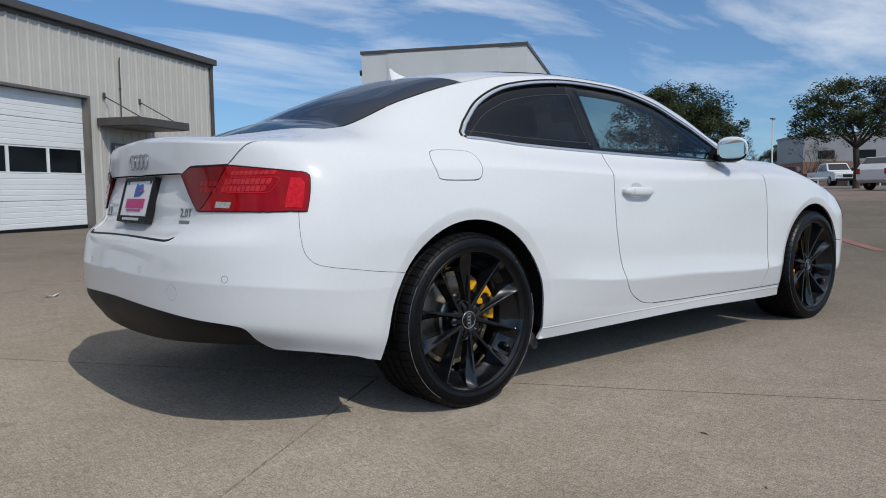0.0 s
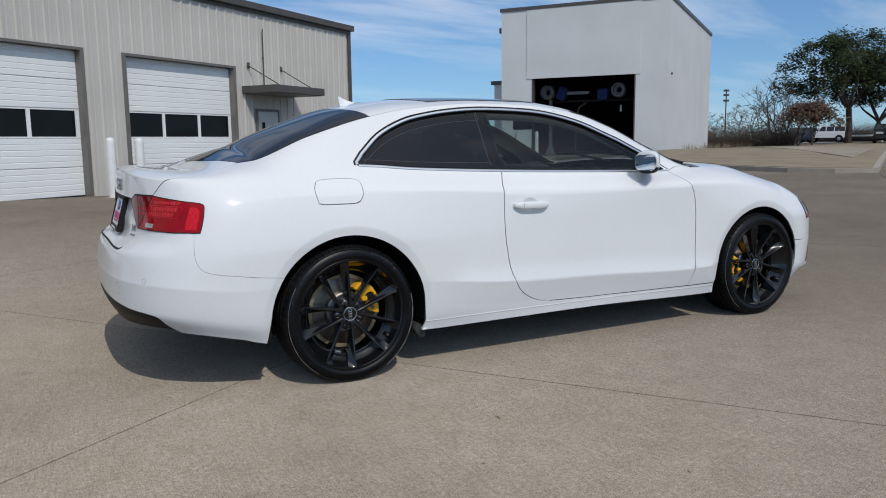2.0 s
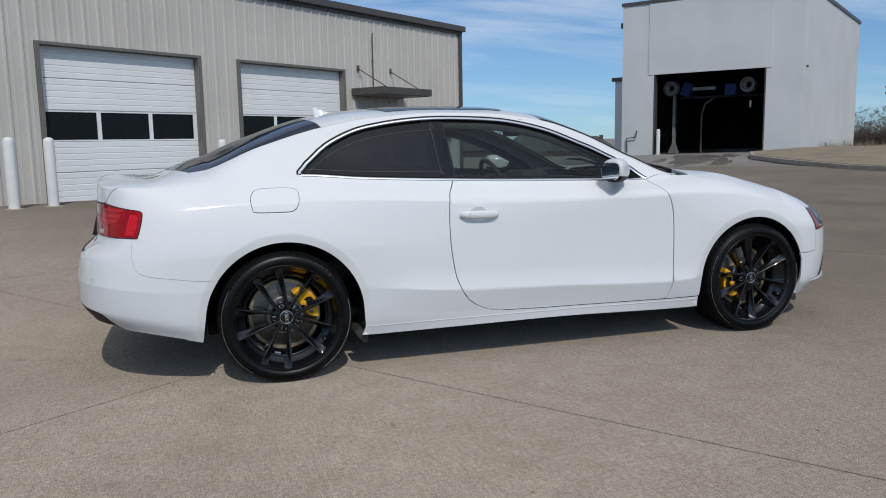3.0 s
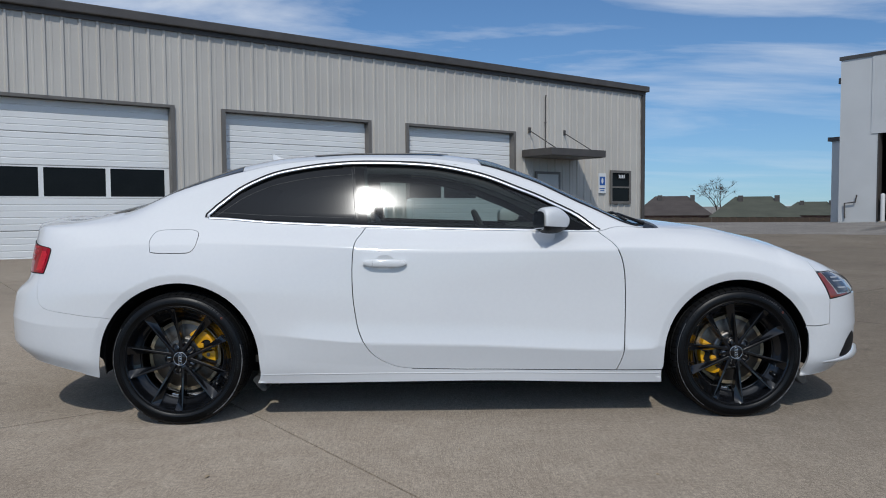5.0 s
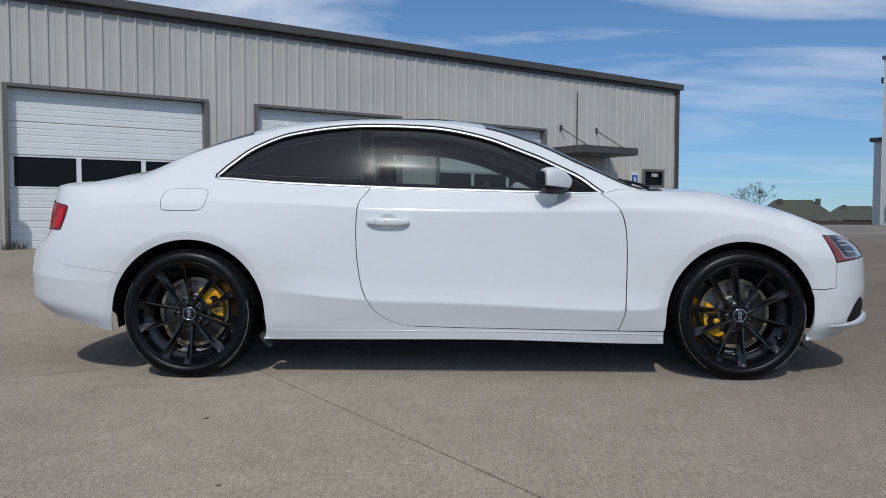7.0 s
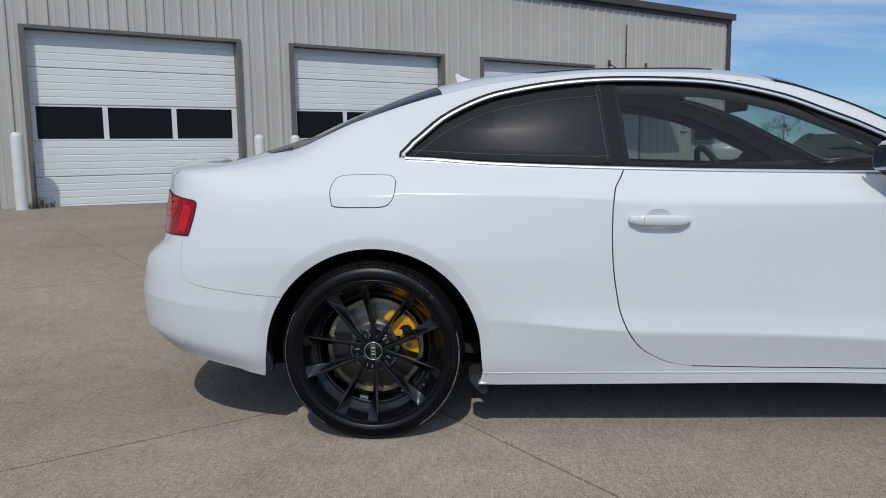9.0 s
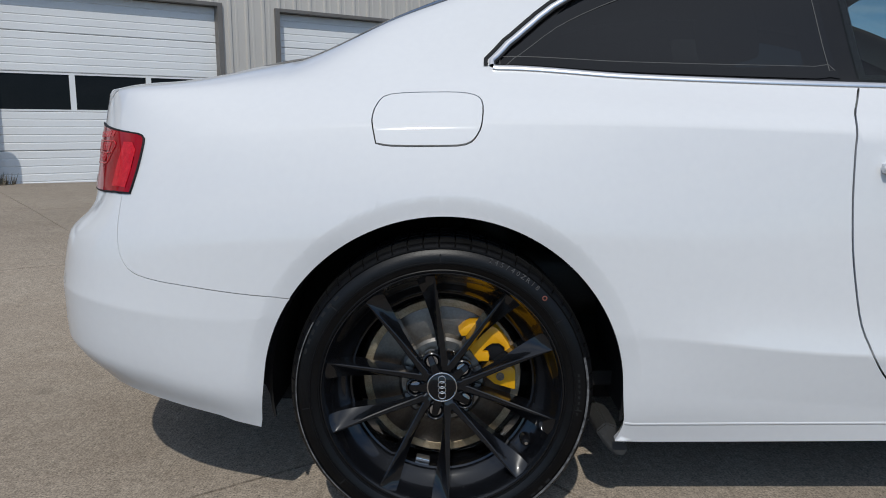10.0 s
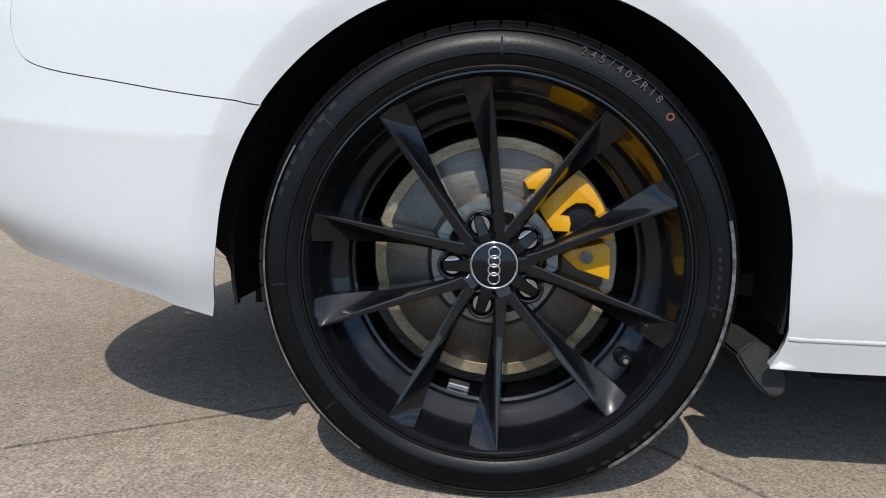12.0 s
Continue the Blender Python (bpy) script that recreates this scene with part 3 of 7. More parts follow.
    part("pictogram", prism(bmesh.new(), [(0.05 * math.cos(a) + 0.0, 1.9 + 0.09 * math.sin(a)) for a in np.linspace(0, 2 * math.pi, 13)[:-1]], -0.019, -0.0165), M_WHITE, s)
    part("bar", boxed(-0.13, 0.13, -0.016, -0.013, 1.64, 1.67), M_BLUE, s)
    part("bar", boxed(-0.10, 0.10, -0.016, -0.013, 1.57, 1.60), M_BLUE, s)
    return h


HALL = workshop()


def bollard(x, y, z, label="white-painted steel bollard beside the garage doors", k=1.0):
    b = thing("bollard", label, "bollard", at=pose(x, y, z) @ Matrix.Scale(k, 4), group="bollards")
    bm = bmesh.new()
    revolve(bm, [(0.0, 1.32), (0.04, 1.315), (0.075, 1.295), (0.094, 1.26), (0.098, 1.22), (0.098, -0.15)], 20, "z")
    part("post", bm, M_BOLLARD, b, smooth=True, angle=50)
    part("footing", revolve(bmesh.new(), [(0.1, 0.012), (0.17, 0.008), (0.19, -0.05)], 18, "z"), M_KERB, b, smooth=True)


for bx, by in ((0.30, 14.1), (0.93, 14.45), (-7.16, 9.29), (-3.55, 11.2), (-2.98, 11.77)):
    bollard(bx, by, lie(bx, by))

# ---- wash building ----
M_PANEL = surface("pale_grey_panel", (0.60, 0.60, 0.585), (0.66, 0.66, 0.645), 0.6, 0, 0.5, 30, 0.05, fine_amt=0.15)
M_BRUSH = surface("wash_brush_blue", (0.01, 0.02, 0.09), (0.02, 0.04, 0.16), 0.8, 0, 10, 100, 0.3)
M_MACH = surface("wash_frame_grey", (0.20, 0.20, 0.20), (0.28, 0.28, 0.27), 0.5, 0.3, 5, 60, 0.1)
WASH_AT = pose(23.93, 21.55, 0.40, 0, 0, GRID + 90)     # local x runs along the front towards the workshop, -y... +y to the camera side


def wash():
    h = thing("wash_building", "tall pale-grey wash building with a dark open bay", "building", at=WASH_AT)
    W, D, H = 7.93, 14.4, 6.85
    a, b, t = 1.45, 6.38, 3.66
    for q in ((0, a, -0.25, 0, -0.6, H), (b, W, -0.25, 0, -0.6, H), (a, b, -0.25, 0, t, H)):
        part("front_wall", boxed(*q), M_PANEL, h)
    for q in ((0, 0.25, -D, -0.252, -0.6, H), (W - 0.25, W, -D, -0.252, -0.6, H), (0.252, W - 0.252, -D, -D + 0.25, -0.6, H)):
        part("wall", boxed(*q), M_PANEL, h)
    part("roof", boxed(0.26, W - 0.26, -D + 0.26, -0.26, H - 0.5, H - 0.2), M_EAVE, h)
    bm = bmesh.new()
    box(bm, -0.06, W + 0.06, -0.06, 0.05, H, H + 0.15); box(bm, -0.06, 0.3, -D - 0.05, -0.062, H, H + 0.15); box(bm, W - 0.3, W + 0.06, -D - 0.05, -0.062, H, H + 0.15)
    part("coping", bm, M_EAVE, h, "dark metal coping")
    part("header_panel", boxed(a - 0.2, b + 0.26, 0.0025, 0.03, t - 0.02, H - 0.002), M_PANEL, h)
    # near-black sheets line the bay: its shade is put into their colour
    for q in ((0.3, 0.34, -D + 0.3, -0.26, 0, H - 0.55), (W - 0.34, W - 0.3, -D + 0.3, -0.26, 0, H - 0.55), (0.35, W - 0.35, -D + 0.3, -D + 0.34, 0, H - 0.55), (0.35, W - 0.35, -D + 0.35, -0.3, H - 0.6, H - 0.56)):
        part("lining", boxed(*q), M_BAY_SHADE, h, "near-black sheet that stands in for the bay's shade")
    part("jamb", boxed(a - 0.0, a + 0.06, -0.3, 0.01, 0, t - 0.025), M_EAVE, h)
    part("jamb", boxed(b - 0.06, b, -0.3, 0.01, 0, t - 0.025), M_EAVE, h)
    # low wing behind and a lamp
    part("wing", boxed(W + 0.004, W + 0.7, -D + 1, -0.8, -0.6, 3.5), M_PANEL, h)
    part("wing_coping", boxed(W + 0.004, W + 0.85, -D + 1, -0.7, 3.504, 3.68), M_EAVE, h)
    for z in (5.9,):
        part("flood_lamp", boxed(W + 0.004, W + 0.2, -0.45, -0.2, z, z + 0.25, bevel=0.02), M_EAVE, h)
    part("vent_stack", tube(bmesh.new(), [(W - 1.2, -2.0, H - 0.2), (W - 1.2, -2.0, H + 0.35)], 0.09, 10), M_EAVE, h)
    part("tap_pipe", tube(bmesh.new(), [(W - 0.3, 0.06, 0.1), (W - 0.3, 0.10, 0.75), (W - 0.75, 0.10, 0.8), (W - 0.8, 0.10, 1.1)], 0.03), M_EAVE, h)
    part("wall_socket", boxed(-0.08, -0.004, -0.62, -0.54, 3.58, 3.67), M_EAVE, h)
    # wash gantry inside the bay
    g = thing("wash_gantry", "blue and grey car-wash gantry with round blowers", "car wash machine", at=WASH_AT @ pose((a + b) / 2, -1.6, 0))
    for x in (-1.42, 2.1):
        bm = revolve(bmesh.new(), [(0.13, -0.25), (0.30, -0.25), (0.36, -0.15), (0.36, 0.12), (0.30, 0.2), (0.26, 0.2), (0.22, 0.05), (0.13, 0.0)], 24)
        part("blower", bm, M_MACH, g, "round grey blower mouth", smooth=True, angle=40, at=pose(x, 0.3, 3.05))
    part("duct", boxed(-.22, .22, -.25, .25, -.32, .32, bevel=.06), M_BRUSH, g, "dark blue blower duct", at=pose(1.42, 0, 2.98, 0, -22, 0))
    part("duct", boxed(-.85, -.35, -.3, .25, 2.62, 3.15, bevel=.06), M_BRUSH, g, "dark blue blower duct")
    part("leg", boxed(1.96, 2.08, -.1, .1, 0, 2.72), M_MACH, g)
    part("leg_foot", prism(bmesh.new(), [(1.80, 0), (2.28, 0), (2.08, .45), (1.96, .45)], -.12, .12), M_MACH, g)
    # leg added for support, blackened to sink into the bay's shade
    part("leg", boxed(-2.0, -1.9, -1.0, -.9, 0, 2.9), M_DARK, g)
    part("beam", boxed(.10, 1.15, -.12, .12, 2.92, 3.06), M_MACH, g)
    part("beam", boxed(-1.95, 1.9, -.35, -.20, 2.56, 2.66), M_DARK, g)
    part("arch_pipe", tube(bmesh.new(), [(.85, -.4, 0), (.85, -.4, 1.8), (.70, -.4, 2.3), (.30, -.4, 2.56)], .05), M_EAVE, g)
    part("spray_lance", boxed(-1.50, -1.42, 0.0, .05, 2.05, 2.35), M_WHITE, g)
    post = WASH_AT @ Vector((6.1, 0.06, 0))
    bollard(post.x, post.y, lie(post.x, post.y), "white-painted steel bollard at the wash bay's mouth", 0.88)
    # water carried out of the bay dries in blotches on the drive
    wet = surface("wet_concrete", (0.085, 0.074, 0.062), (0.16, 0.14, 0.118), 0.45, 0, 1.2, 14, 0.05, rvar=0.18)
    rnd = random.Random(31)
    bm = bmesh.new()
    bpy.context.view_layer.update()
    bed = bpy.data.objects["ground"]

    def on_bed(x, y):
        hit, p, *_ = bed.ray_cast(Vector((x, y, 5)), Vector((0, 0, -1)))
        return (x, y, (p.z if hit else lie(x, y)) + .003)

    for x, y, long, wide, turn in ((18.0, 20.8, 3.0, .75, 48), (16.9, 21.3, 1.4, .30, 46), (16.4, 19.0, 1.7, .36, 47), (17.2, 17.9, 1.4, .28, 45), (18.4, 19.5, 1.6, .26, 46), (20.0, 23.2, 2.0, 1.1, 55), (20.6, 21.8, 1.2, .4, 52)):
        c, s_ = math.cos(radians(turn)), math.sin(radians(turn))
        ph = [rnd.uniform(0, 6.28) for _ in range(4)]
        ring = []
        for k in range(40):
            a = 2 * math.pi * k / 40
            r = 1 + .22 * math.sin(2 * a + ph[0]) + .16 * math.sin(3 * a + ph[1]) + .12 * math.sin(5 * a + ph[2]) + .07 * math.sin(9 * a + ph[3])
            u, w = long * r * math.cos(a), wide * r * math.sin(a)
            px, py = x + u * c - w * s_, y + u * s_ + w * c
            ring.append(bm.verts.new(on_bed(px, py)))
        mid = bm.verts.new(on_bed(x, y))
        for k in range(40):
            bm.faces.new((mid, ring[k], ring[(k + 1) % 40]))
    ob = new("wet_stain", mesh_of(bm, "wet_stain", wet))
    tagged(ob, "dark wet blotches drying on the concrete drive", "wet stain", kind="stuff")
    return h


wash()

from mathutils import geometry


# ---- the car's skin: nine lines run round the body, from the sill (0) to the middle of the roof (8) ----
XA, XB, TR, TF, POW_R, POW_F = -0.35, 3.0, 1.2, 1.2, 3.1, 2.6
S_REAR, S_FRONT = XA - TR, XB + TF
XR = np.array([-0.945, -0.998, -0.997, -0.974, -0.893, -0.872, -0.84, -0.82, -0.80])
XF = np.array([3.50, 3.58, 3.60, 3.59, 3.56, 3.52, 3.46, 3.44, 3.42])
ROWS = [
    [(-1.55, .80, .285), (-.9, .845, .310), (-.75, .853, .302), (-.6, .860, .288), (-.5, .864, .272), (-.42, .867, .254), (-.37, .868, .230), (.38, .872, .192), (1.4, .885, .197), (2.37, .872, .176), (3.1, .85, .19), (3.5, .84, .21), (4.2, .8, .21)],
    [(-1.55, .895, .40), (-.9, .90, .395), (-.6, .90, .37), (-.38, .905, .33), (.38, .899, .285), (1.4, .898, .285), (2.37, .898, .265), (3.1, .895, .29), (4.2, .88, .30)],
    [(-1.55, .915, .53), (-.9, .915, .52), (-.45, .918, .49), (.0, .917, .46), (.4, .917, .444), (.86, .9165, .402), (1.41, .9165, .385), (2.17, .915, .352), (2.4, .914, .36), (2.75, .914, .42), (3.1, .905, .44), (4.2, .89, .44)],
    [(-1.55, .905, .632), (-.9, .905, .633), (-.5, .912, .633), (.0, .921, .64), (.45, .912, .63), (.9, .906, .62), (1.4, .905, .61), (2.1, .906, .60), (2.7, .921, .64), (3.1, .905, .60), (4.2, .88, .57)],
    [(-1.55, .893, .705), (-.9, .893, .736), (-.7, .880, .80), (-.5, .866, .848), (-.25, .864, .874), (.0, .866, .882), (.45, .874, .872), (.9, .888, .852), (1.4, .893, .842), (2.1, .90, .848), (2.5, .895, .84), (2.8, .89, .80), (3.1, .87, .72), (3.6, .85, .66), (4.2, .84, .65)],
    [(-1.55, .79, 1.000), (-.9, .79, .968), (-.5, .772, .965), (-.2, .755, .985), (.114, .74, 1.003), (.42, .755, .981), (.89, .773, .959), (1.41, .779, .942), (2.08, .765, .928), (2.35, .755, .927), (2.6, .765, .912), (2.9, .765, .853), (3.2, .75, .775), (3.6, .72, .71), (4.2, .70, .69)],
    [(-1.55, .50, 1.012), (-.7, .535, .995), (-.382, .569, 1.028), (-.07, .572, 1.148), (.252, .566, 1.244), (.5, .570, 1.290), (.9, .575, 1.318), (1.2, .575, 1.311), (1.5, .583, 1.274), (1.75, .603, 1.195), (2.05, .645, 1.055), (2.33, .70, .948), (2.6, .64, .946), (2.9, .62, .885), (3.2, .60, .80), (3.6, .55, .735), (4.2, .5, .71)],
    [(-1.55, .28, 1.015), (-.7, .30, .998), (-.382, .32, 1.062), (-.07, .32, 1.192), (.252, .32, 1.297), (.5, .32, 1.337), (.9, .32, 1.354), (1.2, .32, 1.353), (1.5, .33, 1.322), (1.75, .34, 1.243), (2.05, .36, 1.107), (2.33, .39, .982), (2.6, .36, .960), (2.9, .34, .908), (3.2, .33, .833), (3.6, .3, .755), (4.2, .28, .73)],
    [(-1.55, 0, 1.016), (-.75, 0, 1.0), (-.45, 0, 1.060), (-.2, 0, 1.165), (.0, 0, 1.241), (.2, 0, 1.303), (.5, 0, 1.353), (.8, 0, 1.369), (1.1, 0, 1.372), (1.4, 0, 1.353), (1.6, 0, 1.308), (1.8, 0, 1.236), (2.05, 0, 1.125), (2.33, 0, 1.0), (2.6, 0, .967), (2.9, 0, .92), (3.2, 0, .85), (3.6, 0, .77), (4.2, 0, .74)],
]


def slopes(h, d):
    """Monotone slopes for knots with steps h and secants d."""
    m = np.zeros((len(d) + 1,) + d.shape[1:])
    a, b = d[:-1], d[1:]
    hh = h.reshape((-1,) + (1,) * (d.ndim - 1))
    w1, w2 = 2 * hh[1:] + hh[:-1], hh[1:] + 2 * hh[:-1]
    ok = a * b > 0
    sa, sb = np.where(ok, a, 1.0), np.where(ok, b, 1.0)
    m[1:-1] = np.where(ok, (w1 + w2) / (w1 / sa + w2 / sb), 0.0)
    m[0], m[-1] = d[0], d[-1]
    return m


def pchip(xk, yk, x):
    xk, yk = np.asarray(xk, float), np.asarray(yk, float)
    h = np.diff(xk)
    d = np.diff(yk) / h
    m = slopes(h, d)
    i = np.clip(np.searchsorted(xk, x) - 1, 0, len(h) - 1)
    t = np.clip((x - xk[i]) / h[i], 0, 1)
    return (2 * t**3 - 3 * t**2 + 1) * yk[i] + (t**3 - 2 * t**2 + t) * h[i] * m[i] + (-2 * t**3 + 3 * t**2) * yk[i + 1] + (t**3 - t**2) * h[i] * m[i + 1]


def skin(s, v):
    """Points of the right-hand skin, (x, y, z) with y negative."""
    s, v = np.broadcast_arrays(np.asarray(s, float), np.asarray(v, float))
    s, v = s.ravel(), v.ravel()
    tr, tf = np.clip((XA - s) / TR, 0, 1) * math.pi / 2, np.clip((s - XB) / TF, 0, 1) * math.pi / 2
    cr, sr = np.cos(tr).clip(1e-9) ** (2 / POW_R), np.sin(tr) ** (2 / POW_R)
    cf, sf = np.cos(tf).clip(1e-9) ** (2 / POW_F), np.sin(tf) ** (2 / POW_F)
    mid = np.clip(s, XA, XB)
    Y = np.zeros((9, len(s), 3))
    for r in range(9):
        k = np.array(ROWS[r])
        Y[r, :, 0] = mid - (XA - XR[r]) * sr + (XF[r] - XB) * sf
        Y[r, :, 1] = -pchip(k[:, 0], k[:, 1], s) * cr * cf
        Y[r, :, 2] = pchip(k[:, 0], k[:, 2], s)
    d = np.diff(Y, axis=0)
    m = slopes(np.ones(8), d)
    m[8, :, 1] = d[7, :, 1]
    m[8, :, 2] = 0
    out, inn = m.copy(), m.copy()      # slopes after and before each line
    for r, sharp in ((2, 1.0), (4, 0.45 * np.clip((s + .50) / .3, 0, 1)[:, None])):
        out[r] += (d[r] - m[r]) * sharp
        inn[r] += (d[r - 1] - m[r]) * sharp
    lip = (np.clip((-.78 - s) / .25, 0, 1) * .75)[:, None]      # the boot lid ends in a lip
    out[5] += (d[5] - m[5]) * lip
    inn[5] += (d[4] - m[5]) * lip
    i = np.clip(np.floor(v).astype(int), 0, 7)
    t = (v - i)[:, None]
    n = np.arange(len(s))
    P = (2 * t**3 - 3 * t**2 + 1) * Y[i, n] + (t**3 - 2 * t**2 + t) * out[i, n] + (-2 * t**3 + 3 * t**2) * Y[i + 1, n] + (t**3 - t**2) * inn[i + 1, n]
    # the edge of each wheel opening is rolled in
    for cx, r0 in ((0.003, .418), (2.751, .410)):
        near = np.clip((r0 - np.hypot(P[:, 0] - cx, P[:, 2] - .318)) / .042, 0, 1)
        P[:, 1] += .0105 * near**1.15 * (P[:, 2] > .2)
    # between the wheels the flank swings out to a pressed ledge above the sill
    low = np.array(ROWS[2])
    above = P[:, 2] - pchip(low[:, 0], low[:, 2], s)
    run = np.clip((s - .40) / .30, 0, 1) * np.clip((2.40 - s) / .12, 0, 1)
    ledge = np.where(above > 0, np.clip(1 - above / .11, 0, 1) ** 2, np.clip(1 + above / .12, 0, 1))
    P[:, 1] -= .0085 * ledge * run * run * (3 - 2 * run)
    return P


def skin_normal(s, v):
    s, v = np.asarray(s, float), np.asarray(v, float)
    e = np.clip(.0005 + .2 * np.minimum(np.abs(s - XA), np.abs(s - XB)), 0, .004)
    a = skin(np.clip(s + e, S_REAR, S_FRONT), v) - skin(np.clip(s - e, S_REAR, S_FRONT), v)
    b = skin(s, np.clip(v + 0.012, 0, 8)) - skin(s, np.clip(v - 0.012, 0, 8))
    n = np.cross(a, b)
    k = np.linalg.norm(n, axis=1, keepdims=True)
    n = n / np.maximum(k, 1e-12)
    end = (s <= S_REAR + 1e-3) | (s >= S_FRONT - 1e-3) | (v >= 7.999)
    n[end, 1] = 0
    return n / np.maximum(np.linalg.norm(n, axis=1, keepdims=True), 1e-12)


VS = np.linspace(0, 6, 181)
SR = XA - TR * np.linspace(1, 0, 161) ** 2.5
SF = np.linspace(XB, S_FRONT, 121)
GRID_R = skin(np.repeat(SR, len(VS)), np.tile(VS, len(SR))).reshape(len(SR), len(VS), 3)
GRID_F = skin(np.repeat(SF, len(VS)), np.tile(VS, len(SF))).reshape(len(SF), len(VS), 3)


def v_at(s, z):
    zz = skin(np.full(len(VS), s), VS)[:, 2]
    return float(np.interp(z, zz, VS))


def level(grid, z):
    """x and half width along a level line of the tail or the nose."""
    xw = np.zeros((len(grid), 2))
    for i, g in enumerate(grid):
        xw[i] = np.interp(z, g[:, 2], g[:, 0]), -np.interp(z, g[:, 2], g[:, 1])
    return xw


def sv(x, z):
    """(s, v) of the skin where it has this x and height."""
    if XA <= x <= XB:
        return (x, v_at(x, z))
    ss, grid = (SR, GRID_R) if x < XA else (SF, GRID_F)
    s = float(np.interp(x, level(grid, z)[:, 0], ss))
    return (s, v_at(s, z))


def svy(y, z):
    """(s, v) on the tail where the skin has this half width and height."""
    s = float(np.interp(abs(y), level(GRID_R, z)[:, 1], SR))
    return (s, v_at(s, z))


VK = 0.16     # makes steps along v about as long as steps along s


def spline(pts, n=6):
    """A smooth line through the points."""
    p = [np.array(q, float) for q in pts]
    out = []
    for i in range(len(p) - 1):
        a, b, c, d = p[max(i - 1, 0)], p[i], p[i + 1], p[min(i + 2, len(p) - 1)]
        for k in range(n):
            t = k / n
            out.append(tuple(0.5 * ((2 * b) + (c - a) * t + (2 * a - 5 * b + 4 * c - d) * t * t + (3 * b - a - 3 * c + d) * t**3)))
    out.append(tuple(p[-1]))
    return out


def dense(poly, step=0.022, closed=True):
    out = []
    n = len(poly)
    for i in range(n if closed else n - 1):
        a, b = poly[i], poly[(i + 1) % n]
        L = math.hypot(b[0] - a[0], (b[1] - a[1]) * VK)
        k = max(1, int(L / step))
        for j in range(k):
            out.append((a[0] + (b[0] - a[0]) * j / k, a[1] + (b[1] - a[1]) * j / k))
    if not closed:
        out.append(poly[-1])
    return out


def unroll(s):
    """Length along the flank for a station: past XA and XB the stations crowd together."""
    s = np.asarray(s, float)
    a, b = np.clip((XA - s) / TR, 0, 1) * math.pi / 2, np.clip((s - XB) / TF, 0, 1) * math.pi / 2
    return np.clip(s, XA, XB) - .6 * np.sin(a) ** (2 / POW_R) + .58 * np.sin(b) ** (2 / POW_F)


def reroll(x):
    """The station for a length along the flank."""
    x = np.asarray(x, float)
    a, b = np.clip((XA - x) / .6, 0, 1) ** (POW_R / 2), np.clip((x - XB) / .58, 0, 1) ** (POW_F / 2)
    return np.clip(x, XA, XB) - TR * 2 / math.pi * np.arcsin(a) + TF * 2 / math.pi * np.arcsin(b)


def even(s):
    """Stations spread out evenly where the tail and the nose begin to turn."""
    lo, hi = XA - .25, XB + .25
    return unroll(np.clip(s, lo, hi)) + np.minimum(s - lo, 0) + np.maximum(s - hi, 0)


def uneven(x):
    lo, hi = XA - .25, XB + .25
    a, b = float(unroll(lo)), float(unroll(hi))
    return reroll(np.clip(x, a, b)) + np.minimum(x - a, 0) + np.maximum(x - b, 0)


def inset(poly, d):
    """Shrink a closed outline by d metres."""
    o = np.array(poly, float)
    p = np.stack([even(o[:, 0]), o[:, 1] * VK], 1)
    area = 0.5 * np.sum(p[:, 0] * np.roll(p[:, 1], -1) - np.roll(p[:, 0], -1) * p[:, 1])
    t = np.roll(p, -1, 0) - np.roll(p, 1, 0)
    t /= np.maximum(np.linalg.norm(t, axis=1, keepdims=True), 1e-9)
    n = np.stack([-t[:, 1], t[:, 0]], 1) * (1 if area > 0 else -1)
    q = p + n * d
    q = np.stack([uneven(q[:, 0]), q[:, 1] / VK], 1)
    # the middle line of the car is no joint
    for val, col in ((S_REAR, 0), (S_FRONT, 0), (8.0, 1)):
        q[np.abs(o[:, col] - val) < 1e-6, col] = val
    return [tuple(k) for k in q]


def inside(poly, pts):
    x, y = pts[:, 0], pts[:, 1]
    c = np.zeros(len(pts), bool)
    j = len(poly) - 1
    for i in range(len(poly)):
        xi, yi, xj, yj = *poly[i], *poly[j]
        hit = ((yi > y) != (yj > y)) & (x < (xj - xi) * (y - yi) / ((yj - yi) or 1e-12) + xi)
        c ^= hit
        j = i
    return c


FLARE = np.array([sv(cx + r * math.cos(radians(a)), .318 + r * math.sin(radians(a))) for cx, rr in ((.003, (.384, .395, .406, .416, .422)), (2.751, (.377, .387, .398, .408, .414))) for r in rr for a in np.arange(4, 177, 3.0)])
FLARE = np.stack([even(FLARE[:, 0]), FLARE[:, 1] * VK], 1)


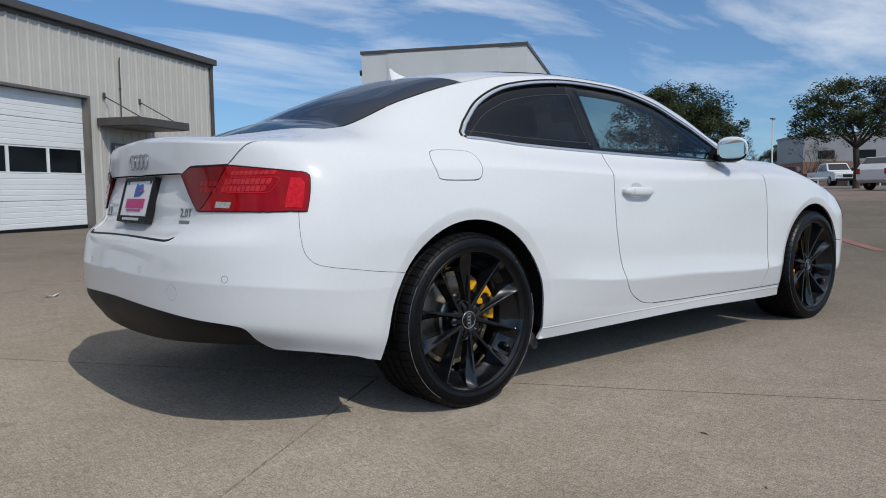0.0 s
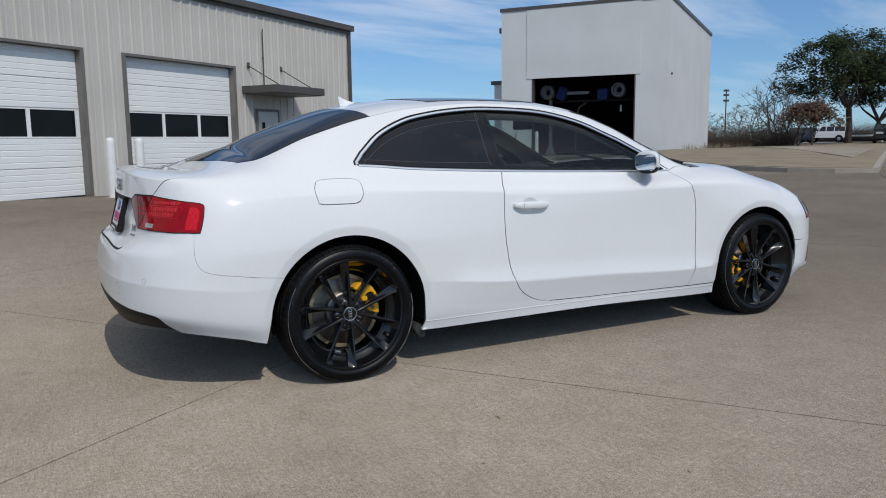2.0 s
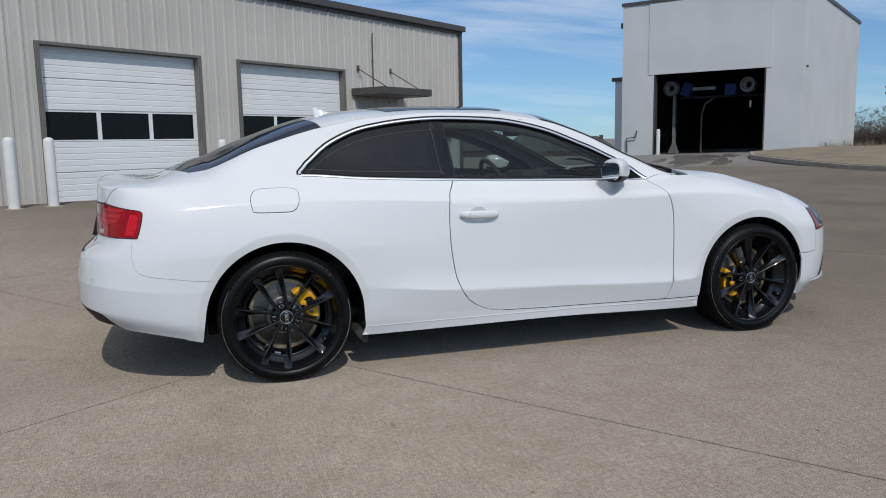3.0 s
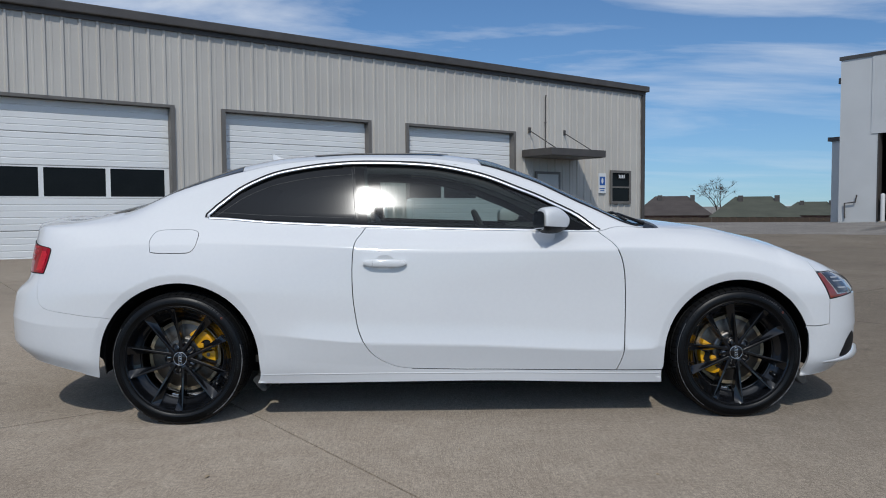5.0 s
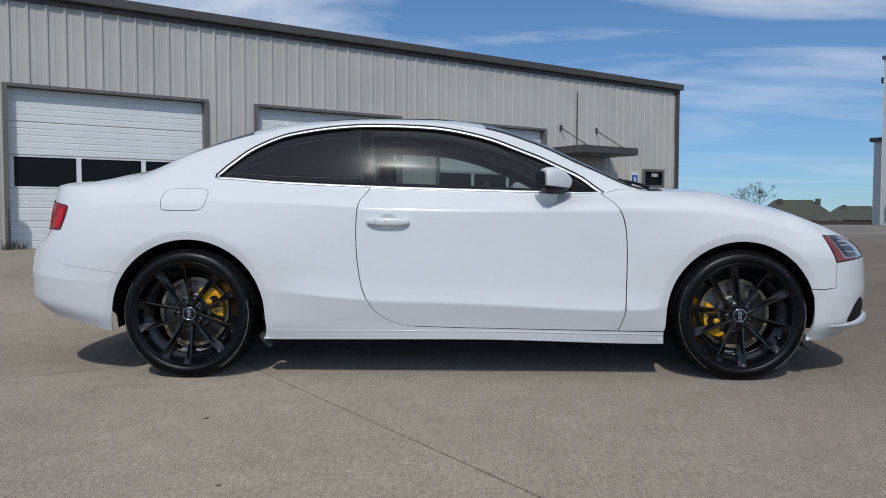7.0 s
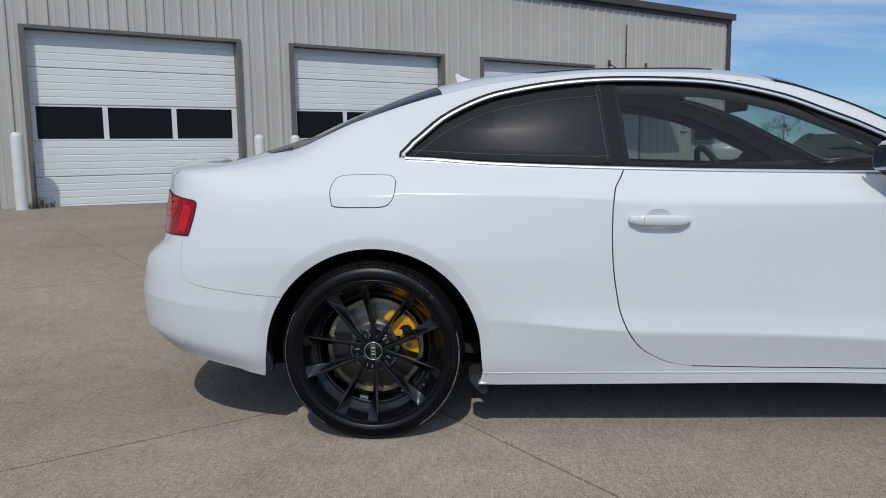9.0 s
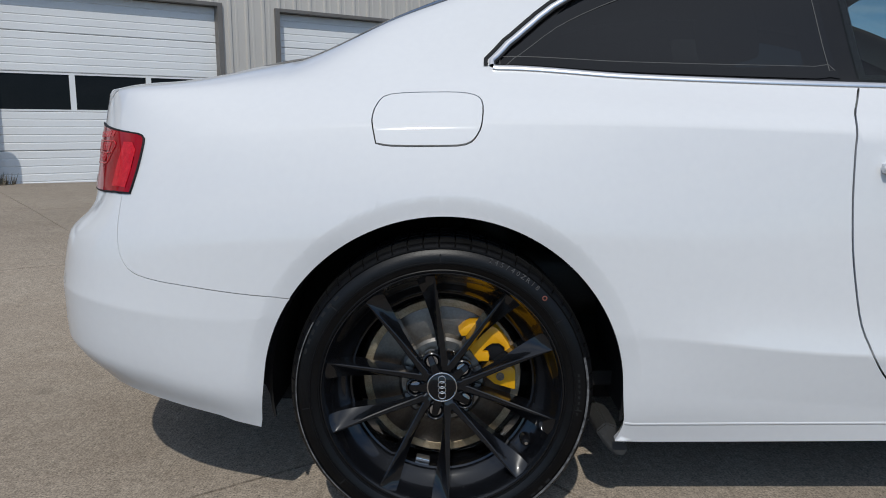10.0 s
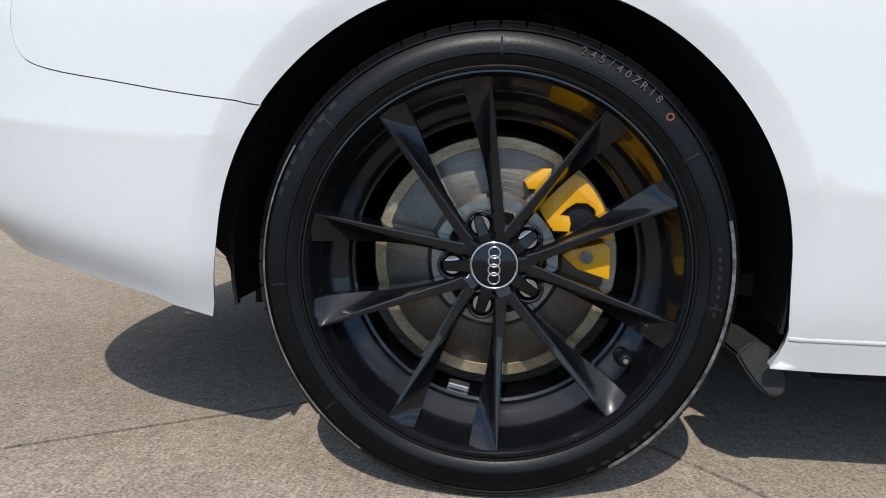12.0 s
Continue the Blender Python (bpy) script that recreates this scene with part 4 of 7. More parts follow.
def panel_data(outline, gap=0.0022, lip=0.012, lift=0.0, step=0.035, holes=()):

    poly = dense(outline)
    # drop doubled points
    clean = []
    for p in poly:
        if not clean or math.hypot(p[0] - clean[-1][0], (p[1] - clean[-1][1]) * VK) > 0.002:
            clean.append(p)
    poly = inset(clean, gap) if gap else clean
    flat = [(float(even(a)), b * VK) for a, b in poly]
    loops = [flat]
    for h in holes:
        loops.append([(float(even(a)), b * VK) for a, b in dense(h)])
    arr = np.array(flat)
    lo, hi = arr.min(0), arr.max(0)
    cols = np.arange(lo[0] + step / 2, hi[0], step)
    gs, gv = np.meshgrid(cols, np.arange(lo[1] + step / 2, hi[1], step * 0.6))
    g = np.stack([gs.ravel(), gv.ravel()], 1)
    for vc in (1.988, 2.012, 3.9, 4.1, 4.95, 5.05):
        # close rows on either side of the pressed lines keep them crisp
        g = g[np.abs(g[:, 1] - vc * VK) > step * 0.25]
        g = np.concatenate([g, np.stack([cols, np.full(len(cols), vc * VK)], 1)])
    if step < .04:
        # rings of points follow the flare of each wheel opening
        far_off = np.min(np.hypot(g[:, None, 0] - FLARE[None, ::2, 0], g[:, None, 1] - FLARE[None, ::2, 1]), axis=1)
        g = np.concatenate([g[far_off > .014], FLARE])
    keep = inside(flat, g)
    for h in loops[1:]:
        keep &= ~inside(h, g)
    g = g[keep]
    edge = np.concatenate([np.array(l) for l in loops])
    if len(g):
        dist = np.full(len(g), 9.0)
        for k in range(0, len(edge), 200):
            dist = np.minimum(dist, np.sqrt(((g[:, None] - edge[None, k:k + 200]) ** 2).sum(-1)).min(1))
        g = g[dist > step * 0.2]
    verts = [Vector(p) for p in edge] + [Vector(p) for p in g]
    edges, o = [], 0
    for l in loops:
        edges += [(o + i, o + (i + 1) % len(l)) for i in range(len(l))]
        o += len(l)
    vs, _, fs, *_ = geometry.delaunay_2d_cdt(verts, edges, [], 0, 1e-6)
    vs = np.array([(v.x, v.y) for v in vs])
    tri = np.array([f for f in fs if len(f) == 3])
    cen = vs[tri].mean(1)
    ok = inside(flat, cen)
    for h in loops[1:]:
        ok &= ~inside(h, cen)
    tri = tri[ok]
    s, v = np.clip(uneven(vs[:, 0]), S_REAR, S_FRONT), np.clip(vs[:, 1] / VK, 0, 8)
    P, Nn = skin(s, v), skin_normal(s, v)
    P = P + Nn * lift
    a, b, c = P[tri[:, 0]], P[tri[:, 1]], P[tri[:, 2]]
    turn = (np.cross(b - a, c - a) * Nn[tri[:, 0]]).sum(1) < 0
    tri[turn] = tri[turn][:, ::-1]
    P, Nn, F = list(map(tuple, P)), list(map(tuple, Nn)), [tuple(f) for f in tri]
    if lip:
        # turn the rim inwards so that the sheet shows its thickness
        count = {}
        for f in F:
            for i in range(3):
                e = (f[i], f[(i + 1) % 3])
                count[e] = count.get(e, 0) + 1
        rim = [e for e in count if (e[1], e[0]) not in count and not (abs(P[e[0]][1]) < 1e-4 and abs(P[e[1]][1]) < 1e-4)]
        made = {}
        def ring(i):
            if i not in made:
                p, n = np.array(P[i]), np.array(Nn[i])
                made[i] = len(P)
                P.append(tuple(p)); Nn.append(None)
                P.append(tuple(p - n * lip)); Nn.append(None)
            return made[i]
        for i, j in rim:
            a, b = ring(i), ring(j)
            F.append((b, a, a + 1)); F.append((b, a + 1, b + 1))
            fn = np.cross(np.array(P[a]) - np.array(P[b]), np.array(P[a + 1]) - np.array(P[b]))
            fn = tuple(fn / max(np.linalg.norm(fn), 1e-12))
            for q in (a, a + 1, b, b + 1):
                Nn[q] = fn
    return P, Nn, F


def make_mesh(name, data, mat, flip=False, both=False):
    P, Nn, F = data
    P, Nn, F = [list(p) for p in P], [list(n) if n else [0, 0, 1] for n in Nn], list(F)
    if flip or both:
        P2, N2 = [[p[0], -p[1], p[2]] for p in P], [[n[0], -n[1], n[2]] for n in Nn]
        F2 = [f[::-1] for f in F]
        if both:
            k = len(P)
            P, Nn, F = P + P2, Nn + N2, F + [tuple(i + k for i in f) for f in F2]
        else:
            P, Nn, F = P2, N2, F2
    me = bpy.data.meshes.new(name)
    me.from_pydata(P, [], F)
    me.materials.append(mat)
    me.polygons.foreach_set("use_smooth", [True] * len(me.polygons))
    me.update()
    me.normals_split_custom_set_from_vertices(Nn)
    return me


def panel(name, outline, mat, parent, sides="pair", label="", **k):
    """Skin parts: a pair, one of each side; one whole part across the middle; or the right-hand one alone."""
    data = panel_data(outline, **k)
    made = []
    for flip in ((False, True) if sides == "pair" else (False,)):
        ob = new(name, make_mesh(name, data, mat, flip, sides == "whole"))
        ob.parent = parent[len(made)] if isinstance(parent, (list, tuple)) else parent
        if label:
            ob["label"] = label
        made.append(ob)
    return made


def strip_data(path, width, high, lift=0.0, side=0.0, taper=0.0):
    """A slim moulding that follows a line of (s, v) on the skin."""
    pts = dense(path, 0.015, closed=False)
    s, v = np.array([p[0] for p in pts]), np.array([p[1] for p in pts])
    P, n = skin(s, v), skin_normal(s, v)
    t = np.gradient(P, axis=0)
    t /= np.maximum(np.linalg.norm(t, axis=1, keepdims=True), 1e-9)
    b = np.cross(n, t)
    prof = [(-0.5, 0.0), (-0.42, 0.75), (-0.2, 1.0), (0.2, 1.0), (0.42, 0.75), (0.5, 0.0)]
    V, Nn, F = [], [], []
    for i in range(len(P)):
        f = min(1.0, .02 + i / (len(P) * taper)) if taper else 1.0
        f = f * f * (3 - 2 * f)
        for a, h in prof:
            V.append(tuple(P[i] + b[i] * (side + a * width * (.4 + .6 * f)) + n[i] * (lift + h * high * f)))
            q = b[i] * a * 1.6 + n[i] * (0.25 + h)
            Nn.append(tuple(q / np.linalg.norm(q)))
    m = len(prof)
    for i in range(len(P) - 1):
        for k in range(m - 1):
            F.append((i * m + k, i * m + k + 1, (i + 1) * m + k + 1, (i + 1) * m + k))
    # make the faces look outwards
    f = F[len(F) // 2]
    fn = np.cross(np.array(V[f[1]]) - np.array(V[f[0]]), np.array(V[f[2]]) - np.array(V[f[0]]))
    if fn @ np.array(Nn[f[0]]) < 0:
        F = [q[::-1] for q in F]
    return V, Nn, F


def strip(name, path, width, high, mat, parent, lift=0.0, side=0.0, label="", taper=0.0):
    data = strip_data(path, width, high, lift, side, taper)
    for k, flip in enumerate((False, True)):
        ob = new(name, make_mesh(name, data, mat, flip))
        ob.parent = parent[k] if isinstance(parent, (list, tuple)) else parent
        if label:
            ob["label"] = label


CAR = thing("car", "white two-door coupe with gloss black wheels and dark tinted glass", "car")

# outlines, as (s, v)
def line(pts):
    return [sv(*p) for p in pts]


def arch(cx, r, a0, a1, n=85, cz=0.318, kx=1.0):
    """Points of a wheel opening, by angle from the rear (180) over the top (90) to the front (0)."""
    return [(cx + kx * r * math.cos(radians(a)), cz + r * math.sin(radians(a))) for a in np.linspace(a0, a1, n)]


REAR_ARCH = [(-.396, .224), (-.391, .25)] + arch(0.003, .374, 172, 3, kx=1.02) + [(.391, .25), (.389, .232), (.384, .214), (.375, .199), (.376, .194)]
FRONT_ARCH = [(2.378, .178), (2.382, .262)] + arch(2.751, .368, 176, 22) + [(3.093, .453)]
BUMPER_SEAM = spline(line([(-.3140, .5245), (-.337, .5275), (-.42, .5375), (-.52, .552), (-.605, .565), (-.652, .580), (-.677, .610), (-.685, .655), (-.683, .70), (-.678, .742)]), 4)
LAMP_D, LAMP_C = sv(-.655, .742), sv(-.6285, .846)
LAMP_ROUND = [sv(-.6285, .855), sv(-.634, .8615), sv(-.645, .8655)]
LAMP_F, LAMP_A, LAMP_B = svy(.608, .893), svy(.378, .866), svy(.485, .745)
LAMP_TOP = svy(.43, .891)
LAMP_FB = svy(.50, .7435)


def level_run(p, q, z0, z1, n=10):
    """Points between two ends of an edge that keeps its height."""
    return [(a, v_at(a, z0 + (z1 - z0) * k / n)) for k, a in enumerate(np.linspace(p[0], q[0], n + 1)) if 0 < k < n]


LAMP_LOW = level_run(LAMP_FB, LAMP_D, .7435, .742)
LAMP_HIGH = level_run(LAMP_ROUND[-1], LAMP_F, .8655, .893)
DECK_E = svy(.655, .958)
GLASS_N, GLASS_O = (-.382, 6.0), (.252, 6.0)
ROOF_LINE = [(s, 6.0) for s in np.arange(-.382, 2.331, 0.05)] + [(2.33, 6.0)]
CHROME_TOP = spline(line([(2.085, .929), (1.988, 1.003), (1.821, 1.088), (1.65, 1.16), (1.477, 1.223), (1.301, 1.262), (1.124, 1.279), (.888, 1.285), (.682, 1.273), (.537, 1.252), (.394, 1.216), (.256, 1.148), (.151, 1.062)]), 4) + line([(.112, 1.022), (.112, 1.008)])
BELT = [(s, 5.0) for s in np.arange(.125, 2.08, 0.05)]
BELT_REAR = [p for p in BELT if p[0] < .90] + [(.905, 5.0)]
BELT_DOOR = [(.905, 5.0)] + [p for p in BELT if p[0] > .91] + [(2.078, 5.0)]
DOOR_REAR = spline(line([(.905, .9575), (.885, .925), (.862, .895), (.849, .85), (.845, .803), (.843, .72), (.847, .62), (.857, .54), (.872, .46), (.895, .402), (.926, .355), (.966, .318), (1.028, .285), (1.075, .271), (1.132, .264)]), 3)
DOOR_SILL = line([(1.132, .264), (1.409, .256), (1.7, .251), (1.964, .247), (2.144, .244)])
DOOR_FRONT = spline(line([(2.144, .244), (2.162, .285), (2.174, .33), (2.180, .43), (2.183, .55), (2.183, .66), (2.178, .74), (2.166, .80), (2.145, .85), (2.115, .888), (2.078, .927)]), 3)

# the opening is followed only as far as the bumper joint
cut = [p for p in line([q for q in REAR_ARCH[::-1] if not (q[0] < -.2 and q[1] < .526)])]
body_side = BUMPER_SEAM + [LAMP_D, LAMP_C] + LAMP_ROUND + LAMP_HIGH + [LAMP_F, DECK_E] + spline([DECK_E, (-.62, 5.35), (-.47, 5.75), GLASS_N], 5)[1:] + ROOF_LINE[1:] + [(2.25, 5.55), (2.10, 5.02)] + CHROME_TOP + BELT_REAR + DOOR_REAR[1:] + DOOR_SILL[1:] + line([(2.372, .241)]) + [(2.376, 0.0)] + [(s, 0.0) for s in np.arange(2.35, .40, -.05)] + cut
FUEL = spline(line([(-.134, .842), (-.143, .89), (-.134, .925), (-.106, .947), (-.01, .951), (.06, .948), (.089, .932), (.089, .89), (.079, .86), (.053, .838), (-.01, .835), (-.10, .836), (-.134, .842)]), 3)[:-1]
panel("side_panel", body_side, M_PAINT, CAR, holes=[FUEL], gap=0.0013, step=0.026)
panel("fuel_flap", FUEL, M_PAINT, CAR, gap=0.0028, step=0.02)
SCOOP = [sv(1.003 + .050 * math.cos(a), .786 + .036 * math.sin(a)) for a in np.linspace(0, 2 * math.pi, 29)[:-1]]
DOOR_PARTS = panel("door", BELT_DOOR + DOOR_FRONT[::-1][1:] + DOOR_SILL[::-1][1:] + DOOR_REAR[::-1][1:-1], M_PAINT, CAR, holes=[SCOOP], gap=0.0032)

HOOD_EDGE = [(2.40, 5.62), (2.6, 5.45), (2.9, 5.35), (3.12, 5.2)]
LIGHT_IN = [sv(3.162, .715), sv(3.222, .585)]
BUMPER_F = line([(3.093, .453), (3.16, .452), (3.222, .46)])
fender = [(2.10, 5.02), (2.25, 5.55)] + HOOD_EDGE + [sv(3.162, .722), sv(3.162, .715), sv(3.222, .585)] + BUMPER_F[::-1] + line(FRONT_ARCH[::-1][1:-1]) + line([(2.376, .243), (2.144, .244)]) + DOOR_FRONT[1:]
panel("front_wing", fender, M_PAINT, CAR)
nose = BUMPER_F + [sv(3.222, .585), sv(3.37, .60), (4.2, 3.1), (4.2, 0.0)] + [(s, 0.0) for s in np.arange(4.1, 3.08, -.1)] + line([(3.09, .20), (3.106, .25), (3.114, .30), (3.115, .345), (3.108, .41)])
panel("front_bumper", nose, M_PAINT, CAR, "whole")
light = [sv(3.162, .715), sv(3.27, .716), (3.6, 4.35), (3.62, 3.35), sv(3.37, .60), sv(3.222, .585)]
HEAD = panel("headlight", light, M_CLEAR, CAR, label="clear headlight lens with an amber-red marker")
hood = HOOD_EDGE + [sv(3.162, .722), (3.6, 4.5), (4.2, 4.6), (4.2, 8.0)] + [(s, 8.0) for s in np.arange(4.1, 2.46, -.1)] + [(2.44, 8.0), (2.43, 7.0), (2.405, 6.2)]
panel("hood", hood, M_PAINT, CAR, "whole")
panel("grille", [(3.62, 3.35), (3.6, 4.45), (4.2, 4.55), (4.2, 3.15), (3.8, 3.2)], M_DARK, CAR, "whole", lift=-0.01)
panel("cowl", [(2.335, 6.0), (2.25, 5.6), (2.40, 5.64), (2.405, 6.2), (2.43, 7.0), (2.44, 8.0), (2.37, 8.0), (2.36, 7.0)], M_DARK, CAR, "whole", lift=-0.012, gap=0)

trunk_low = [svy(y, z) for y, z in ((.0, .652), (.1, .652), (.2, .651), (.3, .649), (.38, .647), (.41, .6465), (.432, .649), (.448, .657), (.457, .671), (.463, .69), (.485, .742))]
trunk_low[0] = (S_REAR, trunk_low[0][1])
LEDGE = [(S_REAR, v_at(S_REAR, .868))] + [svy(y, .868) for y in (.06, .12, .18, .24, .30, .35)]
trunk = LEDGE + [LAMP_A, LAMP_TOP, LAMP_F, DECK_E] + spline([DECK_E, (-.62, 5.35), (-.47, 5.75), GLASS_N], 5)[1:] + [(-.44, 6.6), (-.51, 7.3), (-.57, 8.0)] + [(s, 8.0) for s in np.arange(-.65, S_REAR, -.1)] + [(S_REAR, 8.0), (S_REAR, 5.0)]
TRUNK = panel("trunk_lid", trunk, M_PAINT, CAR, "whole", gap=0.0026)[0]
DIFF_TOP = [svy(y, z) for y, z in ((.0, .43), (.25, .425), (.45, .415), (.62, .40), (.72, .39))] + line([(-.83, .375), (-.79, .335), (-.74, .29), (-.69, .262)])
DIFF_TOP[0] = (S_REAR, DIFF_TOP[0][1])
DIFF_TOP = spline(DIFF_TOP, 3)
bumper = trunk_low[:-1] + [LAMP_B, LAMP_FB] + LAMP_LOW + BUMPER_SEAM[::-1] + line([q for q in REAR_ARCH if q[0] < -.2 and q[1] < .526][::-1]) + [(-.40, 0.0), (-.5, 0.0), (-.62, 0.0)] + DIFF_TOP[::-1]
panel("rear_bumper", bumper, M_PAINT, CAR, "whole", gap=0.0006)
panel("rear_diffuser", DIFF_TOP + [(-.66, 0.0), (-.75, 0.0), (-1.0, 0.0), (-1.3, 0.0), (S_REAR, 0.0)], M_DARK, CAR, "whole", lift=-0.008, label="black textured lower bumper insert")

# lamps at the tail
OUT_LAMP = panel("tail_light", [LAMP_F] + LAMP_HIGH[::-1] + LAMP_ROUND[::-1] + [LAMP_C, LAMP_D] + LAMP_LOW[::-1] + [LAMP_FB], M_RED, CAR, gap=0.0014, lift=0.004, step=0.02)
IN_LAMP = panel("tail_light", [LAMP_A, LAMP_TOP, LAMP_F, LAMP_FB, LAMP_B], M_REDDK, CAR, gap=0.0014, lift=0.004, step=0.02)

# roof and glass
panel("roof", [(s, 6.0) for s in np.arange(.252, 1.50, .06)] + [(1.50, 6.0), (1.47, 7.0), (1.45, 8.0)] + [(s, 8.0) for s in np.arange(1.4, .21, -.08)] + [(.20, 8.0), (.215, 7.0)], M_PAINT, CAR, "whole")
panel("rear_window", [(-.382, 6.0)] + [(s, 6.02) for s in np.arange(-.33, .25, .05)] + [(.252, 6.02), (.215, 7.0), (.20, 8.0)] + [(s, 8.0) for s in np.arange(.12, -.55, -.08)] + [(-.57, 8.0), (-.51, 7.3), (-.44, 6.6)], M_PRIV, CAR, "whole", lip=0, label="dark tinted rear window")
panel("windscreen", [(1.50, 6.02), (1.47, 7.0), (1.45, 8.0)] + [(s, 8.0) for s in np.arange(1.5, 2.36, .08)] + [(2.37, 8.0), (2.36, 7.0), (2.335, 6.02)] + [(s, 6.02) for s in np.arange(2.28, 1.52, -.06)], M_WIND, CAR, "whole", lip=0)
panel("sunroof", [(.62, 6.35), (1.30, 6.35), (1.34, 7.0), (1.35, 8.0), (.58, 8.0), (.59, 7.0)], M_PRIV, CAR, "whole", lift=0.003, label="dark glass sunroof panel")

# side glass, black pillar and bright mouldings
win_top = CHROME_TOP[::-1]
full = win_top + [(2.06, 5.0)] + BELT[::-1]
panel("window_surround", dense(full), M_PILLAR, CAR, gap=0.003, lift=-0.007, lip=0, holes=[[(.20, 5.22), (.27, 5.52), (.38, 5.77), (.52, 5.90), (.66, 5.93), (.775, 5.93), (.80, 5.16), (.5, 5.14)], [(.932, 5.12), (.897, 5.92), (1.12, 5.93), (1.3, 5.87), (1.47, 5.77), (1.64, 5.62), (1.82, 5.48), (1.96, 5.2), (1.97, 5.12)]], label="black window surround and middle pillar")
QUARTER = [p for p in win_top if p[0] < .835] + [(.845, 5.93), (.885, 5.03)] + [p for p in BELT[::-1] if p[0] < .87]
FRONTW = [(.866, 5.96)] + [p for p in win_top if p[0] > .88] + [(2.05, 5.03)] + [p for p in BELT[::-1] if p[0] > .92] + [(.905, 5.03)]
panel("quarter_window", QUARTER, M_PRIV, CAR, gap=0.012, lift=-0.004, lip=0, step=0.05, label="black privacy glass")
panel("door_window", FRONTW, M_GLASS, DOOR_PARTS, gap=0.012, lift=-0.004, lip=0, step=0.05, label="grey tinted door glass")
strip("window_moulding", win_top, 0.013, 0.007, M_BRIGHT, CAR, side=-0.002, label="bright window moulding")
strip("window_gasket", win_top, 0.010, 0.005, M_DARK, CAR, side=0.011, lift=-0.001)
# black strip puts the darkness of the gap above the sill into colour
strip("sill_gap_line", DOOR_SILL[:-1] + line([(2.144, .2435), (2.26, .242), (2.368, .241)]), 0.0034, 0.0008, M_DARK, CAR, label="black line painted in for the gap above the sill")
# thin raised strip added to draw the crease pressed along the sill
strip("sill_crease", line([(.394, .239), (.6, .239), (1.0, .239), (1.4, .237), (1.9, .231), (2.2, .227), (2.37, .225)]), 0.007, 0.0008, M_PAINT, CAR, label="fine raised line standing in for the sill's crease")
# black strip paints the shadow line under the boot lid's lower edge
strip("boot_gap_shadow", trunk_low[:-3], 0.010, 0.003, M_DARK, CAR, lift=-0.001)
strip("outer_gasket", win_top, 0.005, 0.003, M_DARK, CAR, side=-0.0105)
FRIT = inset(dense(QUARTER), .026)
strip("frit_line", FRIT + [FRIT[0]], 0.0022, 0.0004, M_FRIT, CAR, lift=-0.0036)
strip("screen_seal", [(q, 6.0) for q in np.arange(1.50, 2.33, .05)], 0.016, 0.004, M_DARK, CAR, lift=.001)
strip("screen_border", [(q, 5.99) for q in np.arange(1.12, 2.33, .05)], 0.062, 0.001, M_BEIGE, CAR, lift=-.009)
strip("pillar_liner", win_top, 0.075, 0.002, M_TRIM, CAR, lift=-0.020, side=-0.022)
strip("belt_liner", BELT, 0.06, 0.002, M_TRIM, CAR, lift=-0.022, side=0.02)
strip("belt_moulding", [(.118, 5.01)] + BELT + [(2.075, 5.0)], 0.014, 0.007, M_BRIGHT, CAR, label="bright belt moulding")

# inner shell behind the joints and the wheel housings
shell = [(S_REAR, 0.2), (S_REAR, 2.7), (-1.27, 2.7), (-1.21, 4.9), (-.9, 4.9), (-.5, 4.85), (-.1, 4.75), (.5, 4.75), (1.2, 4.75), (2.0, 4.75), (2.4, 4.85), (3.0, 4.85), (3.6, 4.0), (4.2, 4.2), (4.2, 0.2), (3.6, 0.2)] + line([(3.13, .23)]) + line(arch(2.751, .385, 0, 178)) + [(2.37, 0.2), (1.4, 0.2), (.40, 0.2)] + line(arch(.003, .388, 0, 178)) + line([(-.40, .24)]) + [(-.7, 0.2), (-1.2, 0.2)]
panel("inner_shell", shell, M_TRIM, CAR, gap=0, lip=0, lift=-0.022, step=0.06)


def housings():
    for cx in (0.008, 2.751):
        for sgn in (-1, 1):
            bm = bmesh.new()
            vs = []
            for a in np.linspace(-11, 191, 41):
                c, s_ = math.cos(radians(a)), math.sin(radians(a))
                fl = .384 + .06 * min(1.0, max(0.0, (0.318 + .4 * s_ - .30) / .045))
                # the skin draws in towards both ends of the car
                tuck = .034 * min(1.0, max(0.0, ((-c if cx < 1 else c) - .70) / .24))
                vs.append([bm.verts.new((cx + r * c, sgn * (y - tuck), 0.318 + r * s_)) for r, y in ((fl, .862), (.384, .874), (.380, .884), (.388, .876), (.398, .84), (.398, .50), (.10, .48))])
            for p, q in zip(vs, vs[1:]):
                for i in range(6):
                    bm.faces.new((p[i], q[i], q[i + 1], p[i + 1]))
            part("wheel_liner", bm, M_LINER, CAR, smooth=True, angle=60)
    part("floor_pan", boxed(-.42, 3.2, -.60, .60, .20, .26), M_LINER, CAR)
    part("underbody", boxed(.47, 2.28, -.80, .80, .165, .20), M_LINER, CAR)
    part("underbody", boxed(-.70, -.46, -.60, .60, .33, .36), M_LINER, CAR)
    part("subframe", boxed(-.3, .3, -.48, .48, .2, .42), M_LINER, CAR)
    part("engine_tray", boxed(2.45, 3.3, -.48, .48, .2, .6), M_LINER, CAR)


housings()

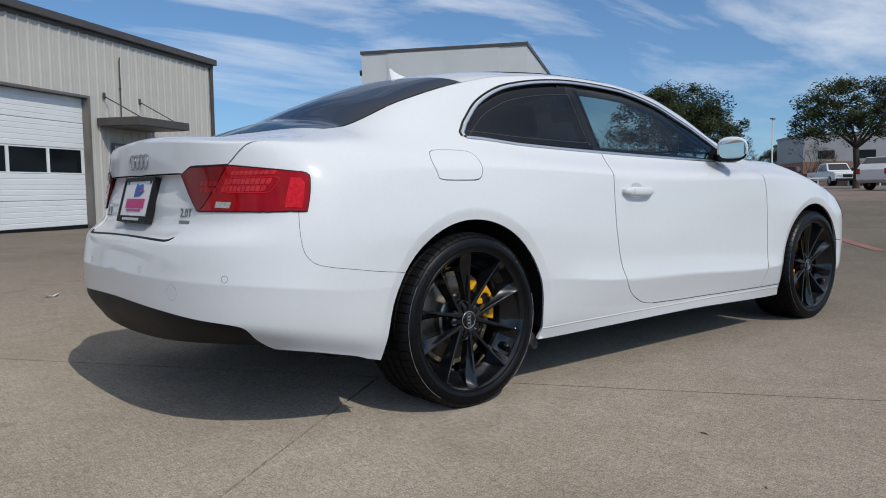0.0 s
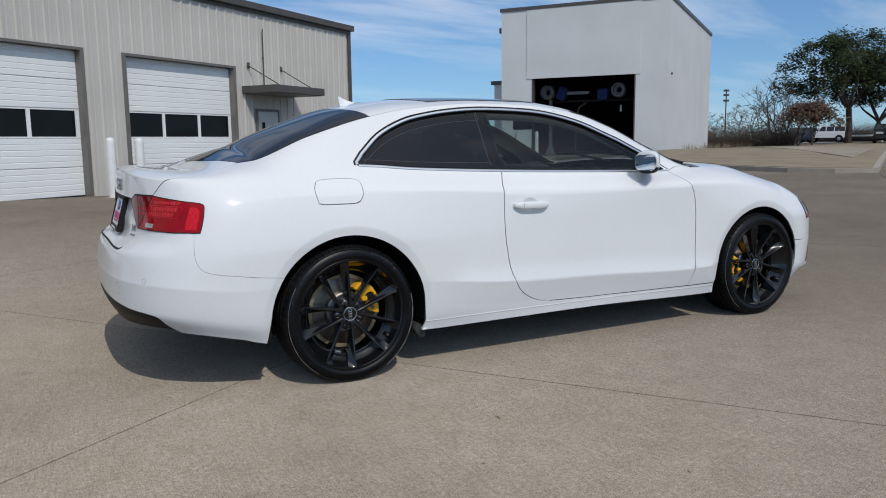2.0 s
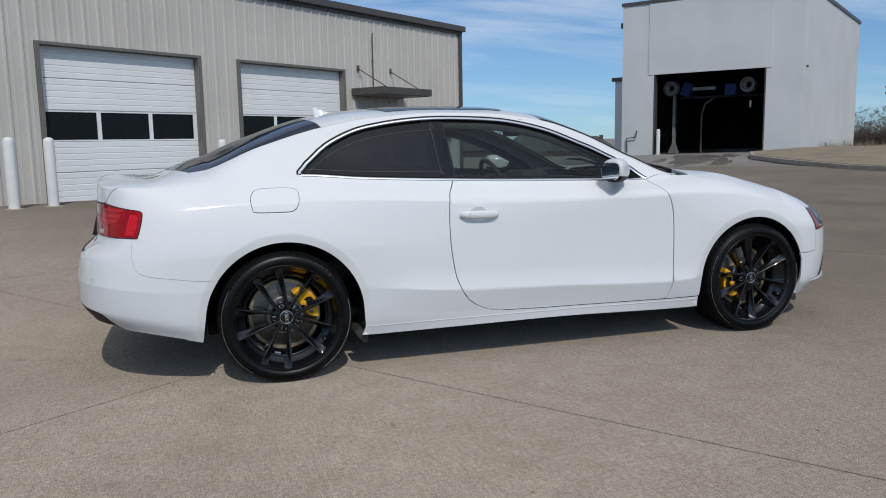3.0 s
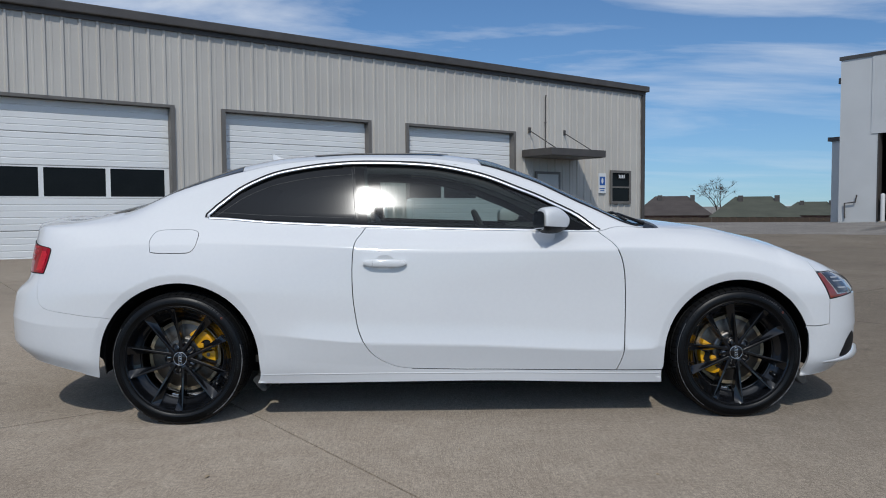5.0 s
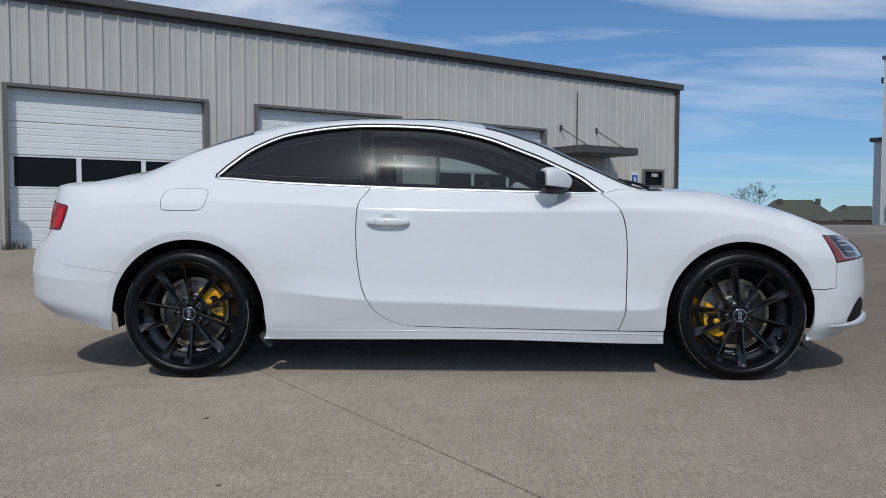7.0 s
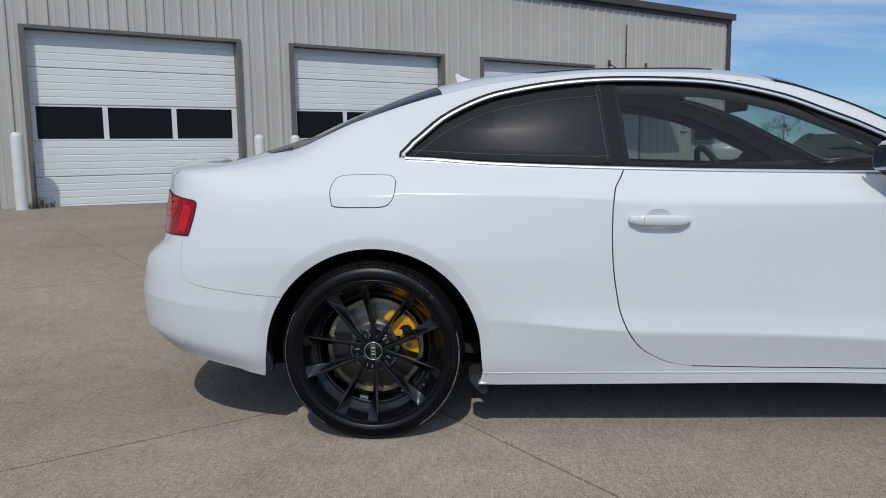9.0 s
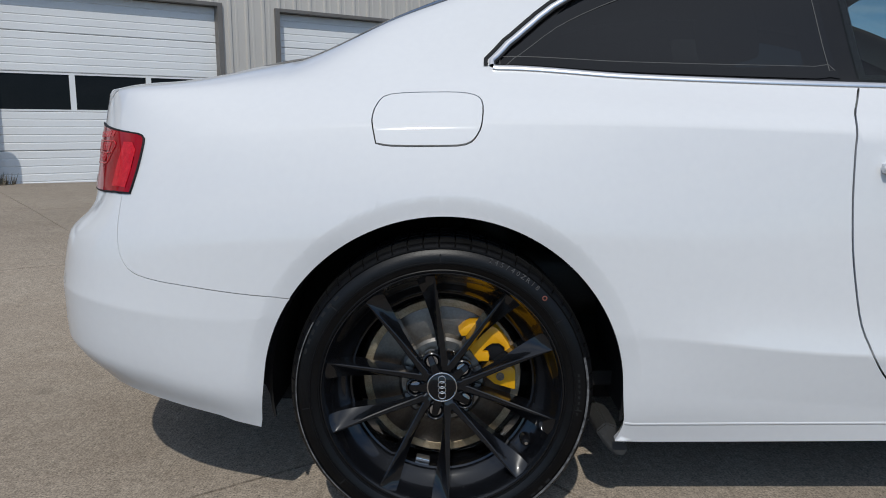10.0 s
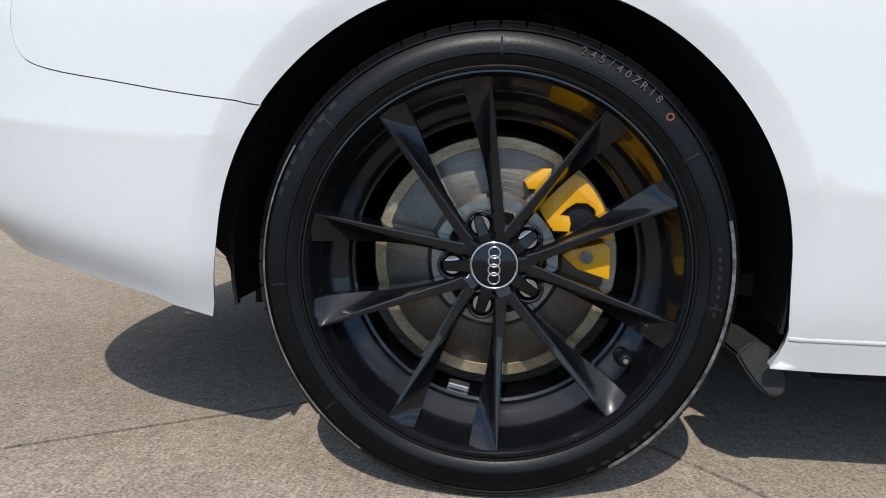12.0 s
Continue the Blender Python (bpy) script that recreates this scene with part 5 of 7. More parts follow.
# ---- wheels: local y points into the car, the hub's face is at 0 ----
TYRE_R, LIP_R, HUB_Z = 0.3262, 0.2575, 0.3205
M_GLOSSBLK = surface("gloss_black_cap", (0.005, 0.005, 0.006), (0.008, 0.008, 0.009), 0.16, 0, 10, 90, 0.0, coat=0.3, spec=0.3)
M_SCUFF = surface("scuffed_rubber", (0.02, 0.02, 0.02), (0.20, 0.20, 0.20), 0.7, 0, 26, 160, 0.3)
M_LETTER = surface("raised_rubber_letters", (0.06, 0.06, 0.06), (0.10, 0.10, 0.10), 0.6, 0, 20, 160, 0.1)
M_MARK = surface("moulded_rubber", (0.004, 0.004, 0.004), (0.008, 0.008, 0.008), 0.5, 0, 20, 160, 0.1)
M_ORANGE = surface("orange_paint_dot", (0.16, 0.045, 0.032), (0.22, 0.07, 0.045), 0.7, 0, 20, 160, 0.1)
M_NUT = surface("bolt_steel", (0.10, 0.10, 0.10), (0.28, 0.28, 0.28), 0.3, 0.9, 20, 160, 0.05)


def tyre_mesh():
    # (radius, y, lug): lug marks the shoulder that carries the cross grooves
    prof = [(.246, .205, 0), (.262, .214, 0), (.285, .220, 0), (.305, .214, 0), (.3185, .200, 1), (.3245, .186, 2), (.3258, .160, 2), (.3195, .157, 0), (.3195, .149, 0), (.3260, .146, 2), (.3262, .112, 2), (.3195, .109, 0), (.3195, .100, 0), (.3262, .097, 2),
            (.3262, .066, 2), (.3195, .063, 0), (.3195, .054, 0), (.3260, .051, 2), (.3258, .020, 2), (.3195, .017, 0), (.3195, .010, 0), (.3252, .007, 2), (.3238, -.012, 2), (.3200, -.025, 2), (.3150, -.0335, 1), (.3120, -.0358, 0), (.3095, -.0395, 0), (.3075, -.0395, 0), (.3060, -.0375, 0),
            (.298, -.0425, 0), (.289, -.0450, 0), (.2815, -.0450, 0), (.2805, -.0465, 0), (.2780, -.0465, 0), (.2770, -.0445, 0), (.2705, -.0430, 0), (.2640, -.0390, 0), (.2625, -.0400, 0), (.2595, -.0395, 0), (.2580, -.0360, 0), (.2560, -.0300, 0), (.246, -.020, 0)]
    # narrow cross grooves, six degrees apart
    turns = [(6 * k + q, 0.3 < q < 0.9) for k in range(60) for q in (0.0, 0.30, 0.36, 0.84, 0.90, 2.2, 3.5, 4.8)]
    n = len(turns)
    V, F = [], []
    for deg, groove in turns:
        t = radians(deg)
        c, s = math.cos(t), math.sin(t)
        for r, y, lug in prof:
            if lug and groove:
                r = r - (0.006 if lug == 2 else 0.003)
            z = max(r * s, -HUB_Z + 0.0005)
            V.append((r * c, y + (0.004 if (r * s < -HUB_Z and y < -.03) else 0), z))
    m = len(prof)
    for k in range(n):
        a, b = k * m, ((k + 1) % n) * m
        F += [(a + i, a + i + 1, b + i + 1, b + i) for i in range(m - 1)]
    me = bpy.data.meshes.new("tyre")
    me.from_pydata(V, [], F)
    me.materials.append(M_RUBBER)
    me.materials.append(M_TREAD)
    me.polygons.foreach_set("material_index", [1 if 4 <= (i % (m - 1)) <= 22 else 0 for i in range(len(F))])
    bm = bmesh.new(); bm.from_mesh(me); bmesh.ops.recalc_face_normals(bm, faces=bm.faces); bm.to_mesh(me); bm.free()
    me.polygons.foreach_set("use_smooth", [True] * len(me.polygons))
    me.set_sharp_from_angle(angle=radians(42))
    return me


def rim_mesh():
    bm = bmesh.new()
    revolve(bm, [(.2595, -.030), (.2592, -.0370), (.2575, -.0392), (.2550, -.0392), (.2535, -.0360), (.2510, -.0335), (.2475, -.0250), (.2420, -.0120), (.2340, .0030), (.2240, .0150), (.2140, .0230), (.2075, .0285), (.2045, .0320), (.2030, .0345), (.1990, .0365), (.1985, .110), (.206, .150), (.235, .190), (.252, .200)], 128)
    return mesh_of(bm, "wheel", M_RIM, True, 32)


def spoke_mesh(lean):
    """One arm: it starts beside its partner at the hub and spreads to its own place on the rim. Its crest lies towards
    the partner; the other flank widens into a broad facet on the dish."""
    bm = bmesh.new()
    # r, shift to the partner, crest half width, width of the facet, y of the crest, fall of the facet, y of the foot
    rows = [(.0365, .0080, .0068, .0030, .0060, .006, .030), (.046, .0085, .0078, .0045, -.0035, .010, .030), (.062, .0085, .0070, .0042, -.0045, .010, .030), (.085, .0070, .0062, .0046, -.0065, .012, .032), (.115, .0052, .0056, .0066, -.0100, .016, .034),
            (.145, .0034, .0050, .0110, -.0145, .020, .037), (.170, .0022, .0044, .0165, -.0190, .023, .038), (.192, .0012, .0038, .0220, -.0232, .025, .040), (.212, .0006, .0032, .0272, -.0275, .0245, .030),
            (.228, .0, .0026, .0318, -.0308, .020, .016), (.240, .0, .0020, .0350, -.0330, .013, .000), (.2500, .0, .0012, .0375, -.0350, .003, -.026)]
    rings = []
    for r, side, c, w, y, fall, foot in rows:
        e = min(.0019, c * .5)
        prof = [(-c - w - .001, max(foot, y + fall + .003)), (-c - w, y + fall), (-c - w * .55, y + fall * .72), (-c - w * .2, y + fall * .36), (-c, y + .0013), (-c + e, y), (c - e, y), (c, y + .0013), (c + .0015, y + min(.014, (foot - y) * .6)), (c + .0022, max(foot, y + .004))]
        rings.append([bm.verts.new((r, q, lean * (side + p))) for p, q in prof])
    for a, b in zip(rings, rings[1:]):
        for i in range(len(a)):
            j = (i + 1) % len(a)
            bm.faces.new((a[i], a[j], b[j], b[i]))
    bm.faces.new(rings[0]); bm.faces.new(rings[-1][::-1])
    bmesh.ops.recalc_face_normals(bm, faces=bm.faces)
    return mesh_of(bm, "spoke", M_RIM, True, 26)


def hub_mesh():
    """The star-shaped middle: the arms' roots stand up, the bolt pockets lie between them."""
    bm = bmesh.new()
    n = 120
    rings = []
    for r, lo, hi in ((.036, .004, -.001), (.040, .006, -.0035), (.052, .020, -.0035), (.058, .023, -.001), (.064, .026, .010), (.072, .030, .018), (.075, .045, .045)):
        ring = []
        for k in range(n):
            a = 2 * math.pi * k / n
            w = 0.5 + 0.5 * math.cos(5 * a)          # 1 on the arm pairs
            w = min(1.0, max(0.0, (w - 0.12) * 1.7))
            y = lo + (hi - lo) * w
            rr = r if w > .5 or r < .06 else r * (0.94 + 0.06 * w)
            ring.append(bm.verts.new((rr * math.cos(a), y, rr * math.sin(a))))
        rings.append(ring)
    for p, q in zip(rings, rings[1:]):
        for k in range(n):
            bm.faces.new((p[k], p[(k + 1) % n], q[(k + 1) % n], q[k]))
    bm.faces.new(rings[0])
    bmesh.ops.recalc_face_normals(bm, faces=bm.faces)
    return mesh_of(bm, "hub", M_RIM, True, 40)


def ring_mesh(name, R, r, mat, n=40, m=8, flat=0.5):
    bm = bmesh.new()
    revolve(bm, [(R + r * math.cos(t), flat * r * math.sin(t)) for t in (2 * math.pi * k / m for k in range(m))], n, close=True)
    return mesh_of(bm, name, mat, True)


def letters(text, r, a0, a1, size, y, mat, name="writing"):
    """Characters set round the wall of the tyre, their feet towards the hub."""
    V, F = [], []
    for i, ch in enumerate(text):
        a = radians(a0 + (a1 - a0) * i / (len(text) - 1))
        cu = bpy.data.curves.new("letter", "FONT")
        cu.body, cu.size, cu.align_x, cu.extrude, cu.resolution_u = ch, size, "CENTER", 0.0006, 2
        ob = bpy.data.objects.new("letter", cu)
        me = bpy.data.meshes.new_from_object(ob)
        ux, uz = math.sin(a), -math.cos(a)           # reading direction, clockwise
        vx, vz = math.cos(a), math.sin(a)            # up
        k = len(V)
        for v in me.vertices:
            px, py, pz = v.co
            V.append((r * vx + px * ux + py * vx, y - pz, r * vz + px * uz + py * vz))
        F += [tuple(k + q for q in p.vertices) for p in me.polygons]
        bpy.data.objects.remove(ob); bpy.data.curves.remove(cu); bpy.data.meshes.remove(me)
    out = bpy.data.meshes.new(name)
    out.from_pydata(V, [], F)
    out.materials.append(mat)
    return out


def arc_bar(bm, r, a0, a1, w, y, h=0.0008):
    """A flat bar along the tyre wall."""
    n = max(2, int(abs(a1 - a0) / 2) + 1)
    rows = []
    for k in range(n + 1):
        a = radians(a0 + (a1 - a0) * k / n)
        rows.append([bm.verts.new((q * math.cos(a), y - g, q * math.sin(a))) for q, g in ((r - w / 2, 0), (r - w / 2, h), (r + w / 2, h), (r + w / 2, 0))])
    for p, q in zip(rows, rows[1:]):
        for i in range(3):
            bm.faces.new((p[i], p[i + 1], q[i + 1], q[i]))
    bmesh.ops.recalc_face_normals(bm, faces=bm.faces)
    return bm


ME_TYRE, ME_RIM, ME_HUB = tyre_mesh(), rim_mesh(), hub_mesh()
ME_SPOKE = {k: spoke_mesh(k) for k in (-1, 1)}
ME_BOLT = mesh_of(revolve(bmesh.new(), [(0, .004), (.0125, .004), (.0145, .006), (.0150, .012), (.0150, .03)], 18), "bolt", M_CHROME, True, 40)
ME_SEAT = mesh_of(revolve(bmesh.new(), [(.0155, .014), (.0165, .0010), (.0185, -.0005), (.0210, .0010), (.0220, .006), (.0220, .03)], 28), "bolt_seat", M_RIM, True, 40)
ME_CAP = mesh_of(revolve(bmesh.new(), [(0, -.0065), (.028, -.0055), (.0300, -.0045), (.0300, .006)], 48), "centre_cap", M_GLOSSBLK, True, 40)
ME_CAPRING = ring_mesh("cap_ring", .0315, .0016, M_CHROME, 56)
ME_EMBLEM = ring_mesh("emblem_ring", .0078, .0011, M_SILVER, 32)
ME_VALVE = mesh_of(revolve(bmesh.new(), [(.0042, -.021), (.0075, -.0205), (.0105, -.016), (.0120, -.008), (.0120, .010)], 20), "valve", M_GLOSSBLK, True, 40)
ME_VTIP = mesh_of(revolve(bmesh.new(), [(0, -.0275), (.0035, -.0272), (.0048, -.0245), (.0048, -.015)], 14), "valve_cap", M_CHROME, True, 40)
ME_DISC = mesh_of(revolve(bmesh.new(), [(.094, .080), (.172, .080), (.175, .082), (.175, .104), (.09, .104)], 96), "brake_disc", M_STEEL, True, 35)
ME_DISCRIM = mesh_of(revolve(bmesh.new(), [(.1600, .0798), (.1610, .0788), (.1765, .0790), (.1780, .082), (.1780, .105), (.17, .1052)], 96), "disc_rim", M_RUST, True, 35)
ME_DISCHAT = mesh_of(revolve(bmesh.new(), [(.03, .046), (.090, .046), (.0965, .0515), (.0985, .081)], 72), "disc_hat", M_HAT, True, 35)
ME_SHIELD = mesh_of(revolve(bmesh.new(), [(.06, .12), (.186, .12), (.186, .124)], 64), "dust_shield", M_LINER, True, 35)
SPIN = 92.6


def caliper():
    """A fist calliper over the edge of the disc, cut out round the pad's end."""
    c = bmesh.new()
    prism(c, [(.037, .114), (.046, .123), (.062, .133), (.086, .134), (.104, .130), (.120, .122), (.133, .107), (.146, .088), (.155, .068), (.161, .050), (.161, .036), (.139, .040), (.135, .052), (.138, .066), (.136, .078), (.125, .086), (.110, .086),
              (.098, .078), (.090, .070), (.102, .068), (.105, .058), (.103, .046), (.080, .046), (.072, .056), (.060, .075), (.060, .084), (.070, .097), (.056, .104), (.043, .103)], .030, .115)
    bmesh.ops.bevel(c, geom=[e for e in c.edges if abs(e.verts[0].co.y - e.verts[1].co.y) < 1e-5 and e.verts[0].co.y < .05], offset=.005, segments=2, affect="EDGES", profile=0.6)
    return mesh_of(c, "brake_caliper", M_YELLOW, True, 35)


ME_CAL = caliper()


def arc_block(pts, y0, y1, name, mat, b=.004):
    a = bmesh.new()
    prism(a, [(r * math.cos(radians(t)), r * math.sin(radians(t))) for r, t in pts], y0, y1)
    bmesh.ops.bevel(a, geom=list(a.edges), offset=b, segments=2, affect="EDGES", profile=0.6)
    return mesh_of(a, name, mat, True, 35)


ME_CARRIER = arc_block([(.094, 8), (.108, 12), (.156, 12.5), (.164, 9), (.163, -7), (.116, -3)], .032, .112, "carrier", M_YELLOW)
ME_PAD = arc_block([(.100, 40), (.118, 46), (.140, 43), (.158, 34), (.162, 26), (.145, 17), (.118, 18), (.104, 28)], .040, .075, "pad", M_DARK)
ME_PIN = mesh_of(tube(bmesh.new(), [(.128, .028, .012), (.128, .10, .012)], .009, 12), "guide_pin", M_NUT, True, 35)


def cap_arm():
    """One arm of the star that holds the centre cap; it bridges a bolt."""
    bm = bmesh.new()
    rows = [(.027, .0105, -.0045), (.040, .0090, -.0055), (.054, .0075, -.0045), (.066, .0068, -.001), (.0715, .0050, .004), (.0735, .0030, .012)]
    rings = []
    for r, hw, y in rows:
        rings.append([bm.verts.new((r, q, p)) for p, q in ((-hw, y + .016), (-hw, y + .0022), (-hw + .0016, y), (hw - .0016, y), (hw, y + .0022), (hw, y + .016))])
    for a, b in zip(rings, rings[1:]):
        for i in range(5):
            bm.faces.new((a[i], a[i + 1], b[i + 1], b[i]))
    bm.faces.new(rings[0]); bm.faces.new(rings[-1])
    bmesh.ops.recalc_face_normals(bm, faces=bm.faces)
    return mesh_of(bm, "cap_arm", M_GLOSSBLK, True, 30)


ME_ARM = cap_arm()
ME_TEXT = letters("245/40ZR18", .2955, 70.0, 48.5, .0150, -.0440, M_LETTER)
ME_DOT = ring_mesh("paint_dot", .0042, .0014, M_ORANGE, 20)


def scuffs():
    return (mesh_of(arc_bar(bmesh.new(), .3085, -58, 14, .0046, -.0397, .0004), "scuff", M_SCUFF), mesh_of(arc_bar(bmesh.new(), .3085, 150, 236, .0022, -.0397, .0003), "scuff", M_SCUFF))


def wall_bars():
    bm = bmesh.new()
    for k in range(7):
        arc_bar(bm, .2995, 163 - k * 4.2, 160.6 - k * 4.2, .0055, -.0424, .0004)
    for k in range(6):
        arc_bar(bm, .2995, -40 - k * 4.2, -42.4 - k * 4.2, .0055, -.0424, .0004)
    for a in (90, 140, 186, 222, 352, 32):
        arc_bar(bm, .287, a, a + .5, .022, -.0452)
    for k in range(8):
        arc_bar(bm, .2895, 8 - k * 2.4, 6.8 - k * 2.4, .004, -.0450, .0003)
    return mesh_of(bm, "wall_lettering", M_MARK)


ME_SCUFF, ME_BARS = scuffs(), wall_bars()


def wheel(x, side, spin):
    flip = pose(x, side * .871, HUB_Z) if side < 0 else pose(x, side * .871, HUB_Z, 0, 0, 180)
    w = shared("wheel", ME_RIM, CAR, flip)
    w["label"] = "gloss black ten-spoke alloy wheel"
    shared("tyre", ME_TYRE, w, Matrix()) ["label"] = "black low-profile tyre"
    shared("hub", ME_HUB, w, pose(0, 0, 0, 0, -(spin - 17.5), 0))
    for k in range(5):
        mid = spin - 17.5 + 72 * k
        for lean in (-1, 1):
            # arms are 36 degrees apart on the rim; at the hub each leans to its partner
            a = mid + lean * 18
            shared("spoke", ME_SPOKE[-lean], w, pose(0, 0, 0, 0, -a, 0))
        a = radians(mid + 36)
        shared("bolt_seat", ME_SEAT, w, pose(.0575 * math.cos(a), .002, .0575 * math.sin(a)))
        shared("bolt", ME_BOLT, w, pose(.0575 * math.cos(a), .004, .0575 * math.sin(a)))
    cap = shared("centre_cap", ME_CAP, w, Matrix())
    for k in range(5):
        shared("cap_arm", ME_ARM, cap, pose(0, 0, 0, 0, -(spin - 17.5 + 72 * k + 36), 0))
    shared("cap_ring", ME_CAPRING, w, pose(0, -.005, 0))
    tilt = radians(spin - 2)
    for k in range(4):
        d = (k - 1.5) * .0118
        shared("emblem_ring", ME_EMBLEM, w, pose(d * math.cos(tilt), -.0068, d * math.sin(tilt)))
    a = radians(spin - 126)
    va = shared("valve", ME_VALVE, w, pose(.216 * math.cos(a), 0, .216 * math.sin(a)))
    shared("valve_cap", ME_VTIP, va, Matrix())
    part("balance_weight", boxed(-.016, .016, .060, .085, -.004, .004, bevel=.002), M_SILVER, w, at=pose(.1945 * math.cos(radians(spin - 196)), -.012, .1945 * math.sin(radians(spin - 196)), 0, -(spin - 196) + 90, 0))
    if side < 0:
        shared("writing", ME_TEXT, w, Matrix())
        shared("paint_dot", ME_DOT, w, pose(.295 * math.cos(radians(43.5)), -.0445, .295 * math.sin(radians(43.5))))
        shared("wall_lettering", ME_BARS, w, Matrix())["kind"] = "stuff"
        shared("scuff", ME_SCUFF[0], w, Matrix())
        shared("scuff", ME_SCUFF[1], w, Matrix())
    brake = shared("brake_disc", ME_DISC, CAR, flip)
    shared("disc_rim", ME_DISCRIM, brake, Matrix())
    shared("disc_hat", ME_DISCHAT, brake, Matrix())
    shared("dust_shield", ME_SHIELD, brake, Matrix())
    turn = 0 if x < 1 else 165
    cal = shared("brake_caliper", ME_CAL, CAR, flip @ pose(0, 0, 0, 0, -turn, 0))
    cal["label"] = "yellow painted brake caliper"
    for nm, me in (("carrier", ME_CARRIER), ("pad", ME_PAD), ("guide_pin", ME_PIN)):
        shared(nm, me, cal, Matrix())


wheel(0.0, -1, SPIN)
wheel(2.751, -1, SPIN + 3)
wheel(0.0, 1, SPIN + 11)
wheel(2.751, 1, SPIN + 31)

# ---- car: small parts ----
def on_skin(s, v, lift=0.0):
    """A frame on the right-hand skin: x along the body, y inwards, z up."""
    P, n = skin([s], [v])[0], skin_normal(np.array([s]), np.array([v]))[0]
    y = Vector(-n)
    x = Vector((1, 0, 0)) if abs(n[0]) < .9 else Vector((0, -1, 0))
    x = (x - y * x.dot(y)).normalized()
    z = x.cross(y)
    m = Matrix((x, y, z)).transposed().to_4x4()
    m.translation = Vector(P + n * lift)
    return m


def mirrored(bm):
    for v in bm.verts:
        v.co.y = -v.co.y
    bmesh.ops.reverse_faces(bm, faces=bm.faces)
    return bm


def scoop(side):
    bm = bmesh.new()
    rings = []
    for f in (1.0, .92, .8, .6, .35, .12):
        pts = [sv(1.003 + f * .050 * math.cos(a), .786 + f * .036 * math.sin(a)) for a in np.linspace(0, 2 * math.pi, 29)[:-1]]
        P, n = skin([p[0] for p in pts], [p[1] for p in pts]), skin_normal(np.array([p[0] for p in pts]), np.array([p[1] for p in pts]))
        d = .011 * (1 - f * f)
        rings.append([bm.verts.new((q[0] - k[0] * d, (q[1] - k[1] * d), q[2] - k[2] * d)) for q, k in zip(P, n)])
    for p, q in zip(rings, rings[1:]):
        for i in range(len(p)):
            j = (i + 1) % len(p)
            bm.faces.new((p[i], p[j], q[j], q[i]))
    bm.faces.new(rings[-1])
    bmesh.ops.recalc_face_normals(bm, faces=bm.faces)
    if rings[0][0].link_faces[0].normal.y > 0:
        bmesh.ops.reverse_faces(bm, faces=bm.faces)
    return bm if side < 0 else mirrored(bm)


def handle(side):
    """A bar that bows out over the scoop and meets the door at both ends."""
    bm = bmesh.new()
    rings = []
    for k in range(15):
        t = k / 14
        x = .898 + .212 * t
        P = skin([x], [v_at(x, .785 - .004 * t)])[0]
        out = .010 + .017 * (1 - (2 * t - 1) ** 4)
        h = .0155 * (1 - (2 * t - 1) ** 6) + .004
        d = .009
        ring = []
        for a in np.linspace(0, 2 * math.pi, 13)[:-1]:
            ring.append(bm.verts.new((x, P[1] - out + d * math.sin(a), P[2] + h * math.copysign(abs(math.cos(a)) ** .7, math.cos(a)))))
        rings.append(ring)
    for p, q in zip(rings, rings[1:]):
        for i in range(12):
            j = (i + 1) % 12
            bm.faces.new((p[i], p[j], q[j], q[i]))
    bm.faces.new(rings[0]); bm.faces.new(rings[-1])
    bmesh.ops.recalc_face_normals(bm, faces=bm.faces)
    for x in (.912, 1.096):
        P = skin([x], [v_at(x, .785)])[0]
        box(bm, x - .012, x + .012, P[1] - .022, P[1] + .01, .775, .795, bevel=.004)
    return bm if side < 0 else mirrored(bm)


def mirror_shape(side, lower):
    """A wedge that is wide and flat towards the driver and runs out to a nose; the lower bowl is a piece of its own."""
    bm = bmesh.new()
    bmesh.ops.create_uvsphere(bm, u_segments=40, v_segments=24, radius=1.0)
    for v in bm.verts:
        q = [math.copysign(abs(c) ** .66, c) for c in v.co]
        u = min(1.0, max(0.0, (q[0] + 1) / 2))
        f = max(0.0, q[0])
        x = 1.829 + .089 * q[0]
        if x < 1.768:
            x = 1.768 + (x - 1.768) * .35
        yc, hw = -.935 + .095 * u ** 1.2, .090 * (1 - .55 * u ** 1.4)
        z = .985 + (.068 * (1 - .62 * f ** 1.7) if q[2] > 0 else .064 * (1 - .38 * f ** 1.6)) * q[2] * (1 - .10 * max(0, -q[1]))
        v.co = Vector((x - .24 * (yc + hw * q[1] + .935) * max(0.0, -q[0]), yc + hw * q[1], z))
    geom = list(bm.verts) + list(bm.edges) + list(bm.faces)
    cut = (1.744, 0, .968 if lower else .9625)
    bmesh.ops.bisect_plane(bm, geom=geom, plane_co=cut, plane_no=(.07, 0, 1), clear_outer=lower, clear_inner=not lower)
    if lower:
        for v in bm.verts:
            v.co.x += (1.83 - v.co.x) * .02
            v.co.y += (-.9 - v.co.y) * .03
    return bm if side < 0 else mirrored(bm)


def mirror_housing(side):
    return mirror_shape(side, False)


def mirror_glass(side):
    bm = bmesh.new()
    bmesh.ops.create_circle(bm, cap_ends=True, segments=36, radius=1.0)
    for v in bm.verts:
        a, b = v.co.x, v.co.y
        a, b = math.copysign(abs(a) ** .6, a), math.copysign(abs(b) ** .6, b)
        v.co = Vector((1.7460 - .0175 * a + .004 * (a * a + b * b), -.935 + .064 * a, .985 + .046 * b))
    bmesh.ops.recalc_face_normals(bm, faces=bm.faces)
    for f in bm.faces:
        if f.normal.x > 0:
            f.normal_flip()
    return bm if side < 0 else mirrored(bm)


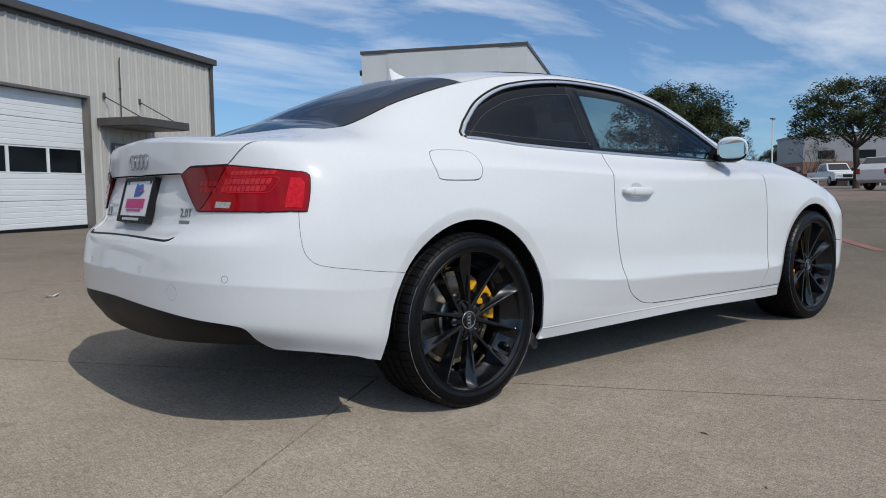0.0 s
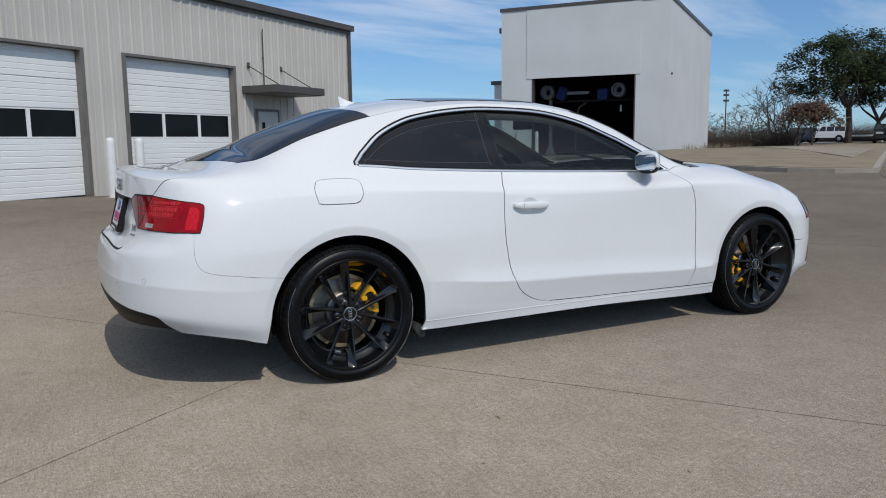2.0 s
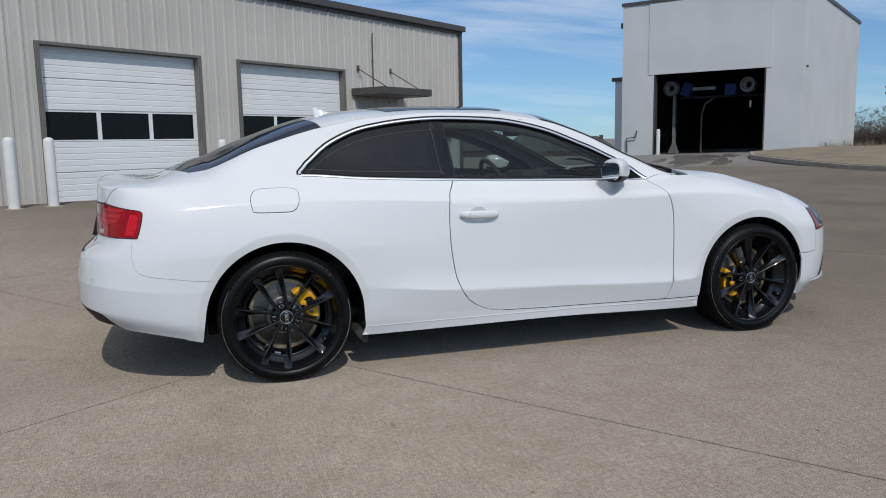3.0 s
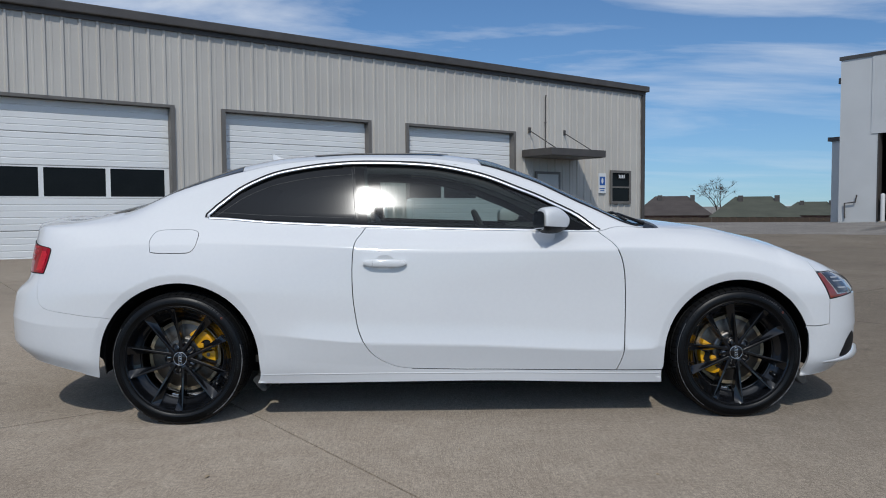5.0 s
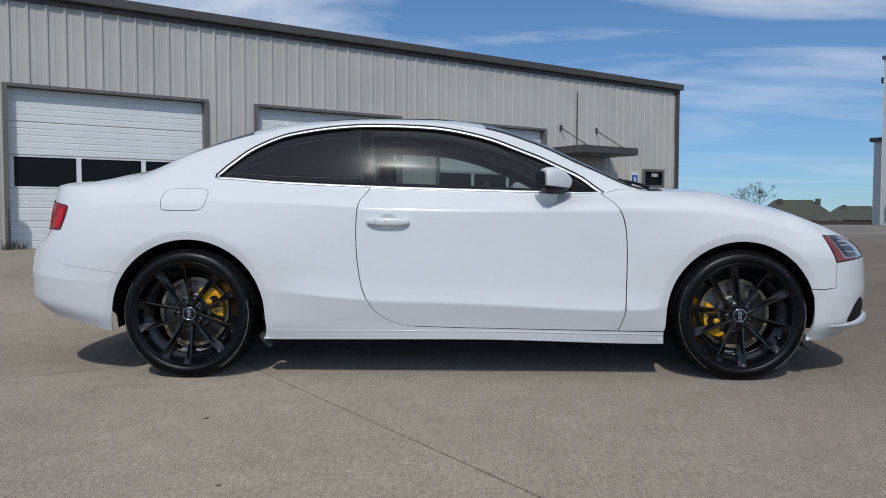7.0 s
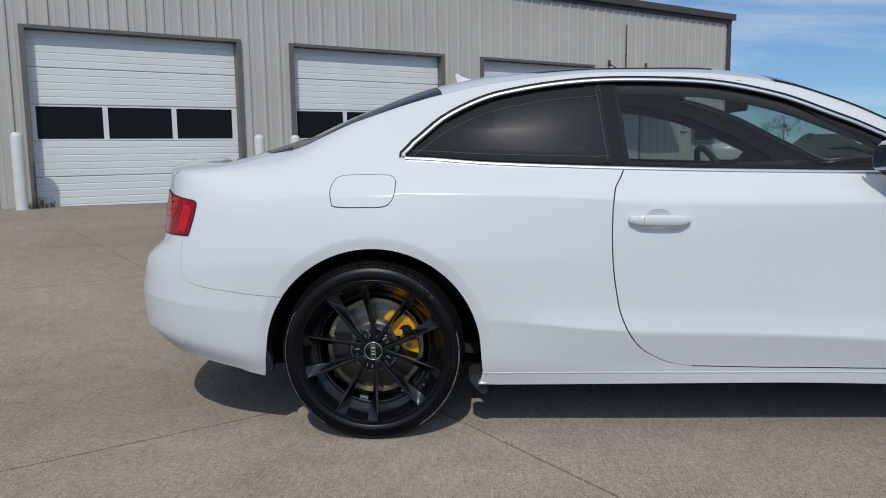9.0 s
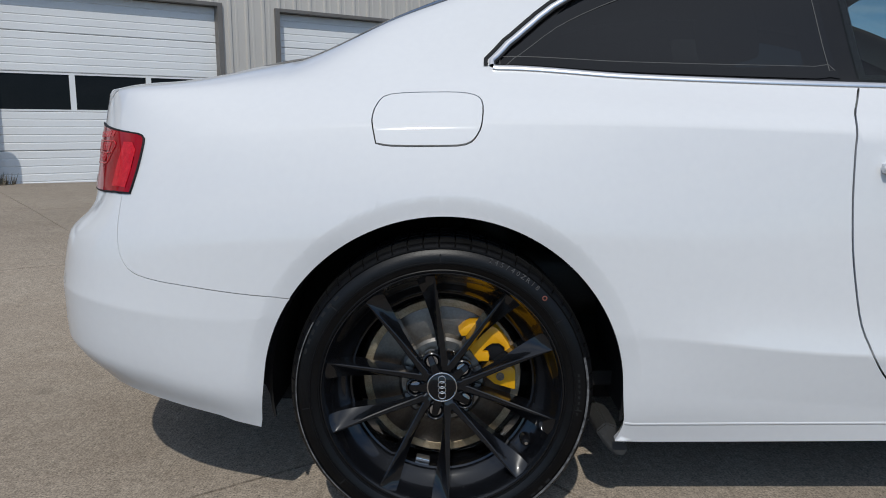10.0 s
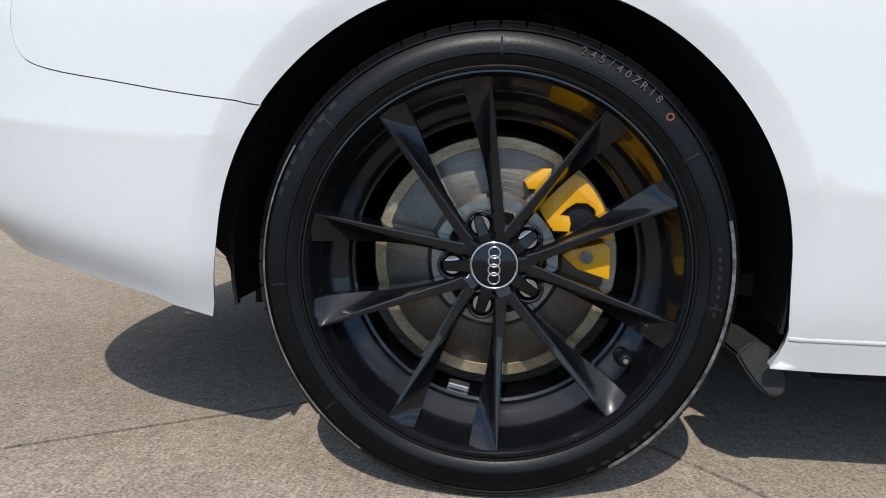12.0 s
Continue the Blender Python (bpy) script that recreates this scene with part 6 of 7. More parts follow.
def mirror_foot(side):
    bm = bmesh.new()
    prism(bm, [(1.86, .925), (1.97, .925), (2.05, .935), (1.93, .995), (1.88, 1.0), (1.86, .96)], -.775, -.735)
    bmesh.ops.bevel(bm, geom=list(bm.edges), offset=.006, segments=2, affect="EDGES")
    tube(bm, [(1.90, -.76, .955), (1.87, -.81, .945), (1.84, -.86, .945)], [.022, .020, .016], 10)
    return bm if side < 0 else mirrored(bm)


def mirror_base(side):
    return mirror_shape(side, True)


M_MIRROR = surface("mirror_glass", (0.75, 0.76, 0.74), (0.8, 0.81, 0.79), 0.03, 1.0, 3, 60, 0, rvar=0.01)
for i, side in enumerate((-1, 1)):
    d = DOOR_PARTS[i]
    part("handle_scoop", scoop(side), M_PAINT, d, smooth=True, angle=60)
    dh = part("door_handle", handle(side), M_PAINT, d, smooth=True, angle=50)
    py = skin([.945], [v_at(.945, .785)])[0][1]
    seam = boxed(.9443, .9457, py - .0345, py - .018, .773, .797)
    part("key_cap_seam", seam if side < 0 else mirrored(seam), M_FRAME, dh)
    mh = part("door_mirror", mirror_housing(side), M_PAINT, CAR, "white folding door mirror", smooth=True)
    part("mirror_glass", mirror_glass(side), M_MIRROR, mh)
    part("mirror_foot", mirror_foot(side), M_DARK, mh, smooth=True, angle=40)
    part("mirror_base", mirror_base(side), M_DARK, mh, "black lower bowl", smooth=True, angle=50)


def fin():
    bm = bmesh.new()
    prof = [(.300, 1.374, .001), (.308, 1.376, .003), (.328, 1.364, .007), (.355, 1.352, .012), (.39, 1.345, .016), (.41, 1.340, .012)]
    top = []
    for x, z, w in prof:
        top.append([bm.verts.new((x, -w * .4, z)), bm.verts.new((x, w * .4, z)), bm.verts.new((x + .012, .024 * min(1, w * 90), 1.316 + (x - .29) * .1)), bm.verts.new((x + .012, -.024 * min(1, w * 90), 1.316 + (x - .29) * .1))])
    for p, q in zip(top, top[1:]):
        for i in range(4):
            j = (i + 1) % 4
            bm.faces.new((p[i], p[j], q[j], q[i]))
    bm.faces.new(top[0]); bm.faces.new(top[-1])
    bmesh.ops.recalc_face_normals(bm, faces=bm.faces)
    return bm


part("roof_aerial", fin(), M_PAINT, CAR, "white shark-fin aerial", smooth=True, angle=50)

# tail: rings, badges, plate, sensors
def tail_at(y, z, lift=.002):
    s, v = svy(y, z) if abs(y) > .004 else (S_REAR, v_at(S_REAR, z))
    P, n = skin([s], [v])[0], skin_normal(np.array([s]), np.array([v]))[0]
    if y > 0:
        P, n = P * (1, -1, 1), n * (1, -1, 1)
    P = np.array((P[0], y, P[2]))
    yv = Vector(-n)
    xv = Vector((0, -1, 0)); xv = (xv - yv * xv.dot(yv)).normalized()
    m = Matrix((xv, yv, xv.cross(yv))).transposed().to_4x4()
    m.translation = Vector(P + n * lift)
    return m


def face_edge(z):
    """Half width of the lid's lower face at a height, between the lamps and down to its rounded corners."""
    return float(np.interp(z, (.650, .653, .658, .666, .68, .745, .866), (.40, .425, .440, .450, .459, .4815, .3755)))


def face_x(y, z):
    """Depth of the lid's lower face, which leans back under a ledge."""
    out = svy(max(abs(y), .005), z)
    edge, plan = skin([out[0]], [out[1]])[0][0], .11 * y * y
    e = min(1.0, max(0.0, (face_edge(z) - abs(y)) / .10))
    deep = max(edge + .004, -.906 + (z - .69) * .29 + plan)
    foot = min(1.0, max(0.0, (z - .650) / .045))
    deep = edge + .004 + (deep - edge - .004) * foot * foot * (3 - 2 * foot)
    hold = .15 + .55 * min(1.0, max(0.0, (z - .70) / .08))
    return edge + .003 + (deep - edge - .003) * (hold + (1 - hold) * e * e * (3 - 2 * e))


def face_at(y, z, lift=.001):
    """A place on the lid's lower face, y to the left of the car, turned to lie on it."""
    p = Vector((face_x(y, z), y, z))
    across = (Vector((face_x(y - .01, z), y - .01, z)) - p).normalized()
    up = (Vector((face_x(y, z + .01), y, z + .01)) - p).normalized()
    yv = up.cross(across).normalized()
    m = Matrix((across, yv, across.cross(yv))).transposed().to_4x4()
    m.translation = p - yv * lift
    return m


def lid_face():
    bm = bmesh.new()
    us = np.linspace(-1, 1, 49)
    rows = []
    for z in [.868] + list(np.linspace(.8655, .745, 12)) + list(np.linspace(.735, .68, 6)) + [.672, .666, .662, .658, .6555, .653, .651, .650]:
        h = face_edge(min(z, .866)) + (.001 if z < .867 else 0) + .008 * min(1.0, max(0.0, (z - .70) / .05))
        row = []
        for u in us:
            y = u * h
            if z > .867:
                q = svy(max(abs(y), .005), z)
                x = skin([q[0]], [q[1]])[0][0] + .001
            else:
                x = face_x(y, z)
            row.append(bm.verts.new((x, y, z)))
        rows.append(row)
    for a, b in zip(rows, rows[1:]):
        for k in range(len(us) - 1):
            bm.faces.new((a[k + 1], a[k], b[k], b[k + 1]))
    bmesh.ops.recalc_face_normals(bm, faces=bm.faces)
    if sum(f.normal.x for f in bm.faces) > 0:
        bmesh.ops.reverse_faces(bm, faces=bm.faces)
    return bm


part("lower_face", lid_face(), M_PAINT, TRUNK, smooth=True, angle=35)
M_EMBLEM = surface("dull_chrome", (0.26, 0.27, 0.29), (0.42, 0.43, 0.45), 0.18, 1.0, 30, 120, 0.02, rvar=0.05)
ME_RING = ring_mesh("ring", .0262, .0034, M_EMBLEM, 40)
ME_RING.name = "emblem_ring"
for k in range(4):
    shared("emblem_ring", ME_RING, TRUNK, tail_at(-(k - 1.5) * .0465, .922, .0045))
for y, w in ((.43, .035), (.385, .03)):
    part("badge_bar", boxed(-w / 2, w / 2, -.004, 0, -.018, .018, bevel=.003), M_EMBLEM, TRUNK, at=face_at(y, .735))


def word(text, size, mat, parent, at, name="lettering", deep=.0012):
    cu = bpy.data.curves.new(name, "FONT")
    cu.body, cu.size, cu.align_x, cu.align_y, cu.extrude = text, size, "CENTER", "CENTER", deep
    ob = bpy.data.objects.new(name, cu)
    me = bpy.data.meshes.new_from_object(ob)
    bpy.data.objects.remove(ob); bpy.data.curves.remove(cu)
    me.materials.append(mat)
    me.transform(pose(0, 0, 0, 90, 0, 0))
    return shared(name, me, parent, at)


word("2.0T", .042, M_EMBLEM, TRUNK, face_at(-.412, .736, .0015))
part("badge_bar", boxed(-.035, .035, -.003, 0, -.005, .005, bevel=.001), M_EMBLEM, TRUNK, at=face_at(-.412, .706))

PLATE_AT = face_at(0, .777, .014)
PLATE = part("licence_plate", boxed(-.152, .152, -.002, .004, -.078, .078), M_WHITE, CAR, "dealer plate in a dark frame", at=PLATE_AT)
for a in ((-.16, .16, .072, .086), (-.16, .16, -.086, -.062), (-.16, -.148, -.062, .072), (.148, .16, -.062, .072)):
    part("plate_frame", boxed(a[0], a[1], -.008, .020, a[2], a[3], bevel=.002), M_DARK, PLATE)
part("plate_print", boxed(-.10, .095, -.0045, -.0022, -.032, .004, bevel=.001), M_MAGENTA, PLATE)
part("plate_print", boxed(-.085, .07, -.0043, -.0022, -.044, -.036), M_MAGENTA, PLATE)
part("plate_print", prism(bmesh.new(), [(-.03, .012), (.03, .014), (.06, .03), (.045, .06), (.0, .055), (-.02, .064), (-.03, .04)], -.0043, -.0022), M_BLUE, PLATE)
part("plate_print", boxed(.02, .07, -.0056, -.0044, .03, .036), M_MAGENTA, PLATE)
for x in (-.12, .12):
    part("screw", revolve(bmesh.new(), [(0, -.007), (.005, -.006), (.006, -.002)], 12), M_NUT, PLATE, at=pose(x, 0, .066))
part("frame_bar", boxed(-.09, .09, -.0095, -.0082, -.080, -.070), M_SILVER, PLATE)

ME_SENSOR = ring_mesh("parking_sensor", .0112, .0006, M_FRAME, 24, flat=.3)
for y, z in ((-.715, .535), (.715, .535), (-.28, .545), (.28, .545)):
    shared("parking_sensor", ME_SENSOR, CAR, tail_at(y, z, .0006))
ME_TOW = ring_mesh("tow_cover", .026, .0004, M_FRAME, 32, flat=.3)
shared("tow_cover", ME_TOW, CAR, tail_at(-.50, .482, .0004))
for y in (.46, .54):
    part("exhaust_pipe", tube(bmesh.new(), [(-.885, y, .335), (-.70, y, .335)], .030, 18, cap=False), M_CHROME, CAR, smooth=True)

# tail lamp insides
def lamp_patch(name, pts, mat, parent, lift, label=""):
    panel(name, [svy(*p) for p in pts], mat, parent, gap=0, lift=lift, lip=.003, step=.015, label=label)


panel("light_bar", [sv(-.680, .848), sv(-.655, .847), sv(-.646, .832), sv(-.667, .752), sv(-.708, .753), sv(-.696, .80)], M_REDLT, OUT_LAMP, gap=0, lift=.0052, lip=.003, step=.015)
for z1, z0, y0, n in ((.872, .859, .63, 9), (.848, .829, .610, 10), (.824, .806, .600, 10)):
    for k in range(n):
        y = y0 + k * .0152
        lamp_patch("led", [(y, z1), (y + .0125, z1 - .001), (y + .0095, z0), (y - .003, z0 + .001)], M_LED, OUT_LAMP, .0050)
GUIDE = [(.598, .802), (.604, .812), (.622, .847), (.632, .852), (.768, .850), (.777, .846), (.778, .838), (.764, .806), (.756, .802), (.598, .802)]
strip("light_guide", [svy(p[0] + (q[0] - p[0]) * k / 8, p[1] + (q[1] - p[1]) * k / 8) for p, q in zip(GUIDE, GUIDE[1:]) for k in range(8)], .0034, .0008, M_REDLT, OUT_LAMP, lift=.0050)
strip("light_guide", [svy(.606 + .0162 * k, .8265 - .0002 * k) for k in range(11)], .0026, .0008, M_REDLT, OUT_LAMP, lift=.0050)
LAMP_RIM = [LAMP_A, LAMP_TOP, LAMP_F] + LAMP_HIGH[::-1] + LAMP_ROUND[::-1] + [LAMP_C, LAMP_D] + LAMP_LOW[::-1] + [LAMP_FB, LAMP_B, LAMP_A]
strip("lamp_gasket", LAMP_RIM, .0045, .0035, M_DARK, CAR, lift=.001)
lamp_patch("reversing_light", [(.583, .775), (.644, .772), (.640, .753), (.578, .755)], M_CLEAR, OUT_LAMP, .0054, "clear reversing lens")
for z1, z0 in ((.842, .826), (.820, .806)):
    for k in range(4):
        y = .500 + k * .021
        lamp_patch("led", [(y, z1), (y + .016, z1 - .001), (y + .012, z0), (y - .004, z0 + .001)], M_RED, IN_LAMP, .0050)

# headlamp insides and the fog grille
M_AMBER = surface("amber_red_marker", (0.20, 0.03, 0.02), (0.30, 0.055, 0.035), 0.25, 0, 20, 90, 0.1, coat=1.0)
M_LAMPDK = surface("headlamp_black", (0.03, 0.03, 0.033), (0.10, 0.10, 0.105), 0.15, 0.3, 20, 60, 0.0, coat=1.0)
def sx(x, z):
    return sv(x, z)


panel("marker", [sx(3.167, .711), sx(3.188, .711), sx(3.268, .605), sx(3.345, .607), sx(3.352, .601), sx(3.224, .589)], M_AMBER, HEAD, gap=0, lift=.003, lip=.002, step=.02, label="brown-red side marker")
panel("lamp_mask", [sx(3.196, .711), sx(3.262, .711), sx(3.345, .655), sx(3.366, .612), sx(3.278, .612)], M_LAMPDK, HEAD, gap=0, lift=.003, lip=.002, step=.02)
for z in (.690, .672, .640):
    panel("light_strip", [sx(3.225 + (.711 - z) * .7, z), sx(3.31 + (.711 - z) * .5, z - .004), sx(3.31 + (.711 - z) * .5, z - .010), sx(3.23 + (.711 - z) * .7, z - .007)], M_CLEAR, HEAD, gap=0, lift=.0045, lip=.001, step=.02)
strip("lamp_seal", light + [light[0]], .005, .0015, M_DARK, HEAD)
panel("fog_grille", spline([sx(3.40, .405), sx(3.37, .385), sx(3.335, .345), sx(3.305, .285), sx(3.40, .295), sx(3.44, .33), sx(3.43, .38), sx(3.40, .405)], 4)[:-1], M_DARK, CAR, gap=0, lift=.003, lip=.002, step=.02)
strip("bumper_lip", [sx(3.20, .262), sx(3.28, .264), sx(3.36, .270), sx(3.43, .281), sx(3.50, .296), (3.75, .83), (4.1, .80)], .040, .030, M_PAINT, CAR, taper=.45)

# flaps ahead of the wheels
for cx in (.405, 3.12):
    for side in (-1, 1):
        bm = bmesh.new()
        x0 = cx - .012 if cx < 1 else cx - .01
        prism(bm, [(x0 - .052, .205), (x0 - .040, .186), (x0 - .022, .163), (x0 - .006, .148), (x0 + .006, .144), (x0 + .016, .148), (x0 + .021, .158), (x0 + .020, .172), (x0 + .012, .190), (x0 - .002, .215), (x0 - .030, .225)], side * .70, side * .840)
        bmesh.ops.bevel(bm, geom=list(bm.edges), offset=.004, segments=2, affect="EDGES")
        part("air_flap", bm, M_FLAP, CAR, smooth=True, angle=40)

# ---- cabin ----
def cushion(x0, x1, y0, y1, z0, z1, lean=0.0, b=.05):
    bm = boxed(x0, x1, y0, y1, z0, z1, bevel=b)
    for v in bm.verts:
        v.co.x -= lean * (v.co.z - z0)
    return bm


def front_seat(y):
    st = part("car_seat", cushion(.98, 1.50, y - .25, y + .25, .36, .53), M_LEATHER, CAR, "dark leather front seat", smooth=True)
    part("backrest", cushion(.92, 1.06, y - .25, y + .25, .50, 1.02, .32, .05), M_LEATHER, st, smooth=True)
    part("headrest", cushion(.725, .82, y - .13, y + .13, 1.04, 1.19, .2, .04), M_LEATHER, st, smooth=True)


front_seat(-.36)
front_seat(.36)
rs = part("rear_seat", cushion(.15, .62, -.58, .58, .40, .58), M_LEATHER, CAR, smooth=True)
part("backrest", cushion(.10, .22, -.58, .58, .56, .96, .45, .05), M_LEATHER, rs, smooth=True)
cab = part("dashboard", boxed(1.78, 2.28, -.68, .68, .60, .90, bevel=.06), M_TRIM, CAR, smooth=True)
part("instrument_hood", boxed(1.74, 1.95, .22, .52, .86, .95, bevel=.03), M_TRIM, cab, smooth=True)
part("cabin_floor", boxed(.05, 2.3, -.70, .70, .265, .30), M_TRIM, CAR)
part("parcel_shelf", boxed(-.45, .12, -.62, .62, .90, .93), M_TRIM, CAR)
sw = part("steering_wheel", revolve(bmesh.new(), [(.180 + .016 * math.cos(t), .016 * math.sin(t)) for t in (2 * math.pi * k / 10 for k in range(10))], 40, close=True), M_TRIM, CAR, smooth=True, at=pose(1.60, .36, .86, 0, 0, 90) @ pose(0, 0, 0, -24, 0, 0))
part("spoke_plate", boxed(-.165, .165, -.008, .008, -.03, .02, bevel=.006), M_TRIM, sw)
part("horn_pad", boxed(-.06, .06, -.03, .012, -.05, .05, bevel=.015), M_TRIM, sw)
im = part("rear_view_mirror", boxed(1.555, 1.585, -.11, .11, 1.185, 1.25, bevel=.012), M_DARK, CAR, smooth=True)
part("mirror_stem", tube(bmesh.new(), [(1.585, 0, 1.235), (1.64, 0, 1.285)], .012), M_DARK, im)
panel("headliner", [(s, 6.02) for s in np.arange(.10, 1.48, .08)] + [(1.46, 6.0), (1.43, 8.0), (.2, 8.0)], M_BEIGE, CAR, "whole", lift=-.03, lip=0, gap=0)
panel("pillar_trim", [(1.10, 6.16), (2.24, 6.16), (2.14, 5.5)] + [p for p in CHROME_TOP if 1.1 < p[0] < 2.05], M_BEIGE, CAR, lift=-.03, lip=0, gap=0, label="beige pillar trim")
panel("quarter_trim", [(-.40, 5.0), (-.30, 5.95), (.15, 5.95), (.25, 5.7), (.10, 5.1)], M_TRIM, CAR, lift=-.03, lip=0, gap=0)


# wipers parked at the foot of the windscreen
for y0, y1 in ((-.62, .02), (.10, .62)):
    wp = part("wiper", tube(bmesh.new(), [(2.355, y0, .962), (2.31, y0 + .04, .982), (2.30 - .03 * abs(y1), (y0 + y1) / 2, 1.012), (2.305, y1, 1.012)], [.010, .008, .006, .004], 8), M_DARK, CAR, smooth=True)
    part("wiper_blade", tube(bmesh.new(), [(2.265, y0 + .02, .980), (2.270, (y0 + y1) / 2, 1.020), (2.29, y1, 1.012)], .006, 6), M_DARK, wp)

# ---- planted strip by the wash, with its kerb ----
M_BARK = surface("dark_bark", (0.045, 0.034, 0.026), (0.085, 0.066, 0.05), 0.95, 0, 3, 30, 0.6, dist=0.02)
M_BARE = surface("bare_twigs", (0.055, 0.040, 0.029), (0.10, 0.074, 0.054), 0.95, 0, 3, 30, 0.3)
M_BROWNLEAF = surface("brown_leaves", (0.060, 0.036, 0.022), (0.13, 0.075, 0.042), 0.85, 0, 1.2, 12, 0.3)
M_WALK = concrete("pale_sidewalk", (0.25, 0.213, 0.168), (0.31, 0.268, 0.213))


def leaf_material(name, a, b):
    m, N, L, P = principled(name)
    g = N.new("ShaderNodeNewGeometry")
    rp = N.new("ShaderNodeValToRGB")
    rp.color_ramp.elements[0].color, rp.color_ramp.elements[1].color = (*a, 1), (*b, 1)
    L.new(g.outputs["Random Per Island"], rp.inputs[0]); L.new(rp.outputs["Color"], P.inputs["Base Color"])
    P.inputs["Roughness"].default_value = 0.75
    P.inputs["Specular IOR Level"].default_value = 0.15
    return m


M_LEAF = leaf_material("live_oak_leaves", (0.010, 0.017, 0.006), (0.046, 0.060, 0.020))


def raised(name, outline, dz, mat, label, category, wall=0.14, kind="structure", inner=None):
    bm = bmesh.new()
    t = [bm.verts.new((x, y, lie(x, y) + dz)) for x, y in outline]
    b = [bm.verts.new((x, y, lie(x, y) + dz - wall)) for x, y in outline]
    bmesh.ops.triangle_fill(bm, use_beauty=True, edges=[bm.edges.new((t[i], t[(i + 1) % len(t)])) for i in range(len(t))])
    for i in range(len(t)):
        j = (i + 1) % len(t)
        bm.faces.new((t[i], t[j], b[j], b[i]))
    bmesh.ops.recalc_face_normals(bm, faces=bm.faces)
    return tagged(new(name, mesh_of(bm, name, mat)), label, category, kind=kind)


def rounded(pts, step=1.2):
    out = []
    for i in range(len(pts)):
        a, b = pts[i], pts[(i + 1) % len(pts)]
        n = max(1, int(math.hypot(b[0] - a[0], b[1] - a[1]) / step))
        out += [(a[0] + (b[0] - a[0]) * k / n, a[1] + (b[1] - a[1]) * k / n) for k in range(n)]
    return out


def shrink(pts, d):
    p = np.array(pts)
    t = np.roll(p, -1, 0) - np.roll(p, 1, 0)
    t /= np.linalg.norm(t, axis=1, keepdims=True)
    return [tuple(q) for q in p + np.stack([t[:, 1], -t[:, 0]], 1) * -d]


ISLAND = rounded([(17.9, 7.9), (28, 13.9), (58, 31.5), (66, 50), (38, 31.8), (25.0, 21.0), (23.7, 21.2), (20.6, 20.6), (19.0, 18.6), (17.8, 15.6), (16.7, 12.0), (16.6, 9.6), (17.0, 8.5)])
raised("kerb", ISLAND, 0.13, M_KERB, "pale concrete kerb round the planted strip", "kerb")
raised("verge", shrink(ISLAND, 0.16), 0.145, M_GRASS, "dry tan winter grass and bare soil", "verge", wall=0.02)
raised("path", rounded([(22.0, 11.4), (23.6, 12.2), (33, 17.6), (36.5, 24.5), (34.5, 26)]), 0.16, M_WALK, "pale concrete footpath across the dry verge", "path", wall=0.02)
raised("fire_lane_paint", rounded([(7.9, 0.52), (14.7, 5.25), (14.62, 5.37), (7.82, 0.64)]), 0.006, M_REDPAINT, "faded red fire-lane stripe on the concrete", "paint", wall=0.004)
raised("brick_drive", rounded([(17.5, 5.4), (30, 12.2), (44, 19.5), (46, 15), (32, 6), (20, 2.8)]), -0.016, concrete("brown_drive", (0.19, 0.14, 0.115), (0.26, 0.20, 0.165)), "brownish paved drive between the kerbs", "drive", wall=0.05)


def tuft(name, label, x, y, n, r, h, mat, seed):
    rnd = random.Random(seed)
    bm = bmesh.new()
    for _ in range(n):
        a, q = rnd.uniform(0, 6.28), r * math.sqrt(rnd.random())
        px, py = x + q * math.cos(a), y + q * math.sin(a)
        b = rnd.uniform(0, 6.28)
        w = 0.012
        hh = h * rnd.uniform(.4, 1)
        z = lie(px, py)
        l = rnd.uniform(-.08, .08), rnd.uniform(-.08, .08)
        bm.faces.new([bm.verts.new(c) for c in ((px - w * math.cos(b), py - w * math.sin(b), z), (px + w * math.cos(b), py + w * math.sin(b), z), (px + l[0], py + l[1], z + hh))])
    return tagged(new(name, mesh_of(bm, name, mat)), label, "weeds", kind="stuff")


tuft("weeds", "dry weeds against the garage door", -7.2, 9.85, 120, .28, .22, M_GRASS, 3)
tuft("dry_grass", "tall dry grass along the verge", 27.5, 22.0, 400, 1.6, .5, M_GRASS, 4)


# ---- trees ----
def limb(bm, p, d, length, r, rnd, depth, tips, spread=.55):
    pts, rs = [p], [r]
    q, v = Vector(p), Vector(d).normalized()
    n = 4
    for k in range(n):
        v = (v + Vector((rnd.uniform(-.22, .22), rnd.uniform(-.22, .22), rnd.uniform(-.08, .16)))).normalized()
        q = q + v * (length / n)
        pts.append(tuple(q)); rs.append(r * (1 - .45 * (k + 1) / n))
    tube(bm, pts, rs, 6, cap=False)
    if depth == 0:
        tips.append((q, v))
        return
    for k in range(rnd.choice((2, 3, 3))):
        a = rnd.uniform(0, 6.28)
        o = v.orthogonal().normalized()
        w = v * 1.0 + (o * math.cos(a) + v.cross(o) * math.sin(a)) * rnd.uniform(spread * .7, spread * 1.5)
        limb(bm, tuple(q), w, length * rnd.uniform(.62, .85), r * .55, rnd, depth - 1, tips, spread)


